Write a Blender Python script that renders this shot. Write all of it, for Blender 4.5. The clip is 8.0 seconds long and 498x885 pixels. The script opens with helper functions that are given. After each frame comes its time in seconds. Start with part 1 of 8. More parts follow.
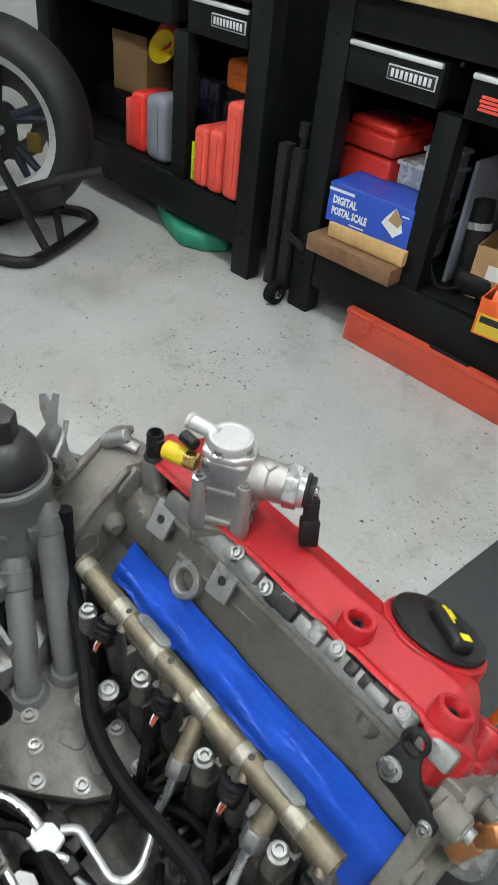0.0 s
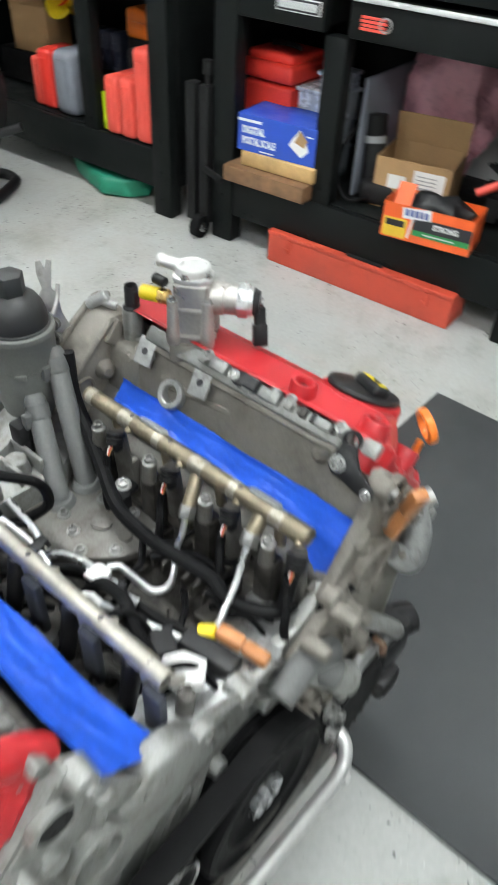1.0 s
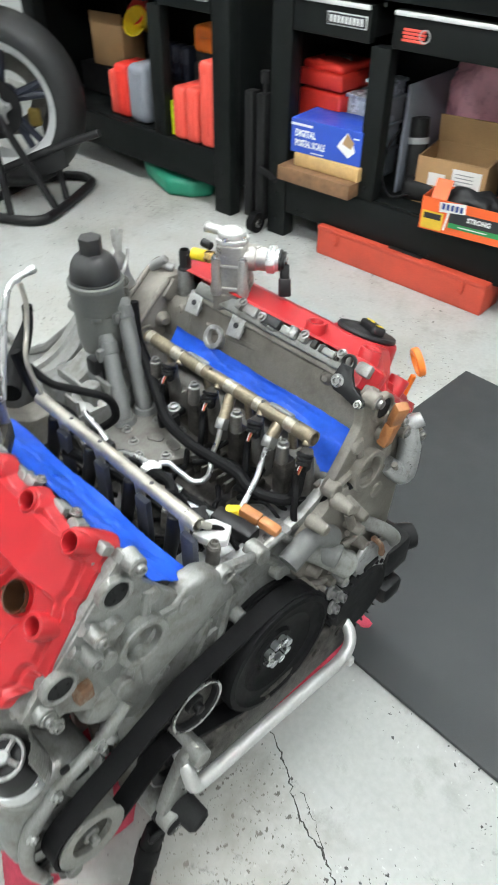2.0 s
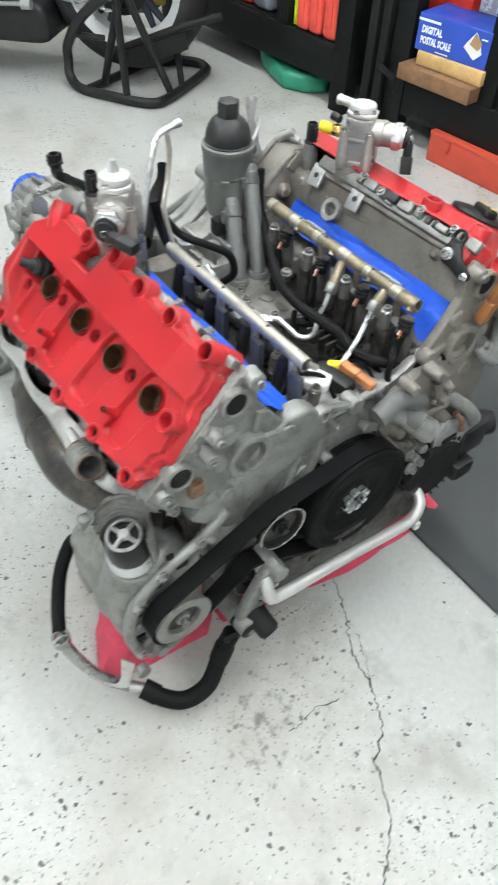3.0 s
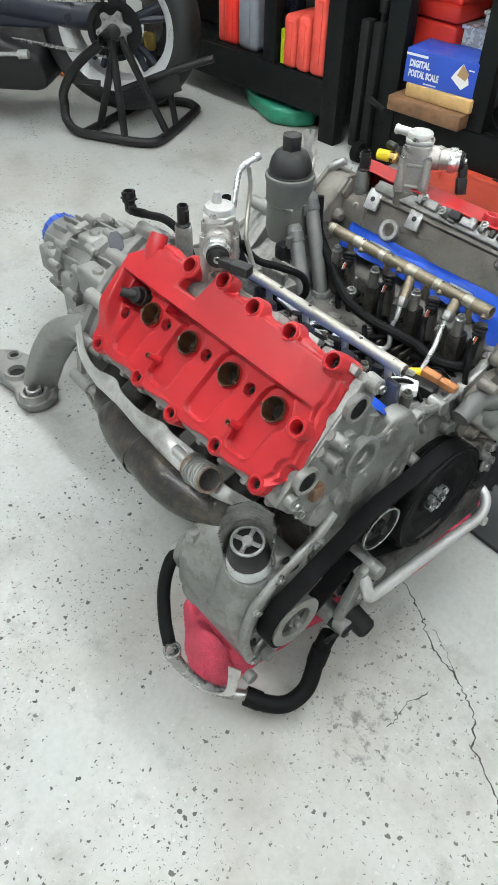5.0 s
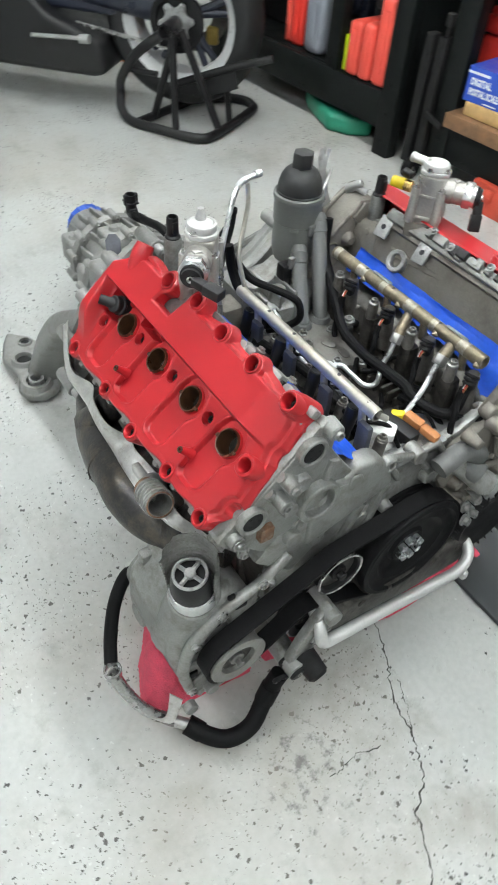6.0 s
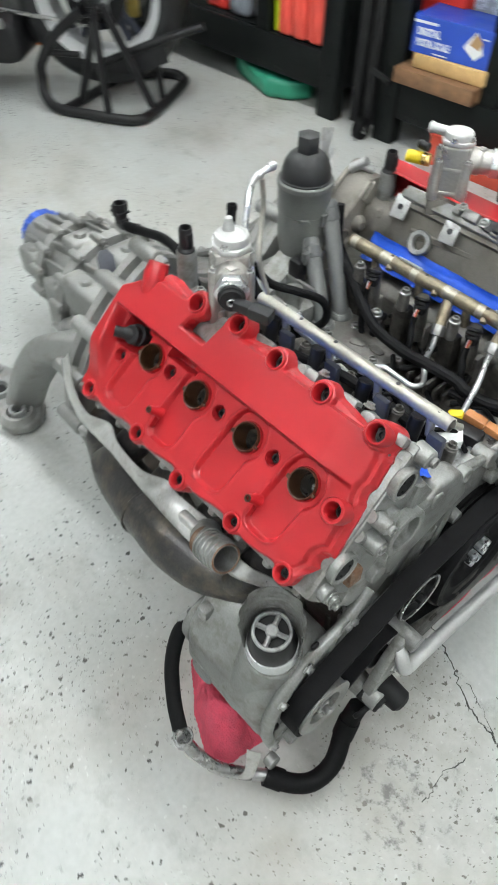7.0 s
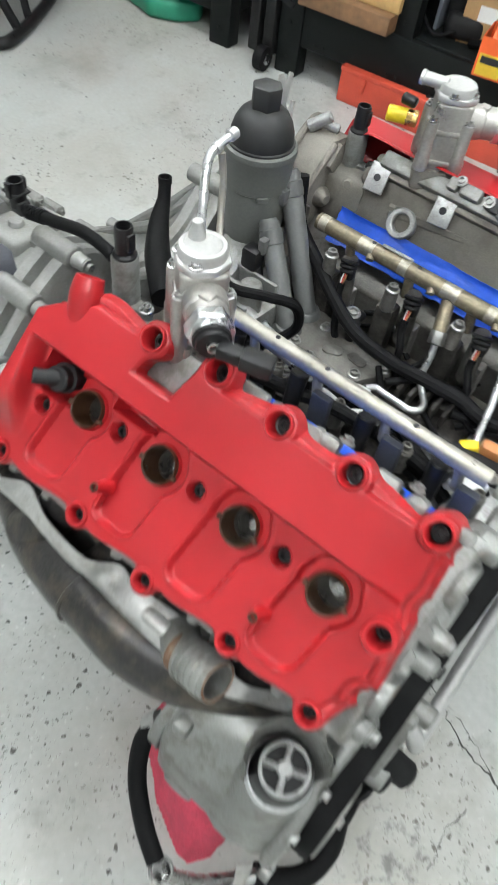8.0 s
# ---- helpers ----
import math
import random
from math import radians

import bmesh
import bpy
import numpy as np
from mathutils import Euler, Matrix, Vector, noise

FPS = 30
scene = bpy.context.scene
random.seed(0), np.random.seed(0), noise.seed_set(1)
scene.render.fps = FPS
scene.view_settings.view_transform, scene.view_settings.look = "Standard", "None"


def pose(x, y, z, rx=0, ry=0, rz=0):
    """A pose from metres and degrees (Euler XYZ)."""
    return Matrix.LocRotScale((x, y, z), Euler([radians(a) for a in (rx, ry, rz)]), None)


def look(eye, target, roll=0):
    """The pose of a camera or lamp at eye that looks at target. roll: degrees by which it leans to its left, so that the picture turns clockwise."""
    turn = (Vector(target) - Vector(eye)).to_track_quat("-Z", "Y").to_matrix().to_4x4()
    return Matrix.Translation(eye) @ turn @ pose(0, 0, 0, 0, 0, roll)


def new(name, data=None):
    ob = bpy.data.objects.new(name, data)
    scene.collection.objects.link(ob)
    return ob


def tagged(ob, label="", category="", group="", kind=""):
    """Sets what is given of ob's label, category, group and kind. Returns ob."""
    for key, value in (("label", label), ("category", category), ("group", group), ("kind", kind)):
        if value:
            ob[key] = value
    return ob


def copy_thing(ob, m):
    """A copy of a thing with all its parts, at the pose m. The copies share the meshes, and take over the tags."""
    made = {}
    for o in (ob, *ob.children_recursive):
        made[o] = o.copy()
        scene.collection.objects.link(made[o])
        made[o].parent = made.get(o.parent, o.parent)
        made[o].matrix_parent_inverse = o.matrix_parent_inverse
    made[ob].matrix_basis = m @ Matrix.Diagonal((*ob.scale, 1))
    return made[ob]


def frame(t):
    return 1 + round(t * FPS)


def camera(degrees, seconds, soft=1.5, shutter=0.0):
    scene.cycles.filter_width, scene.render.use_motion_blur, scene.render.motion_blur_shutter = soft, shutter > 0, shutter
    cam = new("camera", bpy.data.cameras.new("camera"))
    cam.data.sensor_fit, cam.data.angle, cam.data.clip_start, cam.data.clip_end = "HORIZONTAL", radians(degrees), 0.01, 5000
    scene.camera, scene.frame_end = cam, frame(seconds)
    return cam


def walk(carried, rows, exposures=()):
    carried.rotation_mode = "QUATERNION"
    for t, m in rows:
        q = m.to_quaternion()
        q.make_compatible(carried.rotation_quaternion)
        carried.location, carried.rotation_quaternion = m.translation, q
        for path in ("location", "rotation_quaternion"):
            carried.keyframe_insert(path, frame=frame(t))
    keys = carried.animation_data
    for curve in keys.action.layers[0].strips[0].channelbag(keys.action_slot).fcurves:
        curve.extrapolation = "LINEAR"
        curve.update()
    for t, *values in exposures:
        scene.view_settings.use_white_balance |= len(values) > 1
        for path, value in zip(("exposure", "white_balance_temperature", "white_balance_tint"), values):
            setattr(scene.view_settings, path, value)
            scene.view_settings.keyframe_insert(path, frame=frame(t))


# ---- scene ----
cam = camera(39.0, 8.0, soft=1.5, shutter=0.5)
PATH = [
    (0, (0.003, -0.086, 1.109), (-1.092, 1.011, -0.154), 7.0),
    (0.3, (0.020, -0.114, 1.098), (-1.060, 1.000, -0.165), 8.2),
    (0.5, (0.055, -0.147, 1.102), (-1.012, 0.960, -0.176), 6.2),
    (1, (0.171, -0.285, 1.110), (-0.764, 0.890, -0.211), 3.5),
    (1.2, (0.226, -0.350, 1.123), (-0.689, 0.840, -0.198), 0.7),
    (2.3, (0.395, -0.441, 1.166), (-0.712, 0.538, -0.181), 2.5),
    (2.5, (0.419, -0.466, 1.157), (-0.628, 0.432, -0.29), 4.3),
    (3, (0.437, -0.558, 1.161), (-0.634, 0.276, -0.307), 2.7),
    (3.5, (0.391, -0.691, 1.173), (-0.668, 0.191, -0.275), 0.1),
    (4, (0.356, -0.76, 1.177), (-0.688, 0.17, -0.253), 2.3),
    (5.5, (0.377, -0.717, 1.177), (-0.694, 0.225, -0.225), 1.2),
    (6, (0.385, -0.62, 1.186), (-0.745, 0.221, -0.234), 4.9),
    (6.5, (0.346, -0.591, 1.17), (-0.796, 0.177, -0.281), 7.1),
    (7, (0.198, -0.65, 1.159), (-0.794, 0.272, -0.312), 1.6),
    (7.5, (0.098, -0.649, 1.14), (-0.696, 0.402, -0.365), 6.3),
    (8, (-0.042, -0.543, 1.078), (-0.702, 0.506, -0.493), 9.3),
]
walk(cam, [(t, look(eye, target, roll)) for t, eye, target, roll in PATH], exposures=[(0, -0.16), (0.5, -0.12), (1, 0.27), (1.2, 0.42), (2.5, 0.46), (3, 0.44), (3.5, 0.44), (4, 0.2), (5.5, 0.2), (6.5, 0.2), (7.5, 0.16), (8, 0.18)])

# ---- world and light ----
world = bpy.data.worlds.new("world")
scene.world = world
world.use_nodes = True
bg = world.node_tree.nodes["Background"]
bg.inputs["Color"].default_value = (0.9, 0.95, 1.0, 1)
bg.inputs["Strength"].default_value = 0.15
TUBE_WATTS = 60


# ---- materials ----
def mat(name, color, rough=0.5, metal=0.0, grain=300.0, bump=0.1, stain=0.25, stain_scale=6.0, dirt=None, rough_var=0.15,
        spec=0.5, dist=0.001, coat=0.0, dirt_at=0.6):
    """A surface with grain, bump and larger stains; dirt is a second colour that lies in patches."""
    m = bpy.data.materials.new(name)
    m.use_nodes = True
    nt = m.node_tree
    b = nt.nodes["Principled BSDF"]
    tex = nt.nodes.new("ShaderNodeTexCoord")
    n1 = nt.nodes.new("ShaderNodeTexNoise")
    n1.inputs["Scale"].default_value = stain_scale
    n1.inputs["Detail"].default_value = 6
    n1.inputs["Roughness"].default_value = 0.65
    n2 = nt.nodes.new("ShaderNodeTexNoise")
    n2.inputs["Scale"].default_value = grain
    n2.inputs["Detail"].default_value = 3
    for n in (n1, n2):
        nt.links.new(tex.outputs["Object"], n.inputs["Vector"])
    ramp = nt.nodes.new("ShaderNodeMapRange")
    ramp.inputs["From Min"].default_value = 0.3
    ramp.inputs["From Max"].default_value = 0.7
    ramp.inputs["To Min"].default_value = 1 - stain
    ramp.inputs["To Max"].default_value = 1 + stain * 0.6
    nt.links.new(n1.outputs["Fac"], ramp.inputs["Value"])
    fine = nt.nodes.new("ShaderNodeMapRange")
    fine.inputs["From Min"].default_value = 0.25
    fine.inputs["From Max"].default_value = 0.75
    fine.inputs["To Min"].default_value = 1 - stain * 0.5
    fine.inputs["To Max"].default_value = 1 + stain * 0.5
    nt.links.new(n2.outputs["Fac"], fine.inputs["Value"])
    mul = nt.nodes.new("ShaderNodeMath")
    mul.operation = "MULTIPLY"
    nt.links.new(ramp.outputs["Result"], mul.inputs[0])
    nt.links.new(fine.outputs["Result"], mul.inputs[1])
    mix = nt.nodes.new("ShaderNodeVectorMath")
    mix.operation = "SCALE"
    mix.inputs[0].default_value = color
    nt.links.new(mul.outputs["Value"], mix.inputs["Scale"])
    out = mix.outputs["Vector"]
    if dirt is not None:
        n3 = nt.nodes.new("ShaderNodeTexNoise")
        n3.inputs["Scale"].default_value = stain_scale * 3.1
        n3.inputs["Detail"].default_value = 8
        n3.inputs["Roughness"].default_value = 0.7
        nt.links.new(tex.outputs["Object"], n3.inputs["Vector"])
        r3 = nt.nodes.new("ShaderNodeMapRange")
        r3.inputs["From Min"].default_value = dirt_at - 0.1
        r3.inputs["From Max"].default_value = dirt_at + 0.12
        nt.links.new(n3.outputs["Fac"], r3.inputs["Value"])
        m3 = nt.nodes.new("ShaderNodeMix")
        m3.data_type = "RGBA"
        nt.links.new(r3.outputs["Result"], m3.inputs["Factor"])
        nt.links.new(out, m3.inputs["A"])
        m3.inputs["B"].default_value = (*dirt, 1)
        out = m3.outputs["Result"]
    nt.links.new(out, b.inputs["Base Color"])
    rr = nt.nodes.new("ShaderNodeMapRange")
    rr.inputs["From Min"].default_value = 0.3
    rr.inputs["From Max"].default_value = 0.7
    rr.inputs["To Min"].default_value = max(0.03, rough - rough_var)
    rr.inputs["To Max"].default_value = min(1, rough + rough_var)
    nt.links.new(n1.outputs["Fac"], rr.inputs["Value"])
    nt.links.new(rr.outputs["Result"], b.inputs["Roughness"])
    b.inputs["Metallic"].default_value = metal
    b.inputs["Specular IOR Level"].default_value = spec
    b.inputs["Coat Weight"].default_value = coat
    if bump:
        bp = nt.nodes.new("ShaderNodeBump")
        bp.inputs["Strength"].default_value = bump
        bp.inputs["Distance"].default_value = dist
        nt.links.new(n2.outputs["Fac"], bp.inputs["Height"])
        nt.links.new(bp.outputs["Normal"], b.inputs["Normal"])
    return m


def floor_material():
    """Pale epoxy with dark and light chips, worn patches and brown dust."""
    m = mat("floor_epoxy", (0.475, 0.49, 0.472), 0.42, 0, 90, 0.05, 0.13, 1.3, rough_var=0.14)
    nt = m.node_tree
    b = nt.nodes["Principled BSDF"]
    base = b.inputs["Base Color"].links[0].from_socket
    tex = nt.nodes.new("ShaderNodeTexCoord")
    wob = nt.nodes.new("ShaderNodeTexNoise")
    wob.inputs["Scale"].default_value = 120
    nt.links.new(tex.outputs["Object"], wob.inputs["Vector"])
    add = nt.nodes.new("ShaderNodeVectorMath")
    add.operation = "MULTIPLY_ADD"
    add.inputs[1].default_value = (0.012, 0.012, 0)
    nt.links.new(wob.outputs["Color"], add.inputs[0])
    nt.links.new(tex.outputs["Object"], add.inputs[2])
    for scale, rim, share, color in ((82, 0.35, 0.80, (0.012, 0.013, 0.013)), (150, 0.38, 0.82, (0.02, 0.021, 0.021)), (270, 0.36, 0.82, (0.04, 0.04, 0.04)),
                                     (110, 0.26, 0.78, (0.58, 0.60, 0.58))):
        v = nt.nodes.new("ShaderNodeTexVoronoi")
        v.inputs["Scale"].default_value = scale
        v.voronoi_dimensions = "2D"
        nt.links.new(add.outputs["Vector"], v.inputs["Vector"])
        near = nt.nodes.new("ShaderNodeMath")
        near.operation = "LESS_THAN"
        sep = nt.nodes.new("ShaderNodeSeparateColor")
        nt.links.new(v.outputs["Color"], sep.inputs["Color"])
        size = nt.nodes.new("ShaderNodeMath")
        size.operation = "MULTIPLY"
        size.inputs[1].default_value = rim
        small = nt.nodes.new("ShaderNodeMath")
        small.operation = "POWER"
        small.inputs[1].default_value = 1.7
        nt.links.new(sep.outputs["Green"], small.inputs[0])
        nt.links.new(small.outputs["Value"], size.inputs[0])
        nt.links.new(v.outputs["Distance"], near.inputs[0])
        nt.links.new(size.outputs["Value"], near.inputs[1])
        some = nt.nodes.new("ShaderNodeMath")
        some.operation = "GREATER_THAN"
        crowd = nt.nodes.new("ShaderNodeTexNoise")
        crowd.inputs["Scale"].default_value = 3.3
        crowd.inputs["Detail"].default_value = 3
        nt.links.new(tex.outputs["Object"], crowd.inputs["Vector"])
        bar = nt.nodes.new("ShaderNodeMapRange")
        bar.inputs["From Min"].default_value = 0.35
        bar.inputs["From Max"].default_value = 0.65
        bar.inputs["To Min"].default_value = share + 0.14
        bar.inputs["To Max"].default_value = share - 0.14
        nt.links.new(crowd.outputs["Fac"], bar.inputs["Value"])
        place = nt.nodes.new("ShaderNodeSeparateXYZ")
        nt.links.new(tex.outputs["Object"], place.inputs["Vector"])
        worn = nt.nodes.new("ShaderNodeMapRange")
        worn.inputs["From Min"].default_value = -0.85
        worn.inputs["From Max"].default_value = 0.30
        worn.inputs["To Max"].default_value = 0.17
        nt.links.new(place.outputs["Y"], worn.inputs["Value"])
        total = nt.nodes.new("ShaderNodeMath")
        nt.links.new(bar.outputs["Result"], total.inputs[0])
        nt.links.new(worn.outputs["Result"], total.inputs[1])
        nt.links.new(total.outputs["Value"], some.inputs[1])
        nt.links.new(sep.outputs["Red"], some.inputs[0])
        both = nt.nodes.new("ShaderNodeMath")
        both.operation = "MULTIPLY"
        nt.links.new(near.outputs["Value"], both.inputs[0])
        nt.links.new(some.outputs["Value"], both.inputs[1])
        soft = nt.nodes.new("ShaderNodeMath")
        soft.operation = "MULTIPLY"
        soft.inputs[1].default_value = 0.93
        nt.links.new(both.outputs["Value"], soft.inputs[0])
        mx = nt.nodes.new("ShaderNodeMix")
        mx.data_type = "RGBA"
        nt.links.new(soft.outputs["Value"], mx.inputs["Factor"])
        nt.links.new(base, mx.inputs["A"])
        mx.inputs["B"].default_value = (*color, 1)
        base = mx.outputs["Result"]
    # worn, darker scuffs in broken patches
    for scale, lo, hi, color, amount in ((4.5, 0.54, 0.74, (0.20, 0.205, 0.19), 0.65), (2.3, 0.50, 0.74, (0.29, 0.28, 0.25), 0.6), (1.1, 0.46, 0.72, (0.36, 0.325, 0.27), 0.65), (24, 0.62, 0.68, (0.14, 0.14, 0.13), 0.45), (11, 0.56, 0.70, (0.27, 0.265, 0.24), 0.6)):
        s = nt.nodes.new("ShaderNodeTexNoise")
        s.inputs["Scale"].default_value = scale
        s.inputs["Detail"].default_value = 10
        s.inputs["Roughness"].default_value = 0.72
        nt.links.new(tex.outputs["Object"], s.inputs["Vector"])
        r = nt.nodes.new("ShaderNodeMapRange")
        r.inputs["From Min"].default_value = lo
        r.inputs["From Max"].default_value = hi
        r.inputs["To Max"].default_value = amount
        nt.links.new(s.outputs["Fac"], r.inputs["Value"])
        mx = nt.nodes.new("ShaderNodeMix")
        mx.data_type = "RGBA"
        nt.links.new(r.outputs["Result"], mx.inputs["Factor"])
        nt.links.new(base, mx.inputs["A"])
        mx.inputs["B"].default_value = (*color, 1)
        base = mx.outputs["Result"]
    # dirt ground into the broken paint beside the crack
    off = nt.nodes.new("ShaderNodeVectorMath")
    off.operation = "DISTANCE"
    off.inputs[1].default_value = (0.12, -0.25, 0.0)
    nt.links.new(tex.outputs["Object"], off.inputs[0])
    fade = nt.nodes.new("ShaderNodeMapRange")
    fade.inputs["From Min"].default_value = 0.15
    fade.inputs["From Max"].default_value = 0.02
    fade.inputs["To Min"].default_value = 0.0
    fade.inputs["To Max"].default_value = 0.14
    nt.links.new(off.outputs["Value"], fade.inputs["Value"])
    s = nt.nodes.new("ShaderNodeTexNoise")
    s.inputs["Scale"].default_value = 42
    s.inputs["Detail"].default_value = 8
    s.inputs["Roughness"].default_value = 0.7
    nt.links.new(tex.outputs["Object"], s.inputs["Vector"])
    both = nt.nodes.new("ShaderNodeMath")
    nt.links.new(s.outputs["Fac"], both.inputs[0])
    nt.links.new(fade.outputs["Result"], both.inputs[1])
    r = nt.nodes.new("ShaderNodeMapRange")
    r.inputs["From Min"].default_value = 0.63
    r.inputs["From Max"].default_value = 0.74
    r.inputs["To Max"].default_value = 0.8
    nt.links.new(both.outputs["Value"], r.inputs["Value"])
    mx = nt.nodes.new("ShaderNodeMix")
    mx.data_type = "RGBA"
    nt.links.new(r.outputs["Result"], mx.inputs["Factor"])
    nt.links.new(base, mx.inputs["A"])
    mx.inputs["B"].default_value = (0.13, 0.13, 0.12, 1)
    base = mx.outputs["Result"]
    nt.links.new(base, b.inputs["Base Color"])
    return m


def clear_material(name, color, rough, trans):
    m = mat(name, color, rough, 0, 60, 0.15, 0.1, 20)
    m.node_tree.nodes["Principled BSDF"].inputs["Transmission Weight"].default_value = trans
    return m


def lamp_material():
    m = bpy.data.materials.new("lamp_tube")
    m.use_nodes = True
    b = m.node_tree.nodes["Principled BSDF"]
    b.inputs["Emission Color"].default_value = (0.93, 0.98, 1.0, 1)
    b.inputs["Emission Strength"].default_value = TUBE_WATTS
    return m


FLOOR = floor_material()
WALL = mat("wall_paint", (0.62, 0.63, 0.62), 0.7, 0, 140, 0.15, 0.08, 3)
CEIL = mat("ceiling_paint", (0.72, 0.72, 0.70), 0.8, 0, 140, 0.15, 0.05, 3)
LAMP = lamp_material()
RED = mat("red_wrinkle_paint", (0.390, 0.012, 0.017), 0.34, 0, 900, 0.10, 0.09, 7, rough_var=0.06, spec=0.55, dist=0.0004)
ALU = mat("cast_aluminium", (0.285, 0.288, 0.277), 0.44, 0.55, 420, 0.3, 0.22, 14, dirt=(0.165, 0.155, 0.138), rough_var=0.14, dirt_at=0.58)
SEAL = mat("brown_seal", (0.070, 0.030, 0.013), 0.36, 0.1, 200, 0.2, 0.3, 40)
ALUB = mat("bright_cast_aluminium", (0.42, 0.425, 0.42), 0.4, 0.6, 420, 0.3, 0.24, 18, dirt=(0.13, 0.12, 0.11), dirt_at=0.62)
ALUD = mat("dark_cast_aluminium", (0.165, 0.158, 0.145), 0.52, 0.45, 380, 0.35, 0.28, 12, dirt=(0.085, 0.075, 0.062), dirt_at=0.58)
GEARM = mat("dull_gearbox_casting", (0.285, 0.285, 0.275), 0.48, 0.5, 360, 0.35, 0.18, 10, dirt=(0.20, 0.192, 0.175), dirt_at=0.6)
DULL = mat("dull_bolt_steel", (0.30, 0.30, 0.29), 0.40, 0.8, 250, 0.1, 0.25, 30)
STEEL = mat("machined_steel", (0.48, 0.48, 0.475), 0.27, 0.95, 250, 0.05, 0.14, 25)
PUMPM = mat("pump_steel", (0.44, 0.425, 0.40), 0.40, 0.8, 300, 0.10, 0.2, 20)
CHROME = mat("bright_metal", (0.72, 0.73, 0.74), 0.32, 0.95, 250, 0.04, 0.1, 25)
RAILD = mat("tarnished_rail", (0.235, 0.200, 0.140), 0.46, 0.7, 200, 0.15, 0.35, 30, dirt=(0.36, 0.33, 0.26), dirt_at=0.66)
RAILM = mat("worn_rail_band", (0.44, 0.41, 0.345), 0.44, 0.75, 200, 0.1, 0.25, 40, dirt=(0.22, 0.19, 0.13), dirt_at=0.6)
RAILB = mat("nickel_rail", (0.46, 0.44, 0.39), 0.46, 0.75, 200, 0.06, 0.2, 16, dirt=(0.42, 0.37, 0.27), dirt_at=0.64)
BLACK = mat("black_plastic", (0.012, 0.012, 0.013), 0.42, 0, 300, 0.15, 0.3, 20, spec=0.35)
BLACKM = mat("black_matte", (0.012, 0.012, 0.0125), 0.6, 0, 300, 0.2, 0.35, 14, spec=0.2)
RUBBER = mat("black_rubber", (0.0065, 0.0065, 0.007), 0.6, 0, 350, 0.2, 0.35, 16, spec=0.12)
GREYP = mat("grey_plastic", (0.115, 0.118, 0.115), 0.48, 0, 300, 0.12, 0.15, 12)
WALLM = mat("brown_grey_casting", (0.215, 0.200, 0.175), 0.6, 0.3, 500, 0.25, 0.22, 9, dirt=(0.14, 0.125, 0.105), dirt_at=0.56)
LIDM = mat("satin_lid_metal", (0.62, 0.62, 0.61), 0.42, 0.6, 300, 0.06, 0.12, 18)
HOUS = mat("filter_plastic", (0.135, 0.140, 0.130), 0.46, 0, 300, 0.1, 0.15, 9)
VALLEY = mat("dark_brown_casting", (0.080, 0.074, 0.066), 0.5, 0.4, 380, 0.35, 0.35, 16, dirt=(0.022, 0.020, 0.018), dirt_at=0.5)
DARKP = mat("slate_plastic", (0.050, 0.054, 0.070), 0.42, 0, 300, 0.12, 0.3, 20)
SLEEVE = mat("foil_sleeve", (0.36, 0.36, 0.34), 0.42, 0.5, 260, 0.25, 0.25, 24, dirt=(0.25, 0.24, 0.22))
DOME = mat("dark_grey_plastic", (0.020, 0.0205, 0.021), 0.46, 0, 300, 0.1, 0.15, 10)
TAPE = mat("blue_tape", (0.012, 0.085, 0.56), 0.42, 0, 160, 0.25, 0.2, 24)
TOWEL = mat("pink_towel", (0.66, 0.075, 0.125), 0.95, 0, 420, 1.0, 0.25, 30, dist=0.003)
YELLOW = mat("yellow_plastic", (0.80, 0.60, 0.02), 0.4, 0, 300, 0.1, 0.15, 20)
BROWNP = mat("brown_plastic", (0.42, 0.17, 0.06), 0.42, 0, 300, 0.1, 0.2, 20)
ORANGE = mat("orange_plastic", (0.85, 0.20, 0.02), 0.4, 0, 300, 0.1, 0.12, 20)
BRASS = mat("brass", (0.66, 0.45, 0.16), 0.3, 0.9, 300, 0.1, 0.2, 20)
RUST = mat("rusty_iron", (0.20, 0.105, 0.060), 0.75, 0.2, 240, 0.5, 0.4, 24, dirt=(0.30, 0.25, 0.2))
IRON = mat("dark_cast_iron", (0.050, 0.047, 0.047), 0.38, 0.5, 240, 0.45, 0.45, 9, dirt=(0.125, 0.105, 0.08), dirt_at=0.58)
SHIELD = mat("heat_shield", (0.64, 0.635, 0.62), 0.42, 0.7, 200, 0.3, 0.18, 14, dirt=(0.34, 0.31, 0.27), dirt_at=0.62)
WHITEP = mat("white_plastic", (0.78, 0.78, 0.77), 0.5, 0, 200, 0.1, 0.1, 20)
BLUEP = mat("blue_plastic", (0.03, 0.10, 0.50), 0.4, 0, 300, 0.1, 0.12, 20)
BENCH = mat("black_powder_coat", (0.0055, 0.0070, 0.0068), 0.5, 0, 500, 0.12, 0.25, 7, spec=0.2)
TRIMW = mat("brushed_trim", (0.72, 0.73, 0.73), 0.4, 0.3, 200, 0.05, 0.08, 20)
TOPWOOD = mat("pale_wood", (0.62, 0.45, 0.20), 0.5, 0, 40, 0.1, 0.2, 9)
WOODD = mat("stained_wood", (0.20, 0.105, 0.05), 0.6, 0, 60, 0.3, 0.35, 14)
WOODL = mat("light_wood", (0.56, 0.36, 0.15), 0.6, 0, 60, 0.2, 0.2, 12)
REDP = mat("red_plastic", (0.80, 0.045, 0.030), 0.42, 0, 300, 0.12, 0.12, 10)
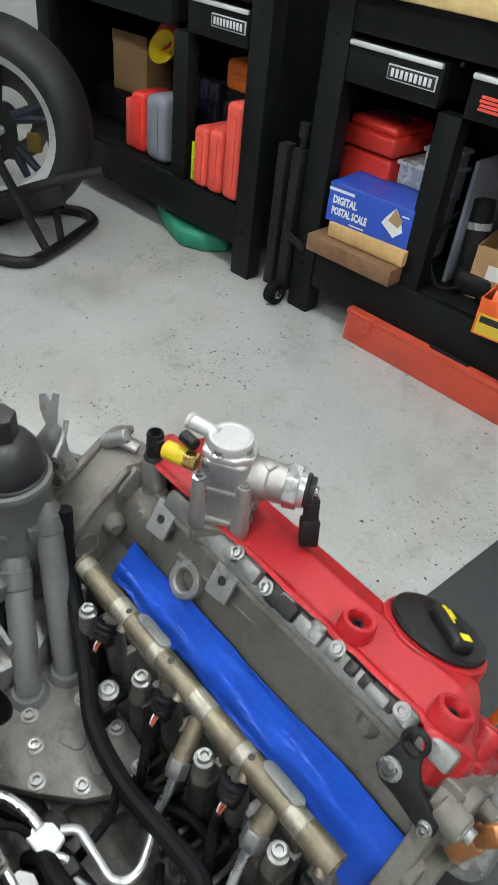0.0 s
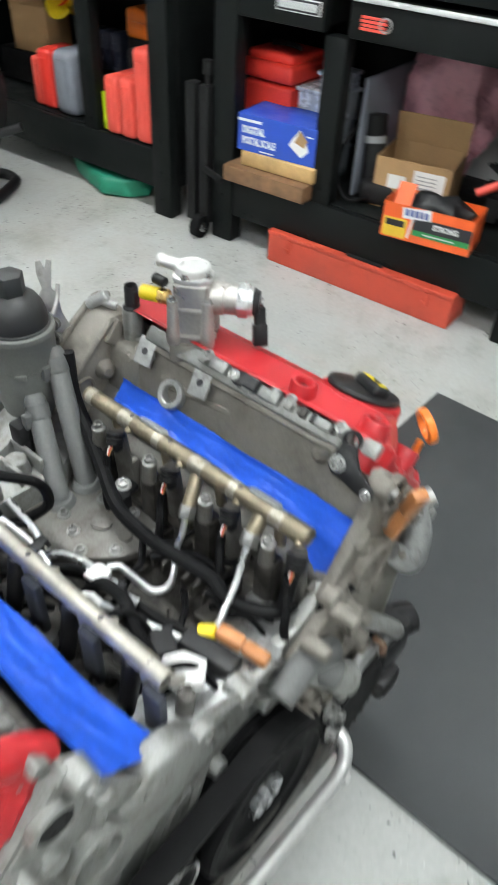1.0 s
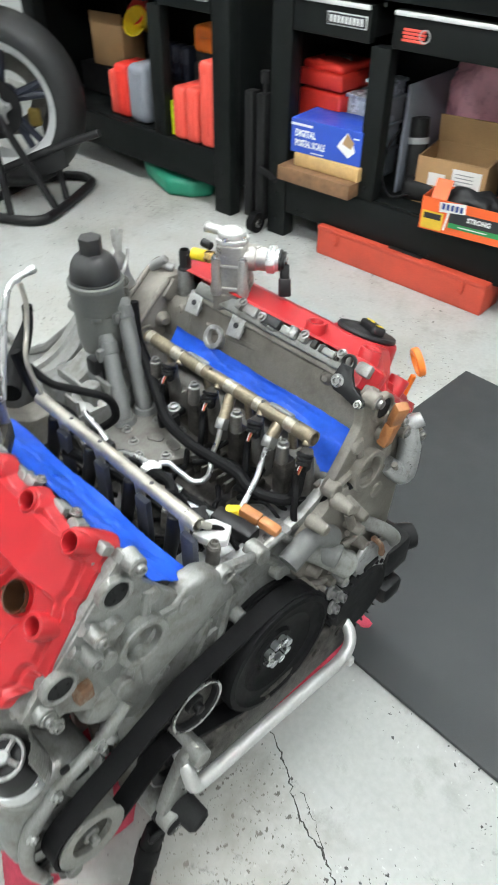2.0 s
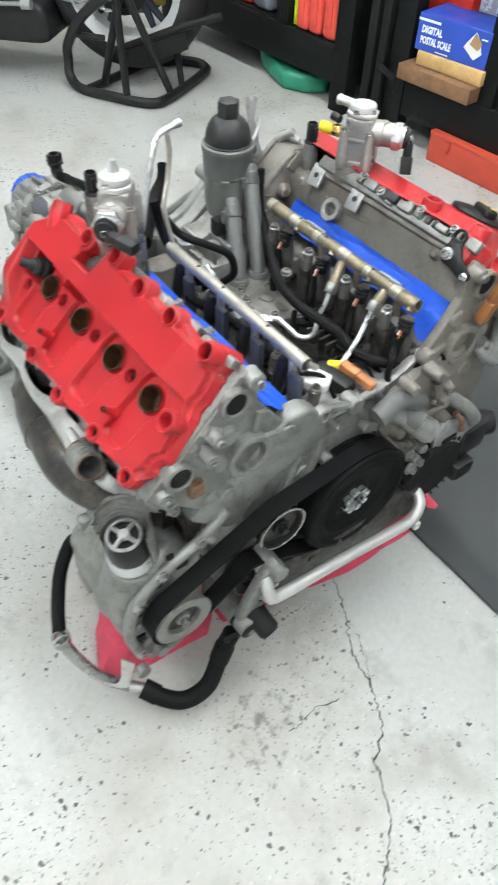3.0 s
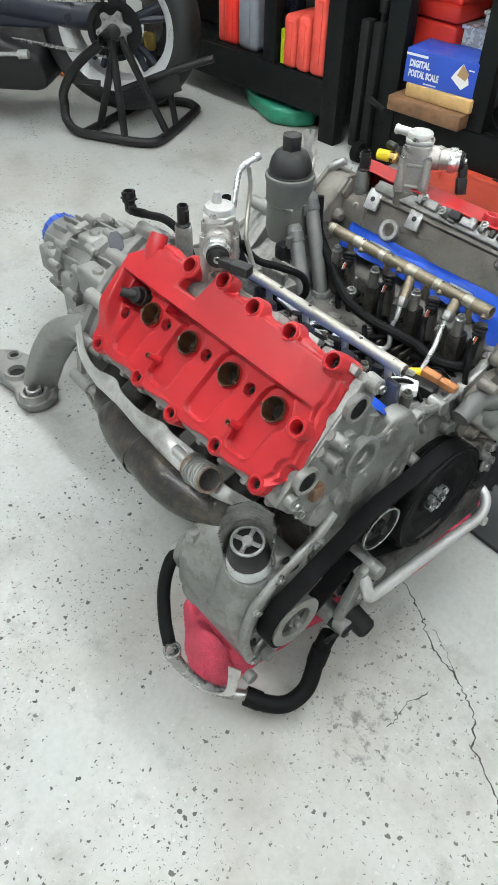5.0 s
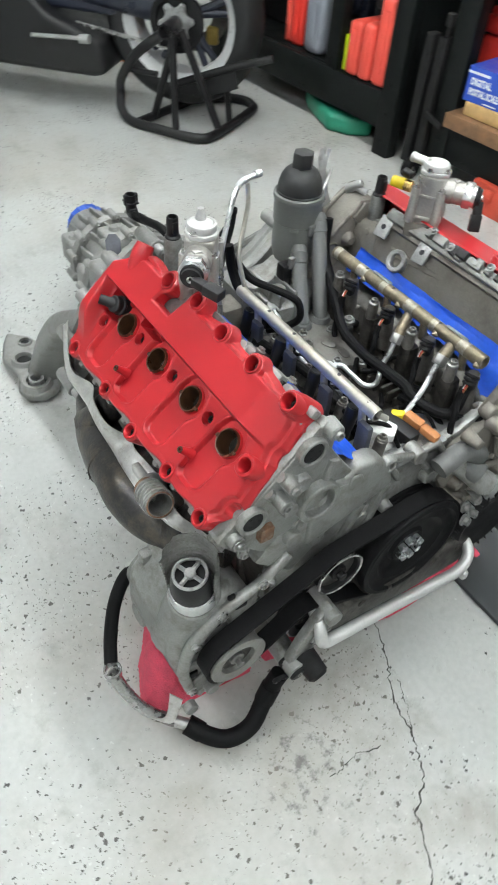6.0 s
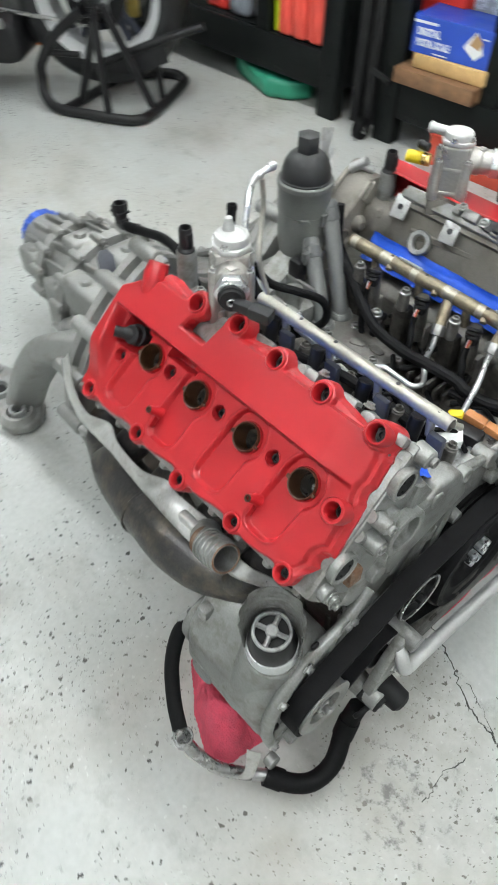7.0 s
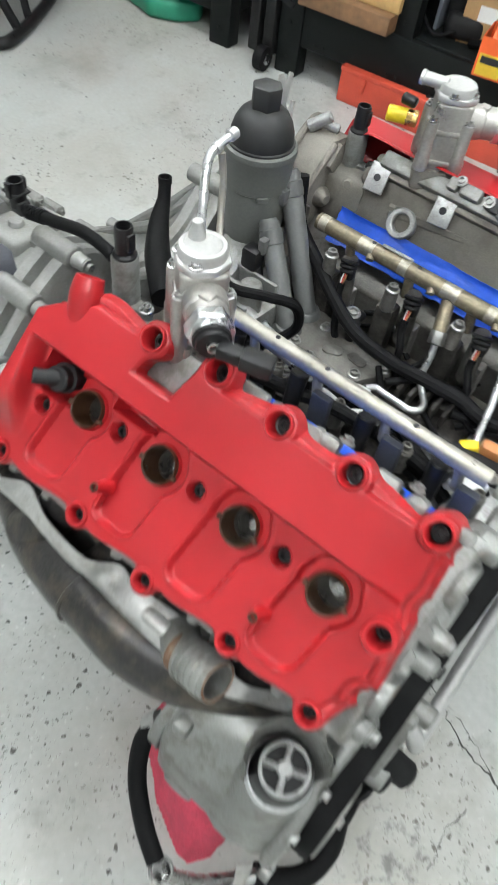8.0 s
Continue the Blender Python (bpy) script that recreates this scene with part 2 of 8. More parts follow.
CORAL = mat("coral_red_plastic", (0.74, 0.085, 0.06), 0.5, 0, 300, 0.12, 0.12, 10)
REDT = mat("red_painted_steel", (0.52, 0.065, 0.035), 0.45, 0, 300, 0.12, 0.18, 9)
GREYC = mat("grey_bottle_plastic", (0.20, 0.215, 0.25), 0.45, 0, 300, 0.1, 0.1, 10)
GREEN = mat("green_plastic", (0.015, 0.22, 0.13), 0.45, 0, 300, 0.1, 0.15, 10)
CARD = mat("cardboard", (0.40, 0.24, 0.11), 0.8, 0, 200, 0.2, 0.12, 12)
PAPER = mat("white_paper", (0.78, 0.78, 0.76), 0.7, 0, 200, 0.05, 0.05, 12)
BOXBLUE = mat("blue_print", (0.02, 0.075, 0.46), 0.45, 0, 200, 0.05, 0.08, 12)
BOXORG = mat("orange_print", (0.80, 0.12, 0.025), 0.45, 0, 200, 0.05, 0.08, 12)
BOXGRN = mat("green_print", (0.03, 0.28, 0.08), 0.45, 0, 200, 0.05, 0.08, 12)
BOXYEL = mat("yellow_print", (0.75, 0.50, 0.04), 0.45, 0, 200, 0.05, 0.1, 30)
INK = mat("dark_print", (0.02, 0.02, 0.025), 0.5, 0, 200, 0.05, 0.1, 12)
INKB = mat("blue_lettering", (0.02, 0.05, 0.25), 0.5, 0, 200, 0.05, 0.1, 12)
INKW = mat("white_lettering", (0.75, 0.76, 0.76), 0.5, 0, 200, 0.05, 0.05, 12)
BIN = clear_material("clear_plastic", (0.75, 0.80, 0.86), 0.25, 0.35)
BUBBLE = clear_material("pink_bubble_film", (0.86, 0.42, 0.50), 0.3, 0.03)
LIME = mat("lime_plastic", (0.55, 0.75, 0.01), 0.45, 0, 200, 0.05, 0.1, 12)
MAT = mat("floor_mat_foam", (0.045, 0.049, 0.051), 0.72, 0, 700, 0.35, 0.12, 5)
TYRE = mat("tyre_rubber", (0.013, 0.0135, 0.0145), 0.62, 0, 200, 0.2, 0.25, 8)
GOLD = mat("gold_metal", (0.50, 0.36, 0.10), 0.35, 0.7, 200, 0.05, 0.12, 12)
NAVY = mat("dark_blue_paint", (0.02, 0.024, 0.04), 0.35, 0, 200, 0.05, 0.12, 8)
WELL = mat("oily_steel_bore", (0.34, 0.32, 0.29), 0.28, 0.8, 200, 0.1, 0.3, 30)
CRACK = mat("crack_dirt", (0.055, 0.055, 0.05), 0.9, 0, 200, 0.1, 0.3, 40)
PALEG = mat("pale_grey_paint", (0.33, 0.345, 0.345), 0.5, 0, 200, 0.1, 0.1, 8)
q = math.sqrt(0.5)
CZ = 0.30


# ---- mesh helpers ----
def join(bm, other, m=None):
    if m is not None:
        other.transform(m)
    me = bpy.data.meshes.new("t")
    other.to_mesh(me)
    other.free()
    bm.from_mesh(me)
    bpy.data.meshes.remove(me)


def mesh_ob(name, bm, material, smooth=True, angle=35):
    me = bpy.data.meshes.new(name)
    bmesh.ops.recalc_face_normals(bm, faces=bm.faces)
    if smooth:
        lim = radians(angle)
        for f in bm.faces:
            f.smooth = True
        for e in bm.edges:
            e.smooth = len(e.link_faces) == 2 and e.calc_face_angle(0) < lim
    bm.to_mesh(me)
    bm.free()
    me.materials.append(material)
    return new(name, me)


def thing(name, m, label, category, group="", kind=""):
    ob = new(name)
    ob.empty_display_size = 0.05
    ob.matrix_basis = m
    return tagged(ob, label, category, group, kind)


def part(name, bm, material, parent, label="", smooth=True, angle=35):
    ob = mesh_ob(name, bm, material, smooth, angle)
    ob.parent = parent
    return tagged(ob, label)


def solo(name, bm, material, m, label, category, group="", kind="", smooth=True):
    ob = mesh_ob(name, bm, material, smooth)
    ob.matrix_basis = m
    return tagged(ob, label, category, group, kind)


def rbox(bm, c, s, bev=0.004, m=None, seg=2):
    b = bmesh.new()
    bmesh.ops.create_cube(b, size=1)
    bmesh.ops.scale(b, vec=s, verts=b.verts)
    bev = min(bev, min(s) * 0.45)
    if bev > 0:
        bmesh.ops.bevel(b, geom=list(b.edges), offset=bev, segments=seg, affect="EDGES", profile=0.5)
    t = Matrix.Translation(c)
    join(bm, b, (m @ t) if m is not None else t)
    return bm


def axis_frame(p0, p1):
    d = Vector(p1) - Vector(p0)
    return Matrix.Translation(p0) @ d.to_track_quat("Z", "Y").to_matrix().to_4x4(), d.length


def lathe(bm, profile, m=None, seg=24, closed=False):
    """profile: (radius, height) points, turned round z."""
    b = bmesh.new()
    rings = []
    for r, h in profile:
        if r < 1e-6:
            rings.append([b.verts.new((0, 0, h))])
        else:
            rings.append([b.verts.new((r * math.cos(2 * math.pi * i / seg), r * math.sin(2 * math.pi * i / seg), h)) for i in range(seg)])
    pairs = list(zip(rings, rings[1:]))
    if closed:
        pairs.append((rings[-1], rings[0]))
    for a, c in pairs:
        for i in range(seg):
            j = (i + 1) % seg
            if len(a) == 1 and len(c) == 1:
                continue
            if len(a) == 1:
                b.faces.new((a[0], c[i], c[j]))
            elif len(c) == 1:
                b.faces.new((a[i], a[j], c[0]))
            else:
                b.faces.new((a[i], a[j], c[j], c[i]))
    join(bm, b, m)
    return bm


def cyl(bm, p0, p1, r, r1=None, seg=20, bev=0.0015):
    m, n = axis_frame(p0, p1)
    r1 = r if r1 is None else r1
    k = min(bev, n * 0.3, r * 0.4)
    lathe(bm, [(0, 0), (r - k, 0), (r, k), (r1, n - k), (max(r1 - k, 0), n), (0, n)], m, seg)
    return bm


def ring(bm, p0, p1, ro, ri, seg=28):
    m, n = axis_frame(p0, p1)
    k = min(0.0015, n * 0.25, (ro - ri) * 0.3)
    lathe(bm, [(ri, 0), (ro - k, 0), (ro, k), (ro, n - k), (ro - k, n), (ri + k, n), (ri, n - k)], m, seg, closed=True)
    return bm


def spline(pts, n=8):
    p = [Vector(a) for a in pts]
    p = [2 * p[0] - p[1]] + p + [2 * p[-1] - p[-2]]
    out = []
    for i in range(1, len(p) - 2):
        for k in range(n):
            t = k / n
            a, b, c, d = p[i - 1:i + 3]
            out.append(0.5 * (2 * b + (c - a) * t + (2 * a - 5 * b + 4 * c - d) * t * t + (3 * b - a - 3 * c + d) * t ** 3))
    return out + [p[-2]]


def tube(bm, pts, r, seg=10, smooth=True, n=7, cap=True, bore=0.0):
    """A pipe along pts; r is one radius or one for each point. bore: an open end with that depth."""
    path = spline(pts, n) if smooth and len(pts) > 2 else [Vector(a) for a in pts]
    rr = [r] * len(path) if not isinstance(r, (list, tuple)) else [r[min(len(r) - 1, int(i * (len(r) - 1) / (len(path) - 1)))] * (1 - (i * (len(r) - 1) / (len(path) - 1)) % 1) + r[min(len(r) - 1, int(i * (len(r) - 1) / (len(path) - 1)) + 1)] * ((i * (len(r) - 1) / (len(path) - 1)) % 1) for i in range(len(path))]
    b = bmesh.new()
    up = Vector((0, 0, 1))
    rings = []
    side = None
    for i, p in enumerate(path):
        d = (path[min(i + 1, len(path) - 1)] - path[max(i - 1, 0)]).normalized()
        if side is None:
            side = d.cross(up if abs(d.z) < 0.9 else Vector((1, 0, 0))).normalized()
        side = (side - d * side.dot(d)).normalized()
        up2 = d.cross(side)
        rings.append([b.verts.new(p + rr[i] * (side * math.cos(2 * math.pi * k / seg) + up2 * math.sin(2 * math.pi * k / seg))) for k in range(seg)])
    for a, c in zip(rings, rings[1:]):
        for k in range(seg):
            b.faces.new((a[k], a[(k + 1) % seg], c[(k + 1) % seg], c[k]))
    if cap:
        b.faces.new(list(reversed(rings[0])))
        if bore:
            last = rings[-1]
            d = (path[-1] - path[-2]).normalized()
            inner = [b.verts.new(path[-1] + (v.co - path[-1]) * 0.82) for v in last]
            deep = [b.verts.new(v.co - d * bore) for v in inner]
            for k in range(seg):
                j = (k + 1) % seg
                b.faces.new((last[k], last[j], inner[j], inner[k]))
                b.faces.new((inner[k], inner[j], deep[j], deep[k]))
            b.faces.new(deep)
        else:
            b.faces.new(rings[-1])
    join(bm, b)
    return bm


def prism(bm, poly, h0, h1, m=None, bev=0.003, seg=2):
    """A flat polygon (2D) raised from h0 to h1, with rounded rims."""
    b = bmesh.new()
    lo = [b.verts.new((x, y, h0)) for x, y in poly]
    hi = [b.verts.new((x, y, h1)) for x, y in poly]
    n = len(poly)
    b.faces.new(list(reversed(lo)))
    b.faces.new(hi)
    for i in range(n):
        b.faces.new((lo[i], lo[(i + 1) % n], hi[(i + 1) % n], hi[i]))
    bmesh.ops.recalc_face_normals(b, faces=b.faces)
    if bev:
        bmesh.ops.bevel(b, geom=list(b.edges), offset=bev, segments=seg, affect="EDGES", profile=0.5, clamp_overlap=True)
    join(bm, b, m)
    return bm


def hexa(r):
    return [(r * math.cos(math.pi * k / 3), r * math.sin(math.pi * k / 3)) for k in range(6)]


def bolt(bm, p, d, r=0.007, h=0.006, washer=True):
    """A flanged bolt head with a socket, at p, pointing along d."""
    m, _ = axis_frame(p, Vector(p) + Vector(d))
    if washer:
        lathe(bm, [(0, 0), (r * 1.5, 0), (r * 1.5, h * 0.25), (r, h * 0.35), (r, h), (r * 0.62, h), (r * 0.5, h * 0.55), (0, h * 0.55)], m, 14)
    else:
        lathe(bm, [(0, 0), (r, 0), (r, h), (r * 0.62, h), (r * 0.5, h * 0.5), (0, h * 0.5)], m, 14)
    return bm


FACE_X = Matrix(((0, 0, 1, 0), (1, 0, 0, 0), (0, 1, 0, 0), (0, 0, 0, 1)))  # 2D (y, z) drawn, raised along x


def sm(a, b, x):
    t = max(0.0, min(1.0, (x - a) / (b - a)))
    return t * t * (3 - 2 * t)


def text_bm(body, size, font_w=1.0, depth=0.0006):
    c = bpy.data.curves.new("t", "FONT")
    c.body, c.size, c.extrude, c.align_x, c.align_y = body, size, depth, "CENTER", "CENTER"
    c.resolution_u = 2
    c.offset = size * 0.045
    ob = bpy.data.objects.new("t", c)
    scene.collection.objects.link(ob)
    me = bpy.data.meshes.new_from_object(ob.evaluated_get(bpy.context.evaluated_depsgraph_get()))
    bpy.data.objects.remove(ob)
    bpy.data.curves.remove(c)
    b = bmesh.new()
    b.from_mesh(me)
    bpy.data.meshes.remove(me)
    bmesh.ops.scale(b, vec=(font_w, 1, 1), verts=b.verts)
    return b


STAND_UP = pose(0, 0, 0, 90, 0, 0)  # text drawn in xy stands up and faces -y


# ---- the garage ----
def slab(name, lo, hi, material, label, bev=0.0):
    bm = bmesh.new()
    c = [(a + b) / 2 for a, b in zip(lo, hi)]
    rbox(bm, c, [b - a for a, b in zip(lo, hi)], bev)
    return solo(name, bm, material, Matrix(), label, name.split("_")[0], kind="structure", smooth=False)


XW, XE, YS, YN, ZC = -6.0, 3.6, -3.6, 2.14, 2.75
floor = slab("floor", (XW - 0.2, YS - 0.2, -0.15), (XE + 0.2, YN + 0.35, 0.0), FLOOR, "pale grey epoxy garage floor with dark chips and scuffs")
slab("ceiling", (XW - 0.2, YS - 0.2, ZC), (XE + 0.2, YN + 0.35, ZC + 0.15), CEIL, "plain white garage ceiling")
slab("wall_south", (XW, YS - 0.2, 0), (XE, YS, ZC), WALL, "plain pale grey garage wall")
slab("wall_west", (XW - 0.2, YS - 0.2, 0), (XW, YN + 0.35, ZC), WALL, "plain pale grey garage wall")
slab("wall_east", (XE, YS - 0.2, 0), (XE + 0.2, YN + 0.35, ZC), WALL, "plain pale grey garage wall")
B0 = pose(-1.445, 1.458, 0, 0, 0, 4)
bm = bmesh.new()
rbox(bm, (0, 0.66, ZC / 2), (11, 0.12, ZC), 0)
solo("wall_north", bm, WALL, B0, "pale grey painted wall behind the workbenches", "wall", kind="structure", smooth=False)


def ceiling_light(x, y, turn, label="white ceiling fixture with two bright tubes"):
    t = thing("ceiling_light", pose(x, y, ZC, 0, 0, turn), label, "ceiling light", group="ceiling lights")
    bm = bmesh.new()
    rbox(bm, (0, 0, -0.03), (1.24, 0.16, 0.06), 0.01)
    part("housing", bm, CEIL, t)
    for s in (-0.045, 0.045):
        bm = bmesh.new()
        cyl(bm, (-0.59, s, -0.08), (0.59, s, -0.08), 0.017, seg=12)
        part("lamp_tube", bm, LAMP, t, "glowing white tube")
    return t


LIGHTS = ((-1.6, 0.55, 0), (-0.1, 0.55, 0), (1.4, 0.4, 0), (-1.6, -1.3, 0), (-0.1, -1.3, 0), (1.4, -1.5, 0), (-3.4, 0.3, 0))
first = None
for x, y, a in LIGHTS:
    if first is None:
        first = ceiling_light(x, y, a)
    else:
        copy_thing(first, pose(x, y, ZC, 0, 0, a))


def crack(pts, w):
    """A thin dirty crack in the floor."""
    bm = bmesh.new()
    rnd = random.Random(5)
    path = []
    for a, b in zip(pts, pts[1:]):
        n = max(2, int((Vector(b) - Vector(a)).length / 0.006))
        for i in range(n):
            t = i / n
            path.append(Vector((a[0] + (b[0] - a[0]) * t + rnd.gauss(0, 0.0016), a[1] + (b[1] - a[1]) * t + rnd.gauss(0, 0.0016), 0)))
    vs = []
    for i, p in enumerate(path):
        d = (path[min(i + 1, len(path) - 1)] - path[max(0, i - 1)]).normalized()
        s = Vector((-d.y, d.x, 0)) * w * rnd.uniform(0.3, 1.1)
        vs.append((bm.verts.new(p + s + Vector((0, 0, 0.0007))), bm.verts.new(p - s + Vector((0, 0, 0.0007)))))
    for a, b in zip(vs, vs[1:]):
        bm.faces.new((a[0], b[0], b[1], a[1]))
    part("crack", bm, CRACK, floor, "hairline crack in the floor coating", smooth=False)


crack([(-0.036, 0.031), (0.03, 0.0), (0.101, -0.044), (0.173, -0.061), (0.233, -0.091), (0.262, -0.137), (0.342, -0.177), (0.405, -0.254), (0.47, -0.33)], 0.0017)
crack([(0.173, -0.061), (0.125, -0.033), (0.075, -0.012)], 0.0008)
crack([(0.154, -0.115), (0.142, -0.161), (0.150, -0.227)], 0.0010)

bm = bmesh.new()
prism(bm, [(-0.38, 0.232), (2.2, 0.205), (2.2, 1.2), (-0.38, 1.19)], 0, 0.011, bev=0.004)
solo("floor_mat", bm, MAT, Matrix(), "dark grey foam anti-fatigue mat on the floor", "mat")

# ---- the engine ----
engine = thing("v8_engine", Matrix(), "grey aluminium V8 engine with red valve covers, resting on the floor", "engine")


def bank(side, x, u, v):
    """A point of a cylinder bank: u out along the cylinders, v towards the valley. side: -1 the bank by the pump, 1 the other."""
    return Vector((x, side * q * (u - v), CZ + q * (u + v)))


def bank_m(side):
    s = side
    return Matrix(((1, 0, 0, 0), (0, -s * q, s * q, 0), (0, q, q, CZ), (0, 0, 0, 1)))  # local (x, v, u)


PLUGS = [-0.383, -0.2925, -0.202, -0.1115]
MIDS = [(-0.427, -0.025), (-0.343, -0.001), (-0.250, -0.001), (-0.158, -0.001), (-0.060, -0.001)]
LOWS = [(-0.446, -0.089), (-0.339, -0.089), (-0.250, -0.097), (-0.157, -0.089), (-0.072, -0.092)]
UPS = [(-0.348, 0.088), (-0.281, 0.096), (-0.213, 0.089), (-0.143, 0.089), (-0.067, 0.089)]
UPS_FAR = [(-0.172, 0.084), (-0.076, 0.086)]
RIM = [(-0.470, -0.092), (-0.062, -0.094), (-0.040, -0.045), (-0.050, 0.07), (-0.062, 0.094), (-0.418, 0.095), (-0.470, 0.052)]


def cover_base(x, v):
    """Signed distance to the cover's outline without its bosses."""
    d = -9
    n = len(RIM)
    for i in range(n):
        (x0, y0), (x1, y1) = RIM[i], RIM[(i + 1) % n]
        ex, ey = x1 - x0, y1 - y0
        k = math.hypot(ex, ey)
        d = max(d, ((x - x0) * ey - (v - y0) * ex) / k)
    # scallops at the front between the bosses
    d = max(d, 0.019 - math.hypot(x + 0.031, v - 0.030))
    return max(d, 0.012 - math.hypot(x + 0.040, v + 0.058))


def cover_rim(x, v, oil):
    """Signed distance to the cover's outline."""
    d = cover_base(x, v)
    d += 0.0030 * math.sin(x * 68 + 1.0) * (1 if v < -0.05 or v > 0.07 else 0.3)
    if not oil:
        d = max(d, -max(abs(x + 0.322 - (v - 0.08) * 0.25) - 0.021, 0.055 - v))
    boss = 9
    for bx, bv in LOWS + MIDS[4:]:
        boss = min(boss, math.hypot(x - bx, v - bv) - 0.0140)
    for bx, bv in (UPS_FAR if oil else UPS):
        boss = min(boss, math.hypot(x - bx, v - bv) - 0.0168)
    k = 0.006
    h = max(k - abs(d - boss), 0) / k
    return min(d, boss) - h * h * k * 0.25


def pan(x, v, px):
    """Signed distance to the sunken pan round a plug well."""
    dx = abs(x - px + 0.003 - 0.14 * v) - 0.0080
    dv = abs(v + 0.0275) - 0.0375
    a = math.hypot(max(dx, 0), max(dv, 0)) + min(max(dx, dv), 0) - 0.0150
    return min(a, math.hypot(x - px, v + 0.003) - 0.0275)


def cover_height(x, v, full, oil):
    low = 0.399 + 0.03 * v
    crest = max(0.401, 0.441 - 0.24 * max(0.0, v - 0.01) - 0.95 * max(0.0, v - 0.060)) if oil else 0.4195 - 0.04 * (v - 0.03)
    edge = 0.030
    if oil:
        spine = sm(edge - 0.006, edge + 0.002, v) * sm(-0.050, -0.085, x)
    else:
        spine = sm(edge - 0.006, edge + 0.0005, v) * sm(-0.050, -0.106, x)
    # the rear wall that closes the coil pocket
    back = sm(-0.444, -0.456, x + 0.18 * v) * sm(-0.075, -0.020, v)
    spine = max(spine, back)
    u = low + (crest - low) * spine
    for px in PLUGS:
        a = pan(x, v, px)
        u -= 0.0075 * sm(0.0012, -0.0020, a) * (1 - spine)
        u += 0.0011 * math.exp(-((a - 0.0026) / 0.0014) ** 2) * (1 - spine)
    a = max(abs(x + 0.424) - 0.019, abs(v - 0.008) - 0.020)
    u -= 0.030 * sm(0.003, -0.003, a) * (1 - spine)
    a = max(abs(x + 0.335) - 0.022, abs(v - 0.023) - 0.008)
    u -= 0.020 * sm(0.002, -0.002, a) * (1 - spine)
    if oil:
        r = math.hypot(x + 0.136, v - 0.012)
        u = u + (0.4415 - 0.344 * (v - 0.012) - u) * sm(0.0525, 0.0475, r)
        u -= 0.011 * sm(-0.0125, -0.0075, full) * sm(-0.080, -0.055, v) * sm(0.062, 0.048, v)
    else:
        # two steps down along the valley and round the front
        rim = sm(-0.086, -0.072, v) * sm(-0.44, -0.41, x) * (1 - sm(0.050, 0.036, abs(x + 0.322)) * sm(0.03, 0.05, v))
        u -= 0.0075 * sm(-0.0120, -0.0086, cover_base(x, v)) * rim
        u -= 0.0060 * sm(-0.0050, -0.0024, full) * rim
        for bx, bv in UPS:
            r = math.hypot(x - bx, v - bv)
            u = max(u, u + (crest - 0.0008 - u) * sm(0.0172, 0.0150, r) * sm(-0.05, -0.08, x))
    return u - 0.0035 * sm(-0.0035, 0.0, full) ** 2


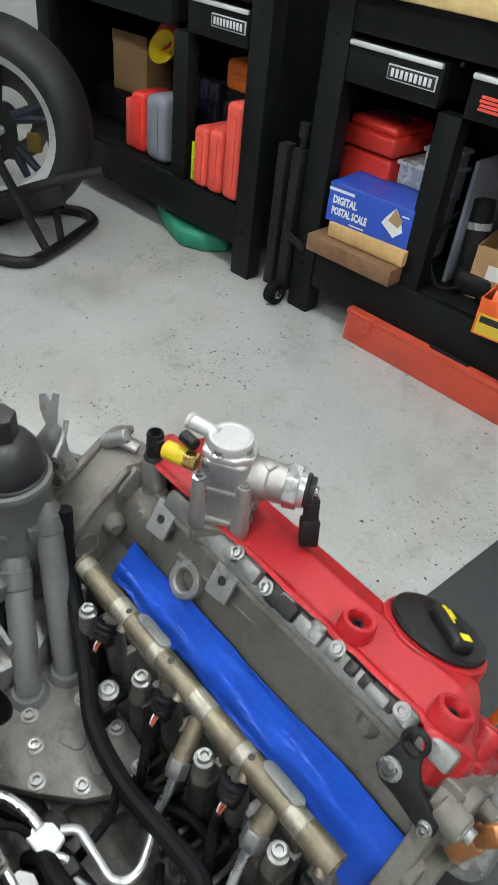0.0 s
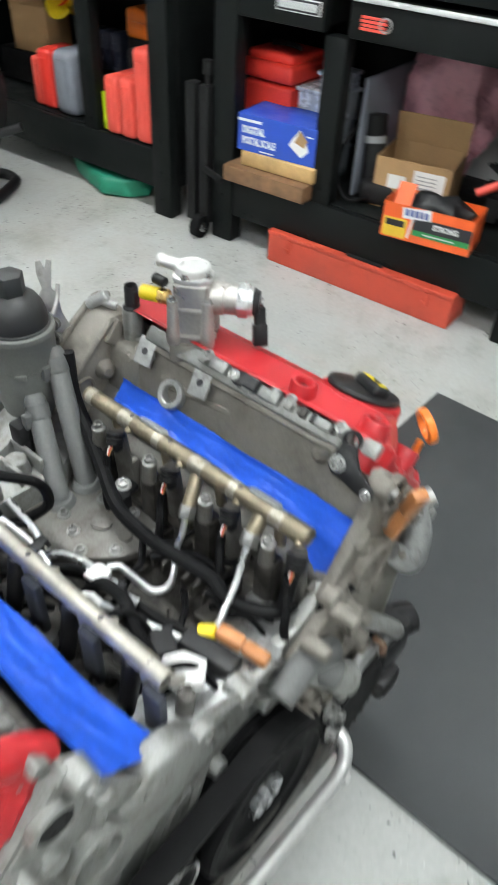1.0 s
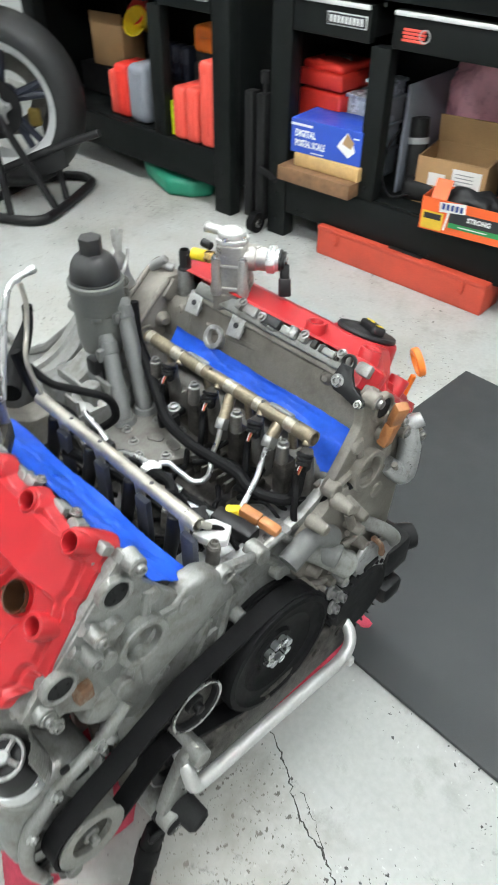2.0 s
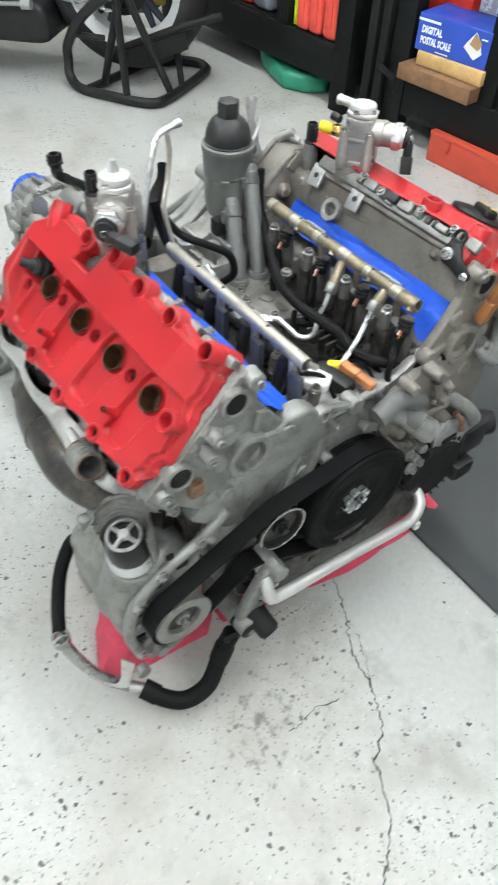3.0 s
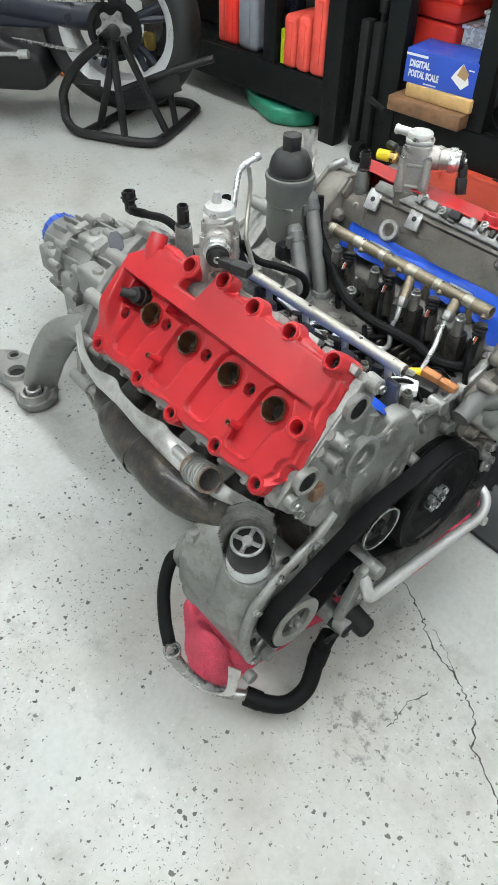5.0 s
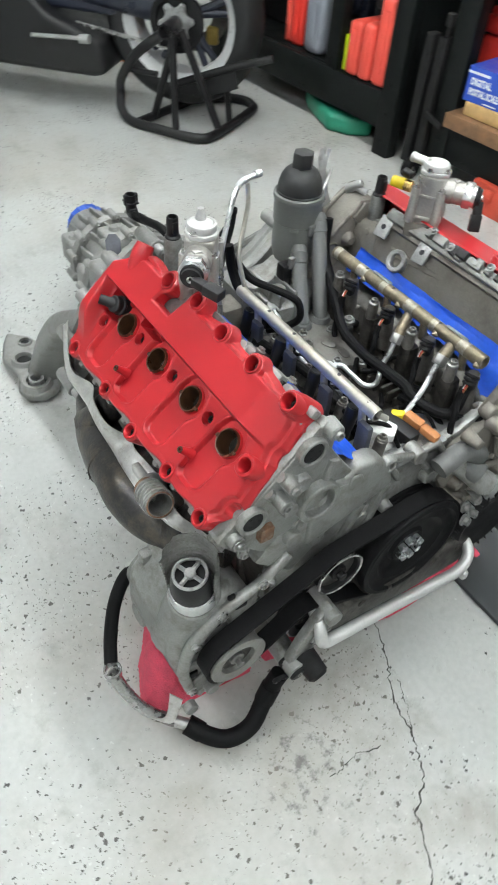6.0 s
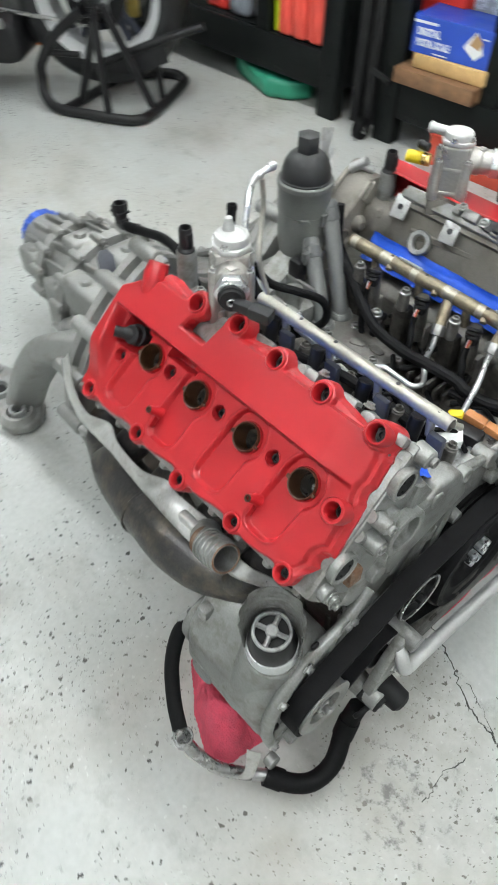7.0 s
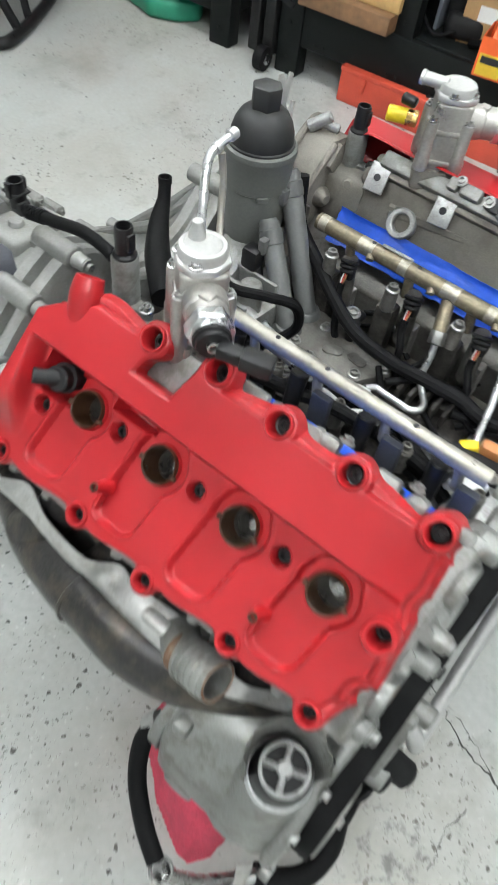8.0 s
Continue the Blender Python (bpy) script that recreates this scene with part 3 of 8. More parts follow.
def valve_cover(side, oil):
    step = 0.0014
    nx, nv = int(0.47 / step), int(0.225 / step)
    bm = bmesh.new()
    ds, grid = {}, {}
    ups = UPS_FAR if oil else UPS
    cups = [(bx, bv, 0.0126, 0.0093, 0.4195, 0.402) for bx, bv in ups if not oil] + [(bx, bv, 0.0122, 0.0078, 0.3985, 0.378) for bx, bv in LOWS]
    cups += [(bx, bv, 0.0105, 0.0085, 0.400, 0.380) for bx, bv in MIDS[:4]] + [(*MIDS[4], 0.0145, 0.0090, 0.413, 0.385)]
    cups += [(px, -0.003, 0.0195, 0.0176, 0.3960, 0.352) for px in PLUGS]
    for i in range(nx + 1):
        for j in range(nv + 1):
            x, v = -0.492 + i * step, -0.115 + j * step
            ds[i, j] = cover_rim(x, v, oil)
    lim = step * 1.45
    for (i, j), d in ds.items():
        if d < lim:
            x, v = -0.492 + i * step, -0.115 + j * step
            if d > 0:
                e = 0.0005
                gx = (cover_rim(x + e, v, oil) - d) / e
                gv = (cover_rim(x, v + e, oil) - d) / e
                g = max(0.25, gx * gx + gv * gv)
                x, v = x - d * gx / g, v - d * gv / g
                d = 0.0
            for bx, bv, ro, ri, top, bot in cups:  # the grid closes up against each cup
                r = math.hypot(x - bx, v - bv)
                if ro - 0.0015 - step < r < ro - 0.0015:
                    x, v = bx + (x - bx) * (ro - 0.0015) / r, bv + (v - bv) * (ro - 0.0015) / r
            grid[i, j] = bm.verts.new(bank(side, x, cover_height(x, v, d, oil), v))
    for i in range(nx):
        for j in range(nv):
            k = [(i, j), (i + 1, j), (i + 1, j + 1), (i, j + 1)]
            if all(a in grid for a in k) and any(ds[a] <= 0 for a in k):
                x, v = -0.492 + (i + 0.5) * step, -0.115 + (j + 0.5) * step
                if all(math.hypot(x - c[0], v - c[1]) > c[2] - 0.0015 - step * 0.8 for c in cups):
                    bm.faces.new([grid[a] for a in k])
    # skirt down to the head
    rim = []
    for e in list(bm.edges):
        if len(e.link_faces) == 1:
            mid = (e.verts[0].co + e.verts[1].co) / 2
            v, u = q * (mid.z - CZ) - side * q * mid.y, q * (mid.z - CZ) + side * q * mid.y
            if cover_rim(mid.x, v, oil) > -0.004:
                rim.append(e)
    low = {}
    for e in rim:
        for w in e.verts:
            if w not in low:
                v = q * (w.co.z - CZ) - side * q * w.co.y
                low[w] = bm.verts.new(bank(side, w.co.x, 0.366 + 0.031 * sm(0.02, 0.06, v) * sm(-0.062, -0.085, w.co.x), v))
        a, c = e.verts
        bm.faces.new((a, c, low[c], low[a]))
    bmesh.ops.delete(bm, geom=[w for w in bm.verts if not w.link_faces], context="VERTS")
    m = bank_m(side)
    sockets = []
    for bx, bv, ro, ri, top, bot in cups:
        b = bmesh.new()
        lathe(b, [(ro - 0.0005, top - 0.03), (ro, top - 0.0015), (ro - 0.0012, top), (ri + 0.001, top), (ri, top - 0.0012), (ri - 0.0006, bot)], Matrix.Translation((bx, bv, 0)), 30)
        b.transform(m)
        sockets.append(b)
    tilted = {c: m @ Matrix.Translation((c[0], c[1], 0.4200)) @ pose(0, 0, 0, -34 if c[0] < -0.1 else -22, 0, 0) for c in ups if oil}
    for w in tilted.values():
        b = bmesh.new()
        lathe(b, [(0.0165, -0.030), (0.0150, -0.002), (0.0138, 0), (0.0105, 0), (0.0095, -0.0014), (0.0090, -0.016)], w, 32)
        sockets.append(b)
    # filler neck on the spine
    n = bmesh.new()
    tube(n, [(-0.424, 0.040, 0.392), (-0.428, 0.062, 0.402), (-0.433, 0.085, 0.411), (-0.436, 0.101, 0.414)], [0.010, 0.0165, 0.0155, 0.0130], seg=28, bore=0.005)
    if not oil:
        join(bm, n, m)
    else:
        n.free()
    cover = part("valve_cover", bm, RED, engine, "red wrinkle-painted valve cover", angle=48)
    for b in sockets:
        part("bolt_socket", b, RED, cover, angle=48)
    for px in PLUGS:
        bm = bmesh.new()
        lathe(bm, [(0.0152, 0.372), (0.0176, 0.372), (0.0178, 0.3985), (0.0170, 0.4000), (0.0158, 0.3990), (0.0152, 0.392)], Matrix.Translation((px, -0.003, 0)), 32, closed=True)
        for o, w in ((-0.0182, 0.005), (0.0178, 0.004)):
            rbox(bm, (px + o, -0.006, 0.3975), (0.006, w, 0.004), 0.001)
        bm.transform(m)
        part("plug_seal", bm, SEAL, cover, "dark brown spark plug well seal")
        bm = bmesh.new()
        lathe(bm, [(0.0, 0.335), (0.0125, 0.335), (0.0138, 0.360), (0.0154, 0.374)], Matrix.Translation((px, -0.003, 0)), 28)
        bm.transform(m)
        part("plug_well", bm, WELL, cover)
        bm = bmesh.new()
        cyl(bm, (px + 0.002, -0.003, 0.345), (px + 0.002, -0.003, 0.368), 0.0065, seg=6)
        bm.transform(m)
        part("spark_plug", bm, STEEL, cover)
    for bx, bv in LOWS + ups + MIDS:
        bm = bmesh.new()
        top = (0.402 if oil else 0.398) if bv > 0.05 else 0.384 if bv < -0.05 else 0.386
        lathe(bm, [(0.0, top - 0.002), (0.0088 if bv > 0.05 else 0.0078, top - 0.002)], Matrix.Translation((bx, bv, 0)), 20)
        bolt(bm, (bx, bv, top - 0.002), (0, 0, 1), 0.0052, 0.008, washer=False)
        if (bx, bv) in tilted:
            bm.transform(tilted[bx, bv] @ Matrix.Translation((-bx, -bv, -top - 0.012)))
        else:
            bm.transform(m)
        part("bolt", bm, BLACK, cover, "black socket bolt")
    for px in (-0.327, -0.147):
        bm = bmesh.new()
        lathe(bm, [(0.0085, 0.394), (0.0055, 0.403), (0.0048, 0.415), (0.0026, 0.4155), (0.0022, 0.410), (0, 0.410)], Matrix.Translation((px, -0.05, 0)), 16)
        rbox(bm, (px + 0.002, -0.061, 0.397), (0.003, 0.020, 0.010), 0.001)
        bm.transform(m)
        part("pin", bm, RED, cover)
        bm = bmesh.new()
        ring(bm, (px, -0.05, 0.4145), (px, -0.05, 0.4165), 0.0044, 0.002, 14)
        bm.transform(m)
        part("pin_sleeve", bm, SEAL, cover)
    return cover


near_cover = valve_cover(-1, False)
far_cover = valve_cover(1, True)

# oil filler cap on the far cover
CAPM = bank_m(1) @ Matrix.Translation((-0.136, 0.012, 0.4440)) @ pose(0, 0, 0, -19, 0, 0)
bm = bmesh.new()
lathe(bm, [(0.0505, -0.036), (0.0490, -0.004), (0.0475, -0.001), (0.044, 0.0), (0, 0.0)], CAPM, 56)
part("filler_base", bm, RED, far_cover, "round red base of the oil filler")
bm = bmesh.new()
lathe(bm, [(0, 0.0), (0.043, 0.0), (0.0445, 0.003), (0.043, 0.007), (0.030, 0.010), (0, 0.010)], CAPM, 40)
rbox(bm, (0.012, 0, 0.014), (0.052, 0.021, 0.014), 0.005, CAPM @ pose(0, 0, 0, 0, 0, 35), 3)
cap = part("oil_cap", bm, BLACK, engine, "black ribbed oil filler cap with a yellow can symbol")
bm = bmesh.new()
for k, (a, b, w, h) in enumerate(((0, 0, 0.012, 0.006), (0.009, 0.002, 0.007, 0.002), (-0.008, 0.002, 0.004, 0.004), (0.03, 0.0, 0.008, 0.009))):
    rbox(bm, (a + 0.002, b, 0.0214), (w, h, 0.0008), 0)
bm.transform(CAPM @ pose(0, 0, 0, 0, 0, 35))
part("oil_symbol", bm, YELLOW, cap, smooth=False)

# coil connector standing in the rear pocket of the near cover
bm = bmesh.new()
cyl(bm, (-0.420, 0.012, 0.378), (-0.418, 0.006, 0.412), 0.0125)
cyl(bm, (-0.419, 0.008, 0.404), (-0.427, 0.002, 0.416), 0.0095, 0.0075)
tube(bm, [(-0.426, 0.003, 0.414), (-0.434, -0.001, 0.423)], 0.0074, smooth=False, seg=18, bore=0.008)
ring(bm, (-0.419, 0.009, 0.396), (-0.4186, 0.008, 0.402), 0.0145, 0.010)
bm.transform(bank_m(-1))
part("coil_plug", bm, BLACK, engine, "black plastic breather connector")


def head(side, material):
    """The cylinder head below a cover: a cast block with ledge, ribs, bosses and bolts on its front."""
    m = bank_m(side)
    bm = bmesh.new()
    rbox(bm, (-0.255, -0.052, 0.295), (0.43, 0.098, 0.10), 0.006, m)
    rbox(bm, (-0.26, -0.06, 0.23), (0.45, 0.12, 0.10), 0.01, m)
    if side > 0:
        rbox(bm, (-0.2175, 0.069, 0.371), (0.345, 0.026, 0.010), 0.003, m)
    else:
        rbox(bm, (-0.255, 0.070, 0.372), (0.436, 0.040, 0.012), 0.004, m)
    rbox(bm, (-0.255, -0.0815, 0.362), (0.436, 0.043, 0.034), 0.004, m)
    for x in (-0.052, -0.462):
        rbox(bm, (x, -0.010, 0.362), (0.026, 0.180, 0.034), 0.004, m)
    for k in range(9):
        rbox(bm, (-0.44 + k * 0.048, -0.101, 0.345), (0.012, 0.018, 0.06), 0.004, m)
    h = part("cylinder_head", bm, material, engine, "grey cast aluminium cylinder head")
    return h


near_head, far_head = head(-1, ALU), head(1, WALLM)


def front_face(side, material, parent):
    m = bank_m(side)
    bm = bmesh.new()
    # end plate of the head, with the cast shape of the cam housing
    plate = [(-0.103, 0.375), (-0.108, 0.335), (-0.085, 0.31), (-0.065, 0.275), (-0.03, 0.235), (0.02, 0.215), (0.056, 0.225), (0.062, 0.27), (0.072, 0.325), (0.100, 0.348), (0.100, 0.376)]
    b = bmesh.new()
    prism(b, plate, -0.052, -0.036, FACE_X, 0.004)
    join(bm, b, m)
    pieces = []
    for v, u, r, h in ((0.058, 0.362, 0.021, 0.012), (-0.054, 0.362, 0.021, 0.012), (0.004, 0.280, 0.033, 0.018)):
        p = m @ Vector((-0.04, v, u))
        pieces.append(ring(bmesh.new(), p, p + Vector((h, 0, 0)), r, r * 0.72))
    for v, u, r, h in ((0.094, 0.362, 0.011, 0.022), (0.012, 0.362, 0.009, 0.03), (-0.013, 0.352, 0.010, 0.032), (0.017, 0.335, 0.013, 0.018), (-0.086, 0.362, 0.011, 0.02),
                       (-0.022, 0.315, 0.012, 0.018), (-0.095, 0.345, 0.007, 0.02), (0.056, 0.300, 0.010, 0.015), (-0.06, 0.26, 0.013, 0.02), (0.05, 0.235, 0.012, 0.018)):
        p = m @ Vector((-0.045, v, u))
        pieces.append(cyl(bmesh.new(), p, p + Vector((h, 0, 0)), r * 1.15, r))
    for a, b2 in (((0.012, 0.375), (0.017, 0.335)), ((-0.013, 0.372), (-0.022, 0.315)), ((0.03, 0.29), (0.062, 0.31)), ((-0.02, 0.27), (-0.06, 0.25)), ((0.03, 0.265), (0.05, 0.235))):
        p0, p1 = m @ Vector((-0.037, *a)), m @ Vector((-0.037, *b2))
        pieces.append(tube(bmesh.new(), [p0, p1], 0.0075, smooth=False))
    f = part("head_front_cover", bm, material, parent, "cast aluminium end of the cylinder head")
    for b in pieces:
        part("boss", b, material, f)
    for v, u in ((0.058, 0.362), (-0.054, 0.362)):
        p = m @ Vector((-0.036, v, u))
        bm = bmesh.new()
        cyl(bm, p, p + Vector((0.006, 0, 0)), 0.0155, seg=28)
        for k in range(3):
            a = 2 * math.pi * k / 3
            w = p + Vector((0.006, 0.008 * math.cos(a), 0.008 * math.sin(a)))
            cyl(bm, w, w + Vector((0.0012, 0, 0)), 0.0018, seg=8)
        part("cam_plug", bm, BLACKM, f, "black rubber camshaft plug")
    for v, u in ((0.094, 0.362), (0.012, 0.362), (-0.013, 0.352), (-0.086, 0.362), (-0.095, 0.345)):
        p = m @ Vector((-0.018 if abs(v) < 0.05 else -0.024, v, u))
        bm = bmesh.new()
        bolt(bm, p, (1, 0, 0), 0.006, 0.007)
        part("bolt", bm, DULL, f, "steel socket bolt")
    return f


front_face(-1, ALU, near_head)
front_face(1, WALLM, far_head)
bm = bmesh.new()
prism(bm, [(-0.20, 0.47), (-0.158, 0.507), (-0.125, 0.526), (-0.098, 0.524), (-0.080, 0.512), (-0.062, 0.485), (-0.05, 0.45), (-0.20, 0.40)], -0.062, -0.030, FACE_X, 0.008, 3)
hump = part("front_casting", bm, ALU, near_head, "smooth cast hump at the front of the bank")

# crankcase, front cover and sump
bm = bmesh.new()
b = bmesh.new()
prism(b, [(-0.19, 0.10), (-0.23, 0.25), (-0.26, 0.42), (-0.17, 0.435), (-0.06, 0.415), (0.06, 0.415), (0.17, 0.435), (0.26, 0.42), (0.23, 0.25), (0.19, 0.10)], -0.50, -0.055, FACE_X, 0.01)
join(bm, b)
block = part("engine_block", bm, ALUD, engine, "dark cast engine block")
for k in range(8):
    for s in (-1, 1):
        bm = bmesh.new()
        rbox(bm, (-0.46 + k * 0.055, s * 0.215, 0.21), (0.012, 0.05, 0.16), 0.004)
        part("rib", bm, ALUD, block)
bm = bmesh.new()
b = bmesh.new()
prism(b, [(-0.20, 0.13), (-0.245, 0.24), (-0.235, 0.40), (-0.14, 0.50), (-0.085, 0.475), (0.0, 0.462), (0.085, 0.475), (0.14, 0.50), (0.235, 0.40), (0.245, 0.24), (0.20, 0.13)], -0.062, -0.045, FACE_X, 0.004)
join(bm, b)
rnd = random.Random(3)
for k in range(26):
    y, z = rnd.uniform(-0.2, 0.2), rnd.uniform(0.16, 0.44)
    r = rnd.uniform(0.007, 0.014)
    cyl(bm, (-0.05, y, z), (-0.05 + rnd.uniform(0.008, 0.02), y, z), r * 1.2, r)
for a, b2 in (((-0.2, 0.2), (-0.09, 0.42)), ((0.2, 0.2), (0.09, 0.42)), ((-0.22, 0.3), (0.22, 0.3)), ((-0.14, 0.14), (-0.05, 0.44)), ((0.14, 0.14), (0.05, 0.44))):
    tube(bm, [(-0.045, *a), (-0.045, *b2)], 0.009, smooth=False)
part("front_cover", bm, ALU, engine, "cast aluminium front cover with ribs and bosses")
bm = bmesh.new()
rbox(bm, (-0.28, 0, 0.075), (0.42, 0.27, 0.11), 0.02)
rbox(bm, (-0.28, 0, 0.125), (0.45, 0.38, 0.02), 0.005)
rbox(bm, (-0.048, 0.0, 0.183), (0.10, 0.34, 0.085), 0.012, seg=3)
rbox(bm, (-0.085, 0.0, 0.14), (0.06, 0.30, 0.10), 0.012, seg=3)
for k in range(6):
    cyl(bm, (-0.02, -0.135 + 0.055 * k, 0.205), (0.006, -0.135 + 0.055 * k, 0.205), 0.010, 0.008)
part("oil_pan", bm, VALLEY, engine, "dark aluminium oil pan")

# pulleys and belt
bm = bmesh.new()
lathe(bm, [(0.024, -0.062), (0.084, -0.058), (0.090, -0.054), (0.090, -0.046), (0.086, -0.044), (0.086, -0.041), (0.090, -0.039), (0.086, -0.037), (0.090, -0.035), (0.086, -0.033), (0.090, -0.031),
           (0.086, -0.029), (0.090, -0.027), (0.092, -0.022), (0.0935, -0.008), (0.091, -0.001), (0.084, 0.0), (0.082, -0.004), (0.079, -0.006), (0.062, -0.006), (0.056, -0.012), (0.05, -0.016), (0.034, -0.017), (0.03, -0.012), (0, -0.012)],
      Matrix.Translation((0.006, 0, 0.297)) @ pose(0, 0, 0, 0, 90, 0) @ Matrix.Diagonal((1.07, 1.07, 1, 1)), 64)
crank = part("crank_pulley", bm, RUBBER, engine, "large black crankshaft pulley")
bm = bmesh.new()
cyl(bm, (-0.02, 0, 0.297), (-0.007, 0, 0.297), 0.030, seg=32)
part("hub", bm, RUST, crank, "rust-brown crank hub")
for k in range(8):
    a = 2 * math.pi * (k + 0.3) / 8
    bm = bmesh.new()
    bolt(bm, (-0.009, 0.0195 * math.cos(a), 0.297 + 0.0195 * math.sin(a)), (1, 0, 0), 0.0066, 0.012, washer=False)
    part("bolt", bm, CHROME, crank, "bright steel socket bolt")

PSP, IDL, TEN = (-0.321, 0.256), (-0.149, 0.337), (-0.193, 0.243)


def pulley(name, c, r, x0, x1, face, hubr, label, body=RUBBER):
    bm = bmesh.new()
    lathe(bm, [(0, x0), (r, x0), (r, x0 + 0.003), (r - 0.003, x0 + 0.004), (r - 0.003, x1 - 0.004), (r, x1 - 0.003), (r, x1), (r - 0.002, x1 + 0.001), (hubr * 1.55, x1 - 0.001), (hubr * 1.50, x1 - 0.010), (0, x1 - 0.010)],
          Matrix.Translation((0, c[0], c[1])) @ pose(0, 0, 0, 0, 90, 0), 44)
    p = part(name, bm, face, engine, label)
    bm = bmesh.new()
    ring(bm, (x1 - 0.011, *c), (x1 - 0.0085, *c), hubr * 1.49, hubr * 0.5, 40)
    part("recess", bm, VALLEY, p)
    bm = bmesh.new()
    cyl(bm, (x1 - 0.012, *c), (x1 - 0.002, *c), hubr * 0.62, seg=24)
    m = Matrix.Translation((x1 - 0.002, *c)) @ pose(0, 0, 0, 0, 90, 0)
    prism(bm, hexa(hubr * 0.36), 0, 0.009, m, 0.001)
    part("bolt", bm, DULL if face is PALE else BLACKM, p)
    return p


PALE = mat("worn_pulley_steel", (0.27, 0.27, 0.255), 0.42, 0.6, 250, 0.1, 0.2, 22, dirt=(0.2, 0.18, 0.16))
pulley("pump_pulley", PSP, 0.0455, -0.026, 0.004, PALE, 0.018, "worn grey steel pump pulley")
pulley("idler_pulley", IDL, 0.040, -0.03, 0.0, BLACKM, 0.022, "black idler pulley with a bright rim")
pulley("tensioner_pulley", TEN, 0.036, -0.034, -0.004, BLACK, 0.014, "black belt tensioner pulley")
bm = bmesh.new()
ring(bm, (-0.0025, *IDL), (0.0025, *IDL), 0.0405, 0.0370, 44)
part("idler_rim", bm, STEEL, engine, "bright steel rim of the idler pulley")
bm = bmesh.new()
ring(bm, (-0.006, *TEN), (-0.0025, *TEN), 0.0365, 0.0345, 44)
part("tensioner_rim", bm, DULL, engine, "worn steel rim of the tensioner pulley")


def arc(c, r, a0, a1, n):
    return [(c[0] + r * math.cos(radians(a0 + (a1 - a0) * k / n)), c[1] + r * math.sin(radians(a0 + (a1 - a0) * k / n))) for k in range(n + 1)]


loop = arc((0, 0.297), 0.0995, -120, 96, 26) + arc(IDL, 0.0425, 96, 114, 5) + arc(PSP, 0.0470, 114, 290, 20) + arc(TEN, 0.0385, 125, 75, 6)
bm = bmesh.new()
rows = []
for i, (y, z) in enumerate(loop):
    py, pz = loop[i - 1]
    ny, nz = loop[(i + 1) % len(loop)]
    t = Vector((ny - py, nz - pz)).normalized()
    o = Vector((t.y, -t.x)) * 0.0045
    rows.append([bm.verts.new((x, y + s * o.x, z + s * o.y)) for x, s in ((-0.027, 0), (-0.027, 1), (0.001, 1), (0.001, 0))])
for i in range(len(rows)):
    a, b = rows[i], rows[(i + 1) % len(rows)]
    for k in range(4):
        bm.faces.new((a[k], a[(k + 1) % 4], b[(k + 1) % 4], b[k]))
part("drive_belt", bm, RUBBER, engine, "black ribbed drive belt", angle=30)
# tensioner arm
bm = bmesh.new()
b = bmesh.new()
prism(b, [(-0.235, 0.175), (-0.205, 0.165), (-0.165, 0.215), (-0.150, 0.265), (-0.165, 0.285), (-0.190, 0.270), (-0.215, 0.225)], 0.0, 0.018, FACE_X, 0.004)
join(bm, b)
cyl(bm, (-0.03, -0.168, 0.268), (0.03, -0.168, 0.268), 0.014)
cyl(bm, (-0.05, -0.222, 0.165), (0.03, -0.222, 0.165), 0.02, 0.017)
part("tensioner_arm", bm, ALU, engine, "grey cast tensioner arm")
for p in ((0.018, -0.19, 0.215), (0.018, -0.172, 0.238), (0.03, -0.222, 0.165)):
    bm = bmesh.new()
    bolt(bm, p, (1, 0, 0), 0.006, 0.006)
    part("bolt", bm, STEEL, engine)
bm = bmesh.new()
cyl(bm, (0.0, -0.205, 0.178), (0.052, -0.196, 0.158), 0.021, 0.018, bev=0.005)
cyl(bm, (0.0, -0.222, 0.165), (0.034, -0.222, 0.160), 0.019, 0.015)
ring(bm, (0.015, -0.245, 0.148), (0.022, -0.246, 0.146), 0.014, 0.008)
part("damper", bm, BLACKM, engine, "black round tensioner damper")

# power steering pump with its cup
bm = bmesh.new()
b = bmesh.new()
prism(b, [(-0.36, 0.10), (-0.31, 0.09), (-0.265, 0.15), (-0.255, 0.25), (-0.27, 0.33), (-0.31, 0.37), (-0.36, 0.36), (-0.40, 0.31), (-0.405, 0.24), (-0.385, 0.16)], -0.19, -0.036, FACE_X, 0.02, 3)
join(bm, b)
cyl(bm, (-0.085, -0.364, 0.25), (-0.068, -0.355, 0.354), 0.048, 0.035)
cyl(bm, (-0.19, -0.345, 0.26), (-0.205, -0.345, 0.26), 0.05)
cyl(bm, (-0.15, -0.39, 0.23), (-0.15, -0.405, 0.23), 0.02)
for k in range(4):
    rbox(bm, (-0.17 + 0.03 * k, -0.375, 0.335 - 0.02 * k), (0.02, 0.02, 0.03), 0.006)
for k in range(4):
    cyl(bm, (-0.03, -0.385 + 0.036 * k, 0.13 + 0.03 * k), (-0.015, -0.385 + 0.036 * k, 0.13 + 0.03 * k), 0.011)
for k in range(5):
    tube(bm, [(-0.04, -0.36 + k * 0.012, 0.12 + k * 0.03), (-0.04, -0.27, 0.3 + k * 0.01)], 0.006, smooth=False)
part("steering_pump", bm, ALU, engine, "grey cast power steering pump body")
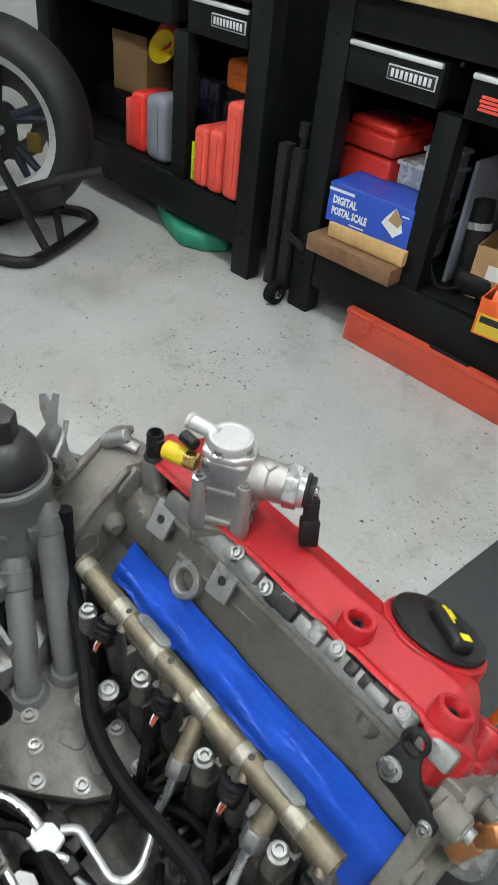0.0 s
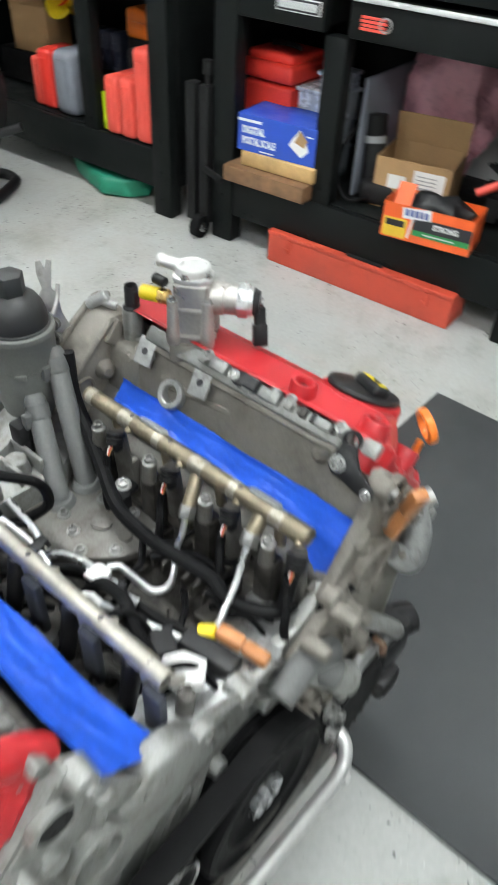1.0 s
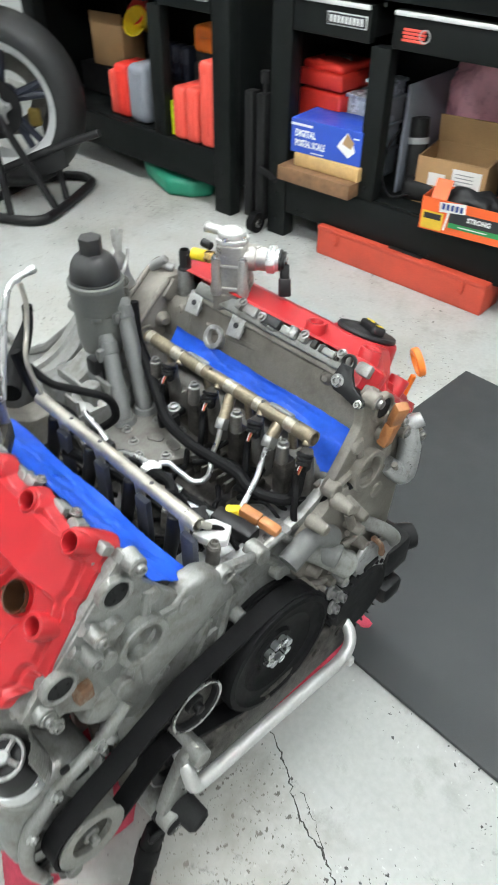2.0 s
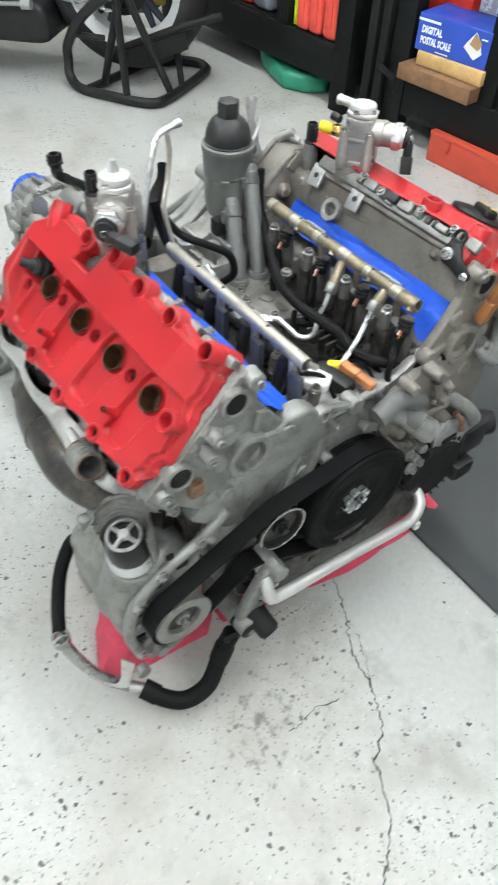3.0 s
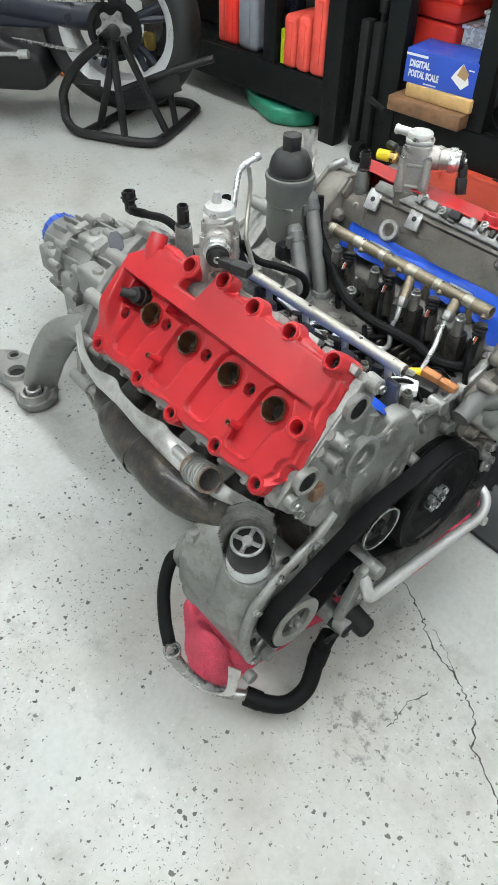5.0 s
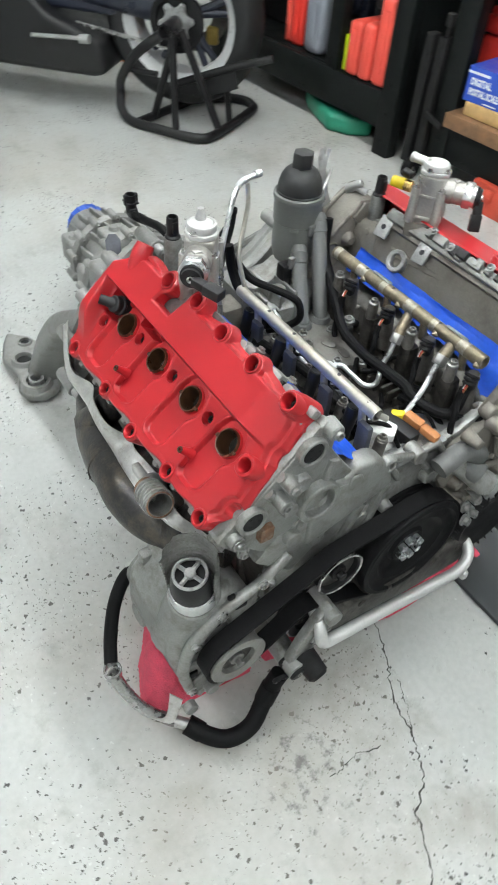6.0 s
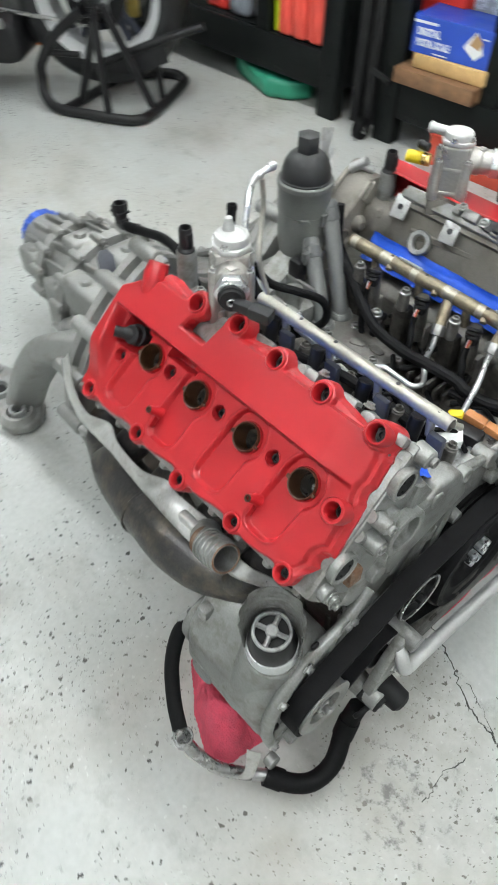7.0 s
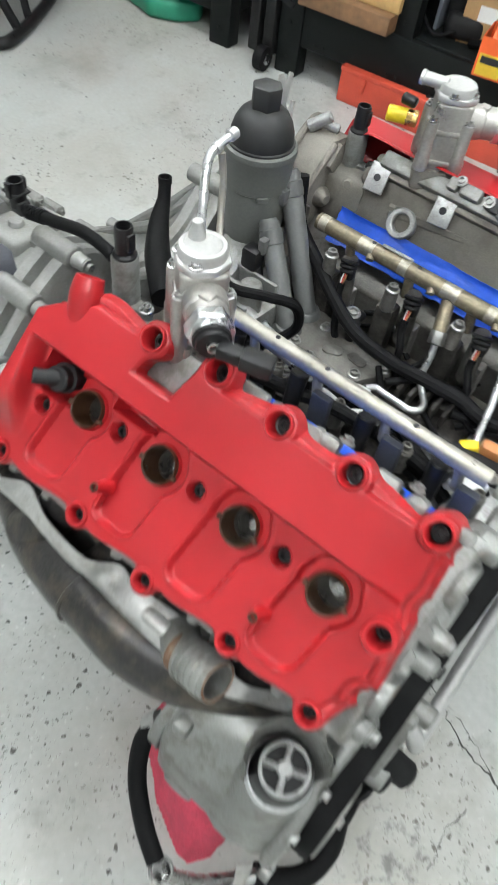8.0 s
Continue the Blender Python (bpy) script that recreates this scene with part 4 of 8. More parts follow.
# cast frame of the pump, with bolts and black blocks for the pockets' shade
bm = bmesh.new()
tube(bm, [(-0.031, -0.382, 0.175), (-0.031, -0.392, 0.24), (-0.031, -0.374, 0.305), (-0.033, -0.325, 0.345), (-0.030, -0.272, 0.372), (-0.034, -0.225, 0.402)], [0.008, 0.009, 0.010, 0.009, 0.008, 0.009], seg=12)
for a, c in (((-0.392, 0.24), (-0.36, 0.24)), ((-0.374, 0.305), (-0.345, 0.275)), ((-0.325, 0.345), (-0.315, 0.305)), ((-0.382, 0.175), (-0.345, 0.20)), ((-0.272, 0.372), (-0.265, 0.335))):
    tube(bm, [(-0.033, *a), (-0.033, *c)], 0.0048, smooth=False, seg=8)
part("pump_frame", bm, ALU, engine, "grey cast frame around the pump pulley")
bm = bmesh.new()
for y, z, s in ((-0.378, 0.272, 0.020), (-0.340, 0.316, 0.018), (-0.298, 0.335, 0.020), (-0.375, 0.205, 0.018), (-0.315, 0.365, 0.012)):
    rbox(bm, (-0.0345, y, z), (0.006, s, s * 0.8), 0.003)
part("pocket_shade", bm, BLACKM, engine, "black blocks giving the shade of pockets between the ribs")
for y, z in ((-0.382, 0.178), (-0.375, 0.305), (-0.272, 0.376), (-0.335, 0.348)):
    bm = bmesh.new()
    bolt(bm, (-0.025, y, z), (1, 0, 0), 0.0055, 0.007)
    part("bolt", bm, STEEL, engine)
PSC = Matrix.Translation((-0.068, -0.354, 0.360)) @ pose(0, 0, 0, 8, 4, 0) @ Matrix.Diagonal((0.88, 0.88, 1, 1))
bm = bmesh.new()
lathe(bm, [(0.0345, -0.004), (0.0375, 0.0), (0.0375, 0.004), (0.0345, 0.008), (0.0345, 0.012), (0.037, 0.016), (0.036, 0.022), (0.030, 0.022), (0.030, -0.004)], PSC, 36, closed=True)
part("ring", bm, CHROME, engine, "bright metal collar")
bm = bmesh.new()
lathe(bm, [(0.0, 0.015), (0.0335, 0.015), (0.0345, 0.028), (0.0285, 0.056), (0.0255, 0.0595), (0.0245, 0.054), (0, 0.054)], PSC, 36)
cup = part("cup", bm, BLACK, engine, "black plastic cup")
bm = bmesh.new()
ring(bm, PSC @ Vector((0, 0, 0.058)), PSC @ Vector((0, 0, 0.063)), 0.0242, 0.0200, 36)
cyl(bm, PSC @ Vector((0, 0, 0.056)), PSC @ Vector((0, 0, 0.065)), 0.0078, seg=20)
for k in range(4):
    a = math.pi / 2 * k + 0.4
    p0, p1 = Vector((0.005 * math.cos(a), 0.005 * math.sin(a), 0.0605)), Vector((0.0225 * math.cos(a), 0.0225 * math.sin(a), 0.0605))
    tube(bm, [PSC @ p0, PSC @ p1], 0.0034, smooth=False, seg=6)
part("spoked_disc", bm, ALUB, cup, "grey four-spoked plastic disc")
bm = bmesh.new()  # corrugated half shell behind the cup
b = bmesh.new()
cols = []
for i in range(25):
    a = radians(28 + 200 * i / 24)
    col = []
    for j in range(131):
        h = 0.002 + (0.080 + 0.020 * math.sin(math.pi * i / 24)) * j / 130
        r = 0.0400 + 0.0024 * math.sin(h * 800) + 0.003 * sm(0.03, 0.10, h)
        col.append(b.verts.new((r * math.cos(a), r * math.sin(a), h)))
    cols.append(col)
for a, c in zip(cols, cols[1:]):
    for j in range(130):
        b.faces.new((a[j], c[j], c[j + 1], a[j + 1]))
bmesh.ops.solidify(b, geom=b.faces[:], thickness=0.002)
join(bm, b, PSC)
part("pump_boot", bm, SLEEVE, engine, "grey corrugated heat sleeve")

# steering hose: bends round the towel back to the pump
bm = bmesh.new()
tube(bm, [(-0.150, -0.315, 0.335), (-0.175, -0.345, 0.315), (-0.195, -0.368, 0.285), (-0.212, -0.382, 0.262)], 0.008)
tube(bm, [(-0.205, -0.372, 0.275), (-0.214, -0.383, 0.258)], 0.0115, smooth=False)
part("hose_fitting", bm, STEEL, engine, "bright steel hose fitting")
bm = bmesh.new()
tube(bm, [(-0.207, -0.378, 0.266), (-0.208, -0.398, 0.248), (-0.190, -0.425, 0.222), (-0.155, -0.450, 0.198), (-0.122, -0.466, 0.186)], [0.0110, 0.0108, 0.0106, 0.0106, 0.0104], seg=18)
part("steering_hose", bm, RUBBER, engine, "black rubber hose with crimped ends")
bm = bmesh.new()
ring(bm, (-0.114, -0.468, 0.168), (-0.112, -0.468, 0.188), 0.014, 0.010)
tube(bm, [(-0.113, -0.468, 0.172), (-0.098, -0.458, 0.13), (-0.075, -0.440, 0.09), (-0.050, -0.412, 0.066), (-0.022, -0.380, 0.055)], 0.0095, seg=12)
part("steel_pipe", bm, STEEL, engine, "bare steel pipe with a banjo end")
bm = bmesh.new()
strip = [(-0.112, -0.472, 0.165), (-0.096, -0.466, 0.128), (-0.070, -0.448, 0.098), (-0.046, -0.424, 0.084), (-0.040, -0.412, 0.088), (-0.043, -0.403, 0.112), (-0.047, -0.396, 0.134)]
rows = []
for k, p in enumerate(spline(strip, 5)):
    w = 0.0085 if k < 22 else 0.0085 + 0.003 * sm(22, 30, k)
    o = Vector((0.62, 0.62, -0.48)).normalized() * w
    rows.append((bm.verts.new(p + o), bm.verts.new(p - o)))
for a, c in zip(rows, rows[1:]):
    bm.faces.new((a[0], c[0], c[1], a[1]))
bmesh.ops.recalc_face_normals(bm, faces=bm.faces)
bmesh.ops.solidify(bm, geom=bm.faces[:], thickness=0.002)
part("pipe_bracket", bm, SHIELD, engine, "bent flat steel bracket on the pipe")
bm = bmesh.new()
tube(bm, [(-0.028, -0.384, 0.054), (0.0, -0.366, 0.046), (0.022, -0.338, 0.044), (0.026, -0.300, 0.055), (0.012, -0.268, 0.085), (0.008, -0.252, 0.115), (0.008, -0.240, 0.14)], 0.0145, seg=18)
for p0, p1 in (((-0.03, -0.387, 0.055), (-0.008, -0.372, 0.048)), ((0.012, -0.268, 0.085), (0.008, -0.253, 0.112))):
    tube(bm, [p0, p1], 0.0165, smooth=False, seg=18)
part("coolant_hose", bm, RUBBER, engine, "thick black bent coolant hose")

# thermostat neck
bm = bmesh.new()
tube(bm, [(-0.070, -0.205, 0.395), (-0.050, -0.232, 0.385), (-0.028, -0.265, 0.366)], 0.011, seg=16, bore=0.012)
ring(bm, (-0.033, -0.257, 0.371), (-0.029, -0.263, 0.367), 0.0135, 0.009)
part("pipe_neck", bm, STEEL, engine, "bright metal pipe stub")
bm = bmesh.new()
rbox(bm, (-0.035, -0.272, 0.482), (0.018, 0.022, 0.026), 0.004, pose(0, 0, 0))
part("sensor", bm, RUST, engine, "brown rusted sensor block")

# silver coolant tube along the front
bm = bmesh.new()
tube(bm, [(-0.01, -0.180, 0.262), (0.015, -0.186, 0.256), (0.028, -0.189, 0.240), (0.031, -0.183, 0.222), (0.031, -0.150, 0.2145), (0.030, -0.058, 0.203), (0.030, 0.068, 0.187), (0.029, 0.115, 0.180), (0.024, 0.143, 0.184), (0.012, 0.158, 0.196), (-0.01, 0.163, 0.205)], 0.0100, seg=18)
rbox(bm, (0.034, 0.135, 0.165), (0.014, 0.014, 0.018), 0.004)
part("coolant_tube", bm, LIDM, engine, "bright bent aluminium coolant tube")

# alternator at the far lower side
bm = bmesh.new()
cyl(bm, (-0.13, 0.195, 0.235), (0.0, 0.195, 0.235), 0.070, seg=40, bev=0.01)
alternator = part("alternator", bm, BLACKM, engine, "black finned alternator")
for k in range(28):
    a = 2 * math.pi * k / 28
    bm = bmesh.new()
    rbox(bm, (0, 0, 0), (0.12, 0.008, 0.003), 0.001, Matrix.Translation((-0.06, 0.195 + 0.072 * math.cos(a), 0.235 + 0.072 * math.sin(a))) @ pose(0, 0, 0, math.degrees(a), 0, 0))
    part("fin", bm, BLACKM, alternator)
bm = bmesh.new()
rbox(bm, (-0.03, 0.285, 0.265), (0.07, 0.07, 0.07), 0.015)
cyl(bm, (-0.03, 0.30, 0.27), (-0.01, 0.34, 0.27), 0.028, 0.022)
rbox(bm, (0.0, 0.27, 0.20), (0.03, 0.05, 0.04), 0.01)
part("connector_box", bm, BLACK, engine, "black plastic connector")
rnd = random.Random(11)
bm = bmesh.new()
b = bmesh.new()
prism(b, [(0.05, 0.40), (0.10, 0.32), (0.20, 0.29), (0.28, 0.33), (0.29, 0.42), (0.24, 0.485), (0.15, 0.495), (0.07, 0.455)], -0.052, -0.028, FACE_X, 0.006)
join(bm, b)
bracket = part("accessory_bracket", bm, WALLM, engine, "grimy cast aluminium accessory bracket with bosses")
for k in range(12):
    y, z = rnd.uniform(0.07, 0.28), rnd.uniform(0.33, 0.49)
    part("boss", cyl(bmesh.new(), (-0.03, y, z), (rnd.uniform(-0.014, 0.002), y, z), rnd.uniform(0.008, 0.013), rnd.uniform(0.006, 0.009)), WALLM, bracket)
for k in range(9):
    y, z = rnd.uniform(0.07, 0.27), rnd.uniform(0.32, 0.48)
    part("rib", tube(bmesh.new(), [(-0.018, y, z), (-0.016, y + rnd.uniform(-0.05, 0.05), z + rnd.uniform(-0.05, 0.05))], rnd.uniform(0.004, 0.007), smooth=False), WALLM, bracket)
bm = bmesh.new()
tube(bm, [(-0.045, 0.070, 0.434), (-0.020, 0.108, 0.400), (0.0, 0.138, 0.372)], [0.019, 0.019, 0.018, 0.018, 0.019, 0.020, 0.021], seg=24, bore=0.02)
part("water_outlet", bm, ALU, bracket, "open cast water outlet")
bm = bmesh.new()
cyl(bm, (-0.060, -0.002, 0.472), (-0.032, -0.002, 0.474), 0.0140, 0.0125, seg=24)
boss = part("boss", bm, ALU, bracket, "round cast boss")
for a, c, r in (((-0.066, 0.497), (-0.004, 0.474), 0.0065), ((0.0, 0.476), (0.040, 0.480), 0.006), ((0.002, 0.468), (0.030, 0.432), 0.007), ((0.037, 0.478), (0.072, 0.432), 0.006), ((-0.060, 0.485), (-0.030, 0.440), 0.006)):
    part("rib", tube(bmesh.new(), [(-0.042, *a), (-0.042, *c)], r, smooth=False), ALU, boss)
bm = bmesh.new()
ring(bm, (-0.046, -0.066, 0.492), (-0.030, -0.066, 0.492), 0.0130, 0.0070)
part("lug", bm, ALU, bracket, "cast lug with a bolt hole")
for y, z, r in ((0.141, 0.327, 0.011), (0.124, 0.316, 0.010), (0.152, 0.345, 0.009)):
    part("bolt_head", cyl(bmesh.new(), (-0.03, y, z), (0.004, y, z), r, r * 0.85, bev=0.004), ALU, bracket)
bm = bmesh.new()
prism(bm, [(0.168, 0.338), (0.192, 0.362), (0.245, 0.336), (0.282, 0.288), (0.264, 0.262), (0.225, 0.288), (0.176, 0.302)], -0.014, -0.004, FACE_X, 0.003)
lug = part("bracket_plate", bm, ALUB, bracket, "pale cast bracket with a slot")
bm = bmesh.new()
rbox(bm, (-0.003, 0.212, 0.308), (0.004, 0.030, 0.010), 0.001, Matrix())
part("slot", bm, BLACKM, lug)
part("bent_pipe", tube(bmesh.new(), [(-0.03, 0.195, 0.400), (-0.008, 0.232, 0.368), (0.0, 0.256, 0.338), (-0.012, 0.272, 0.308)], 0.0115, seg=16), ALU, bracket, "short bent metal pipe")
part("hook", tube(bmesh.new(), [(-0.004, 0.205, 0.372), (0.004, 0.217, 0.352), (0.004, 0.222, 0.330), (-0.002, 0.236, 0.318)], 0.0045, seg=10), RUST, bracket, "rusty bent hook")
bm = bmesh.new()
tube(bm, [(-0.02, 0.03, 0.445), (-0.02, 0.075, 0.46), (-0.02, 0.12, 0.43)], 0.016, seg=16)
cyl(bm, (-0.03, 0.10, 0.415), (0.0, 0.115, 0.405), 0.018)
part("water_neck", bm, GREYP, engine, "dark grey plastic water neck")
for p in ((0.0, 0.105, 0.335), (0.005, 0.12, 0.318), (0.012, 0.095, 0.322)):
    bm = bmesh.new()
    bolt(bm, p, (1, 0.2, 0.2), 0.007, 0.012)
    part("bolt", bm, DULL, engine)
bm = bmesh.new()
tube(bm, [(-0.03, 0.245, 0.48), (-0.015, 0.27, 0.455), (-0.02, 0.285, 0.49), (-0.03, 0.29, 0.525), (-0.02, 0.305, 0.535)], [0.013, 0.017, 0.017, 0.013, 0.011], seg=16)
part("water_pipe", bm, ALUB, engine, "pale bent metal pipe")

# inner walls of the V, the intake flanges and the rear chain case
def inner_wall(side, material, label):
    bm = bmesh.new()
    shelf = [(0.138, 0.44), (0.140, 0.497), (0.190, 0.534)] if side > 0 else [(0.108, 0.44), (0.110, 0.515), (0.165, 0.543), (0.190, 0.550)]
    poly = [(0.188, 0.44), (0.188, 0.545), (0.2055, 0.603), (0.213, 0.629), (0.224, 0.632), (0.232, 0.600), (0.232, 0.44)]
    b = bmesh.new()
    prism(b, [(side * y, z) for y, z in poly], -0.402, -0.052, FACE_X, 0.006)
    low = [(0.190, 0.44), (0.190, 0.545), (0.200, 0.588), (0.214, 0.598), (0.232, 0.598), (0.232, 0.44)]
    prism(b, [(side * y, z) for y, z in low], -0.475, -0.400, FACE_X, 0.006)
    join(bm, b)
    tube(bm, [(-0.36, side * 0.208, 0.578), (-0.27, side * 0.209, 0.585), (-0.20, side * 0.210, 0.590)], [0.013, 0.010, 0.006])
    for x, z in ((-0.425, 0.578), (-0.40, 0.60), (-0.12, 0.60)):
        cyl(bm, (x, side * 0.215, z), (x, side * 0.198, z + 0.006), 0.013, 0.009, bev=0.004)
    wall = part("intake_wall", bm, material, engine, label)
    bm = bmesh.new()
    prism(bm, [(side * y, z) for y, z in shelf + [(0.189, 0.44)]], -0.472, -0.054, FACE_X, 0.005)
    for k in range(9):
        rbox(bm, (-0.445 + 0.048 * k, side * (0.132 if side > 0 else 0.104), 0.472), (0.010, 0.018, 0.05), 0.003)
    part("intake_flange", bm, ALUD if side > 0 else VALLEY, wall, "dark flange below the intake ports")
    return wall


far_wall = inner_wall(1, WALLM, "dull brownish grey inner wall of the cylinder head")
near_wall = inner_wall(-1, ALU, "grey inner wall of the cylinder head")
# the cam housing's cast edge between the inner wall and each cover
for side in (-1, 1):
    m = bank_m(side)
    bm = bmesh.new()
    rnd = random.Random(20 + side)
    rbox(bm, (-0.240, 0.072, 0.384), (0.300, 0.040, 0.020), 0.003, m)
    x = -0.30
    while x < -0.055:
        w = rnd.uniform(0.010, 0.030)
        if not -0.165 < x < -0.10 or rnd.random() < 0.6:
            rbox(bm, (x + w / 2, 0.094 + rnd.uniform(-0.001, 0.003), 0.389 + rnd.uniform(-0.002, 0.002)), (w, 0.012, rnd.uniform(0.010, 0.020)), 0.003, m)
        x += w + rnd.uniform(0.002, 0.012)
    for x in (-0.19, -0.095):
        cyl(bm, m @ Vector((x, 0.094, 0.384)), m @ Vector((x, 0.094, 0.3985)), 0.0085, 0.0075)
    part("cam_housing_edge", bm, ALU, engine, "bright cast edge of the cam housing")
    # gaps in this edge: dark blocks carry their shade
    bm = bmesh.new()
    for x in (-0.15, -0.135, -0.112):
        rbox(bm, (x, 0.0935, 0.389), (0.010, 0.008, 0.012), 0.002, m)
    part("recess_shade", bm, VALLEY, engine, "dark blocks giving the shade of gaps in the casting")
    for x in (-0.285, -0.165, -0.10):
        bm = bmesh.new()
        p = m @ Vector((x, 0.104, 0.394))
        bolt(bm, p, (0, -side * 0.5, 0.8), 0.0046, 0.005)
        part("bolt", bm, DULL, engine)

# two flanged tabs, a threaded ring, and the lifting eye on the far bank
for x in (-0.386, -0.292):
    bm = bmesh.new()
    b = bmesh.new()
    prism(b, [(-0.013, -0.018), (0.013, -0.018), (0.013, 0.018), (-0.013, 0.018)], -0.003, 0.003, None, 0.002)
    join(bm, b, Matrix.Translation((x, 0.199, 0.612)) @ pose(0, 0, 0, 55, 0, 8))
    cyl(bm, (x, 0.215, 0.595), (x, 0.207, 0.606), 0.010)
    t = part("mount_tab", bm, ALUB, engine, "bright machined mounting tab with a hole")
    bm = bmesh.new()
    w = Matrix.Translation((x, 0.199, 0.612)) @ pose(0, 0, 0, 55, 0, 8)
    cyl(bm, w @ Vector((0, 0, 0.0025)), w @ Vector((0, 0, 0.0036)), 0.0045, seg=14)
    part("threaded_hole", bm, INK, t)
bm = bmesh.new()
ring(bm, (-0.335, 0.207, 0.566), (-0.335, 0.187, 0.579), 0.0190, 0.0112)
rbox(bm, (-0.352, 0.198, 0.576), (0.012, 0.008, 0.012), 0.003)
part("threaded_ring", bm, ALUB, engine, "pale cast ring boss")
bm = bmesh.new()
b = bmesh.new()
prism(b, [(-0.012, -0.062), (0.010, -0.066), (0.052, -0.080), (0.064, -0.072), (0.062, -0.058), (0.030, -0.040), (0.017, -0.020), (0.014, -0.006), (-0.014, -0.006), (-0.020, -0.030), (-0.024, -0.050)], -0.003, 0.003, None, 0.0015)
ring(b, (0, 0, -0.003), (0, 0, 0.003), 0.0170, 0.0105, 32)
EYE = Matrix.Translation((-0.078, 0.192, 0.656)) @ pose(0, 0, 0, 62, 0, 6) @ Matrix.Diagonal((0.64, 0.64, 1, 1))
join(bm, b, EYE)
eye_plate = part("lifting_eye", bm, BLACK, engine, "black painted lifting eye")
for px, pz, r in ((-0.008, -0.042, 0.0095), (0.052, -0.069, 0.006)):
    bm = bmesh.new()
    bolt(bm, (px, pz, 0.003), (0, 0, 1), r, 0.007)
    bm.transform(EYE)
    part("bolt", bm, STEEL, eye_plate, "flanged steel bolt")
bm = bmesh.new()
ring(bm, (-0.066, 0.334, 0.594), (-0.060, 0.342, 0.597), 0.0215, 0.0160)
cyl(bm, (-0.064, 0.335, 0.574), (-0.069, 0.322, 0.535), 0.0045)
part("dipstick_ring", bm, ORANGE, engine, "orange dipstick handle ring")
bm = bmesh.new()
prism(bm, [(-0.019, -0.006), (-0.008, -0.009), (0.004, -0.009), (0.004, 0.009), (-0.008, 0.009), (-0.019, 0.006)], 0, 0.006, Matrix.Translation((-0.232, 0.208, 0.640)) @ pose(0, 0, 0, 38, 0, 0), 0.002)
rbox(bm, (0.013, 0, 0.008), (0.020, 0.014, 0.011), 0.002, Matrix.Translation((-0.232, 0.208, 0.640)) @ pose(0, 0, 0, 38, 0, 0))
sens = part("cam_sensor", bm, BLACK, engine, "black cam position sensor")
bm = bmesh.new()
bolt(bm, (-0.014, 0, 0.006), (0, 0, 1), 0.0048, 0.005)
bm.transform(Matrix.Translation((-0.232, 0.208, 0.640)) @ pose(0, 0, 0, 38, 0, 0))
part("bolt", bm, DULL, sens)
for a, b2, r in (((-0.004, 0.216, 0.615), (-0.016, 0.222, 0.577), 0.0088), ((-0.016, 0.222, 0.577), (-0.026, 0.222, 0.535), 0.0098)):
    bm = bmesh.new()
    d = Vector(b2) - Vector(a)
    m, n = axis_frame(a, b2)
    rbox(bm, (0, 0, n / 2), (r * 2.1, r * 1.7, n), 0.004, m)
    part("connector", bm, BROWNP, engine, "brown plastic wiring connector")

b = bmesh.new()
prism(b, [(-0.27, 0.44), (-0.21, 0.525), (-0.14, 0.53), (-0.07, 0.485), (0.05, 0.485), (0.10, 0.535), (0.15, 0.585), (0.205, 0.628), (0.235, 0.625), (0.30, 0.56), (0.27, 0.30), (0.24, 0.12), (-0.24, 0.12), (-0.27, 0.30)], -0.505, -0.455, FACE_X, 0.008)
tube(b, [(-0.503, 0.10, 0.537), (-0.503, 0.155, 0.590), (-0.503, 0.212, 0.632), (-0.503, 0.24, 0.628)], 0.005)
tube(b, [(-0.457, 0.10, 0.530), (-0.457, 0.155, 0.582), (-0.457, 0.205, 0.622)], 0.0045)
ring(b, (-0.457, 0.150, 0.545), (-0.451, 0.150, 0.545), 0.016, 0.0125)
cyl(b, (-0.457, 0.185, 0.560), (-0.440, 0.180, 0.562), 0.014, 0.011, bev=0.005)
part("chain_case", b, WALLM, engine, "dull cast rear chain case")
bm = bmesh.new()
cyl(bm, (-0.500, 0.205, 0.628), (-0.478, 0.219, 0.646), 0.0085, 0.0075)
cyl(bm, (-0.488, 0.213, 0.638), (-0.468, 0.226, 0.630), 0.0065)
part("vent_stub", bm, ALUB, engine, "pale metal vent stub")


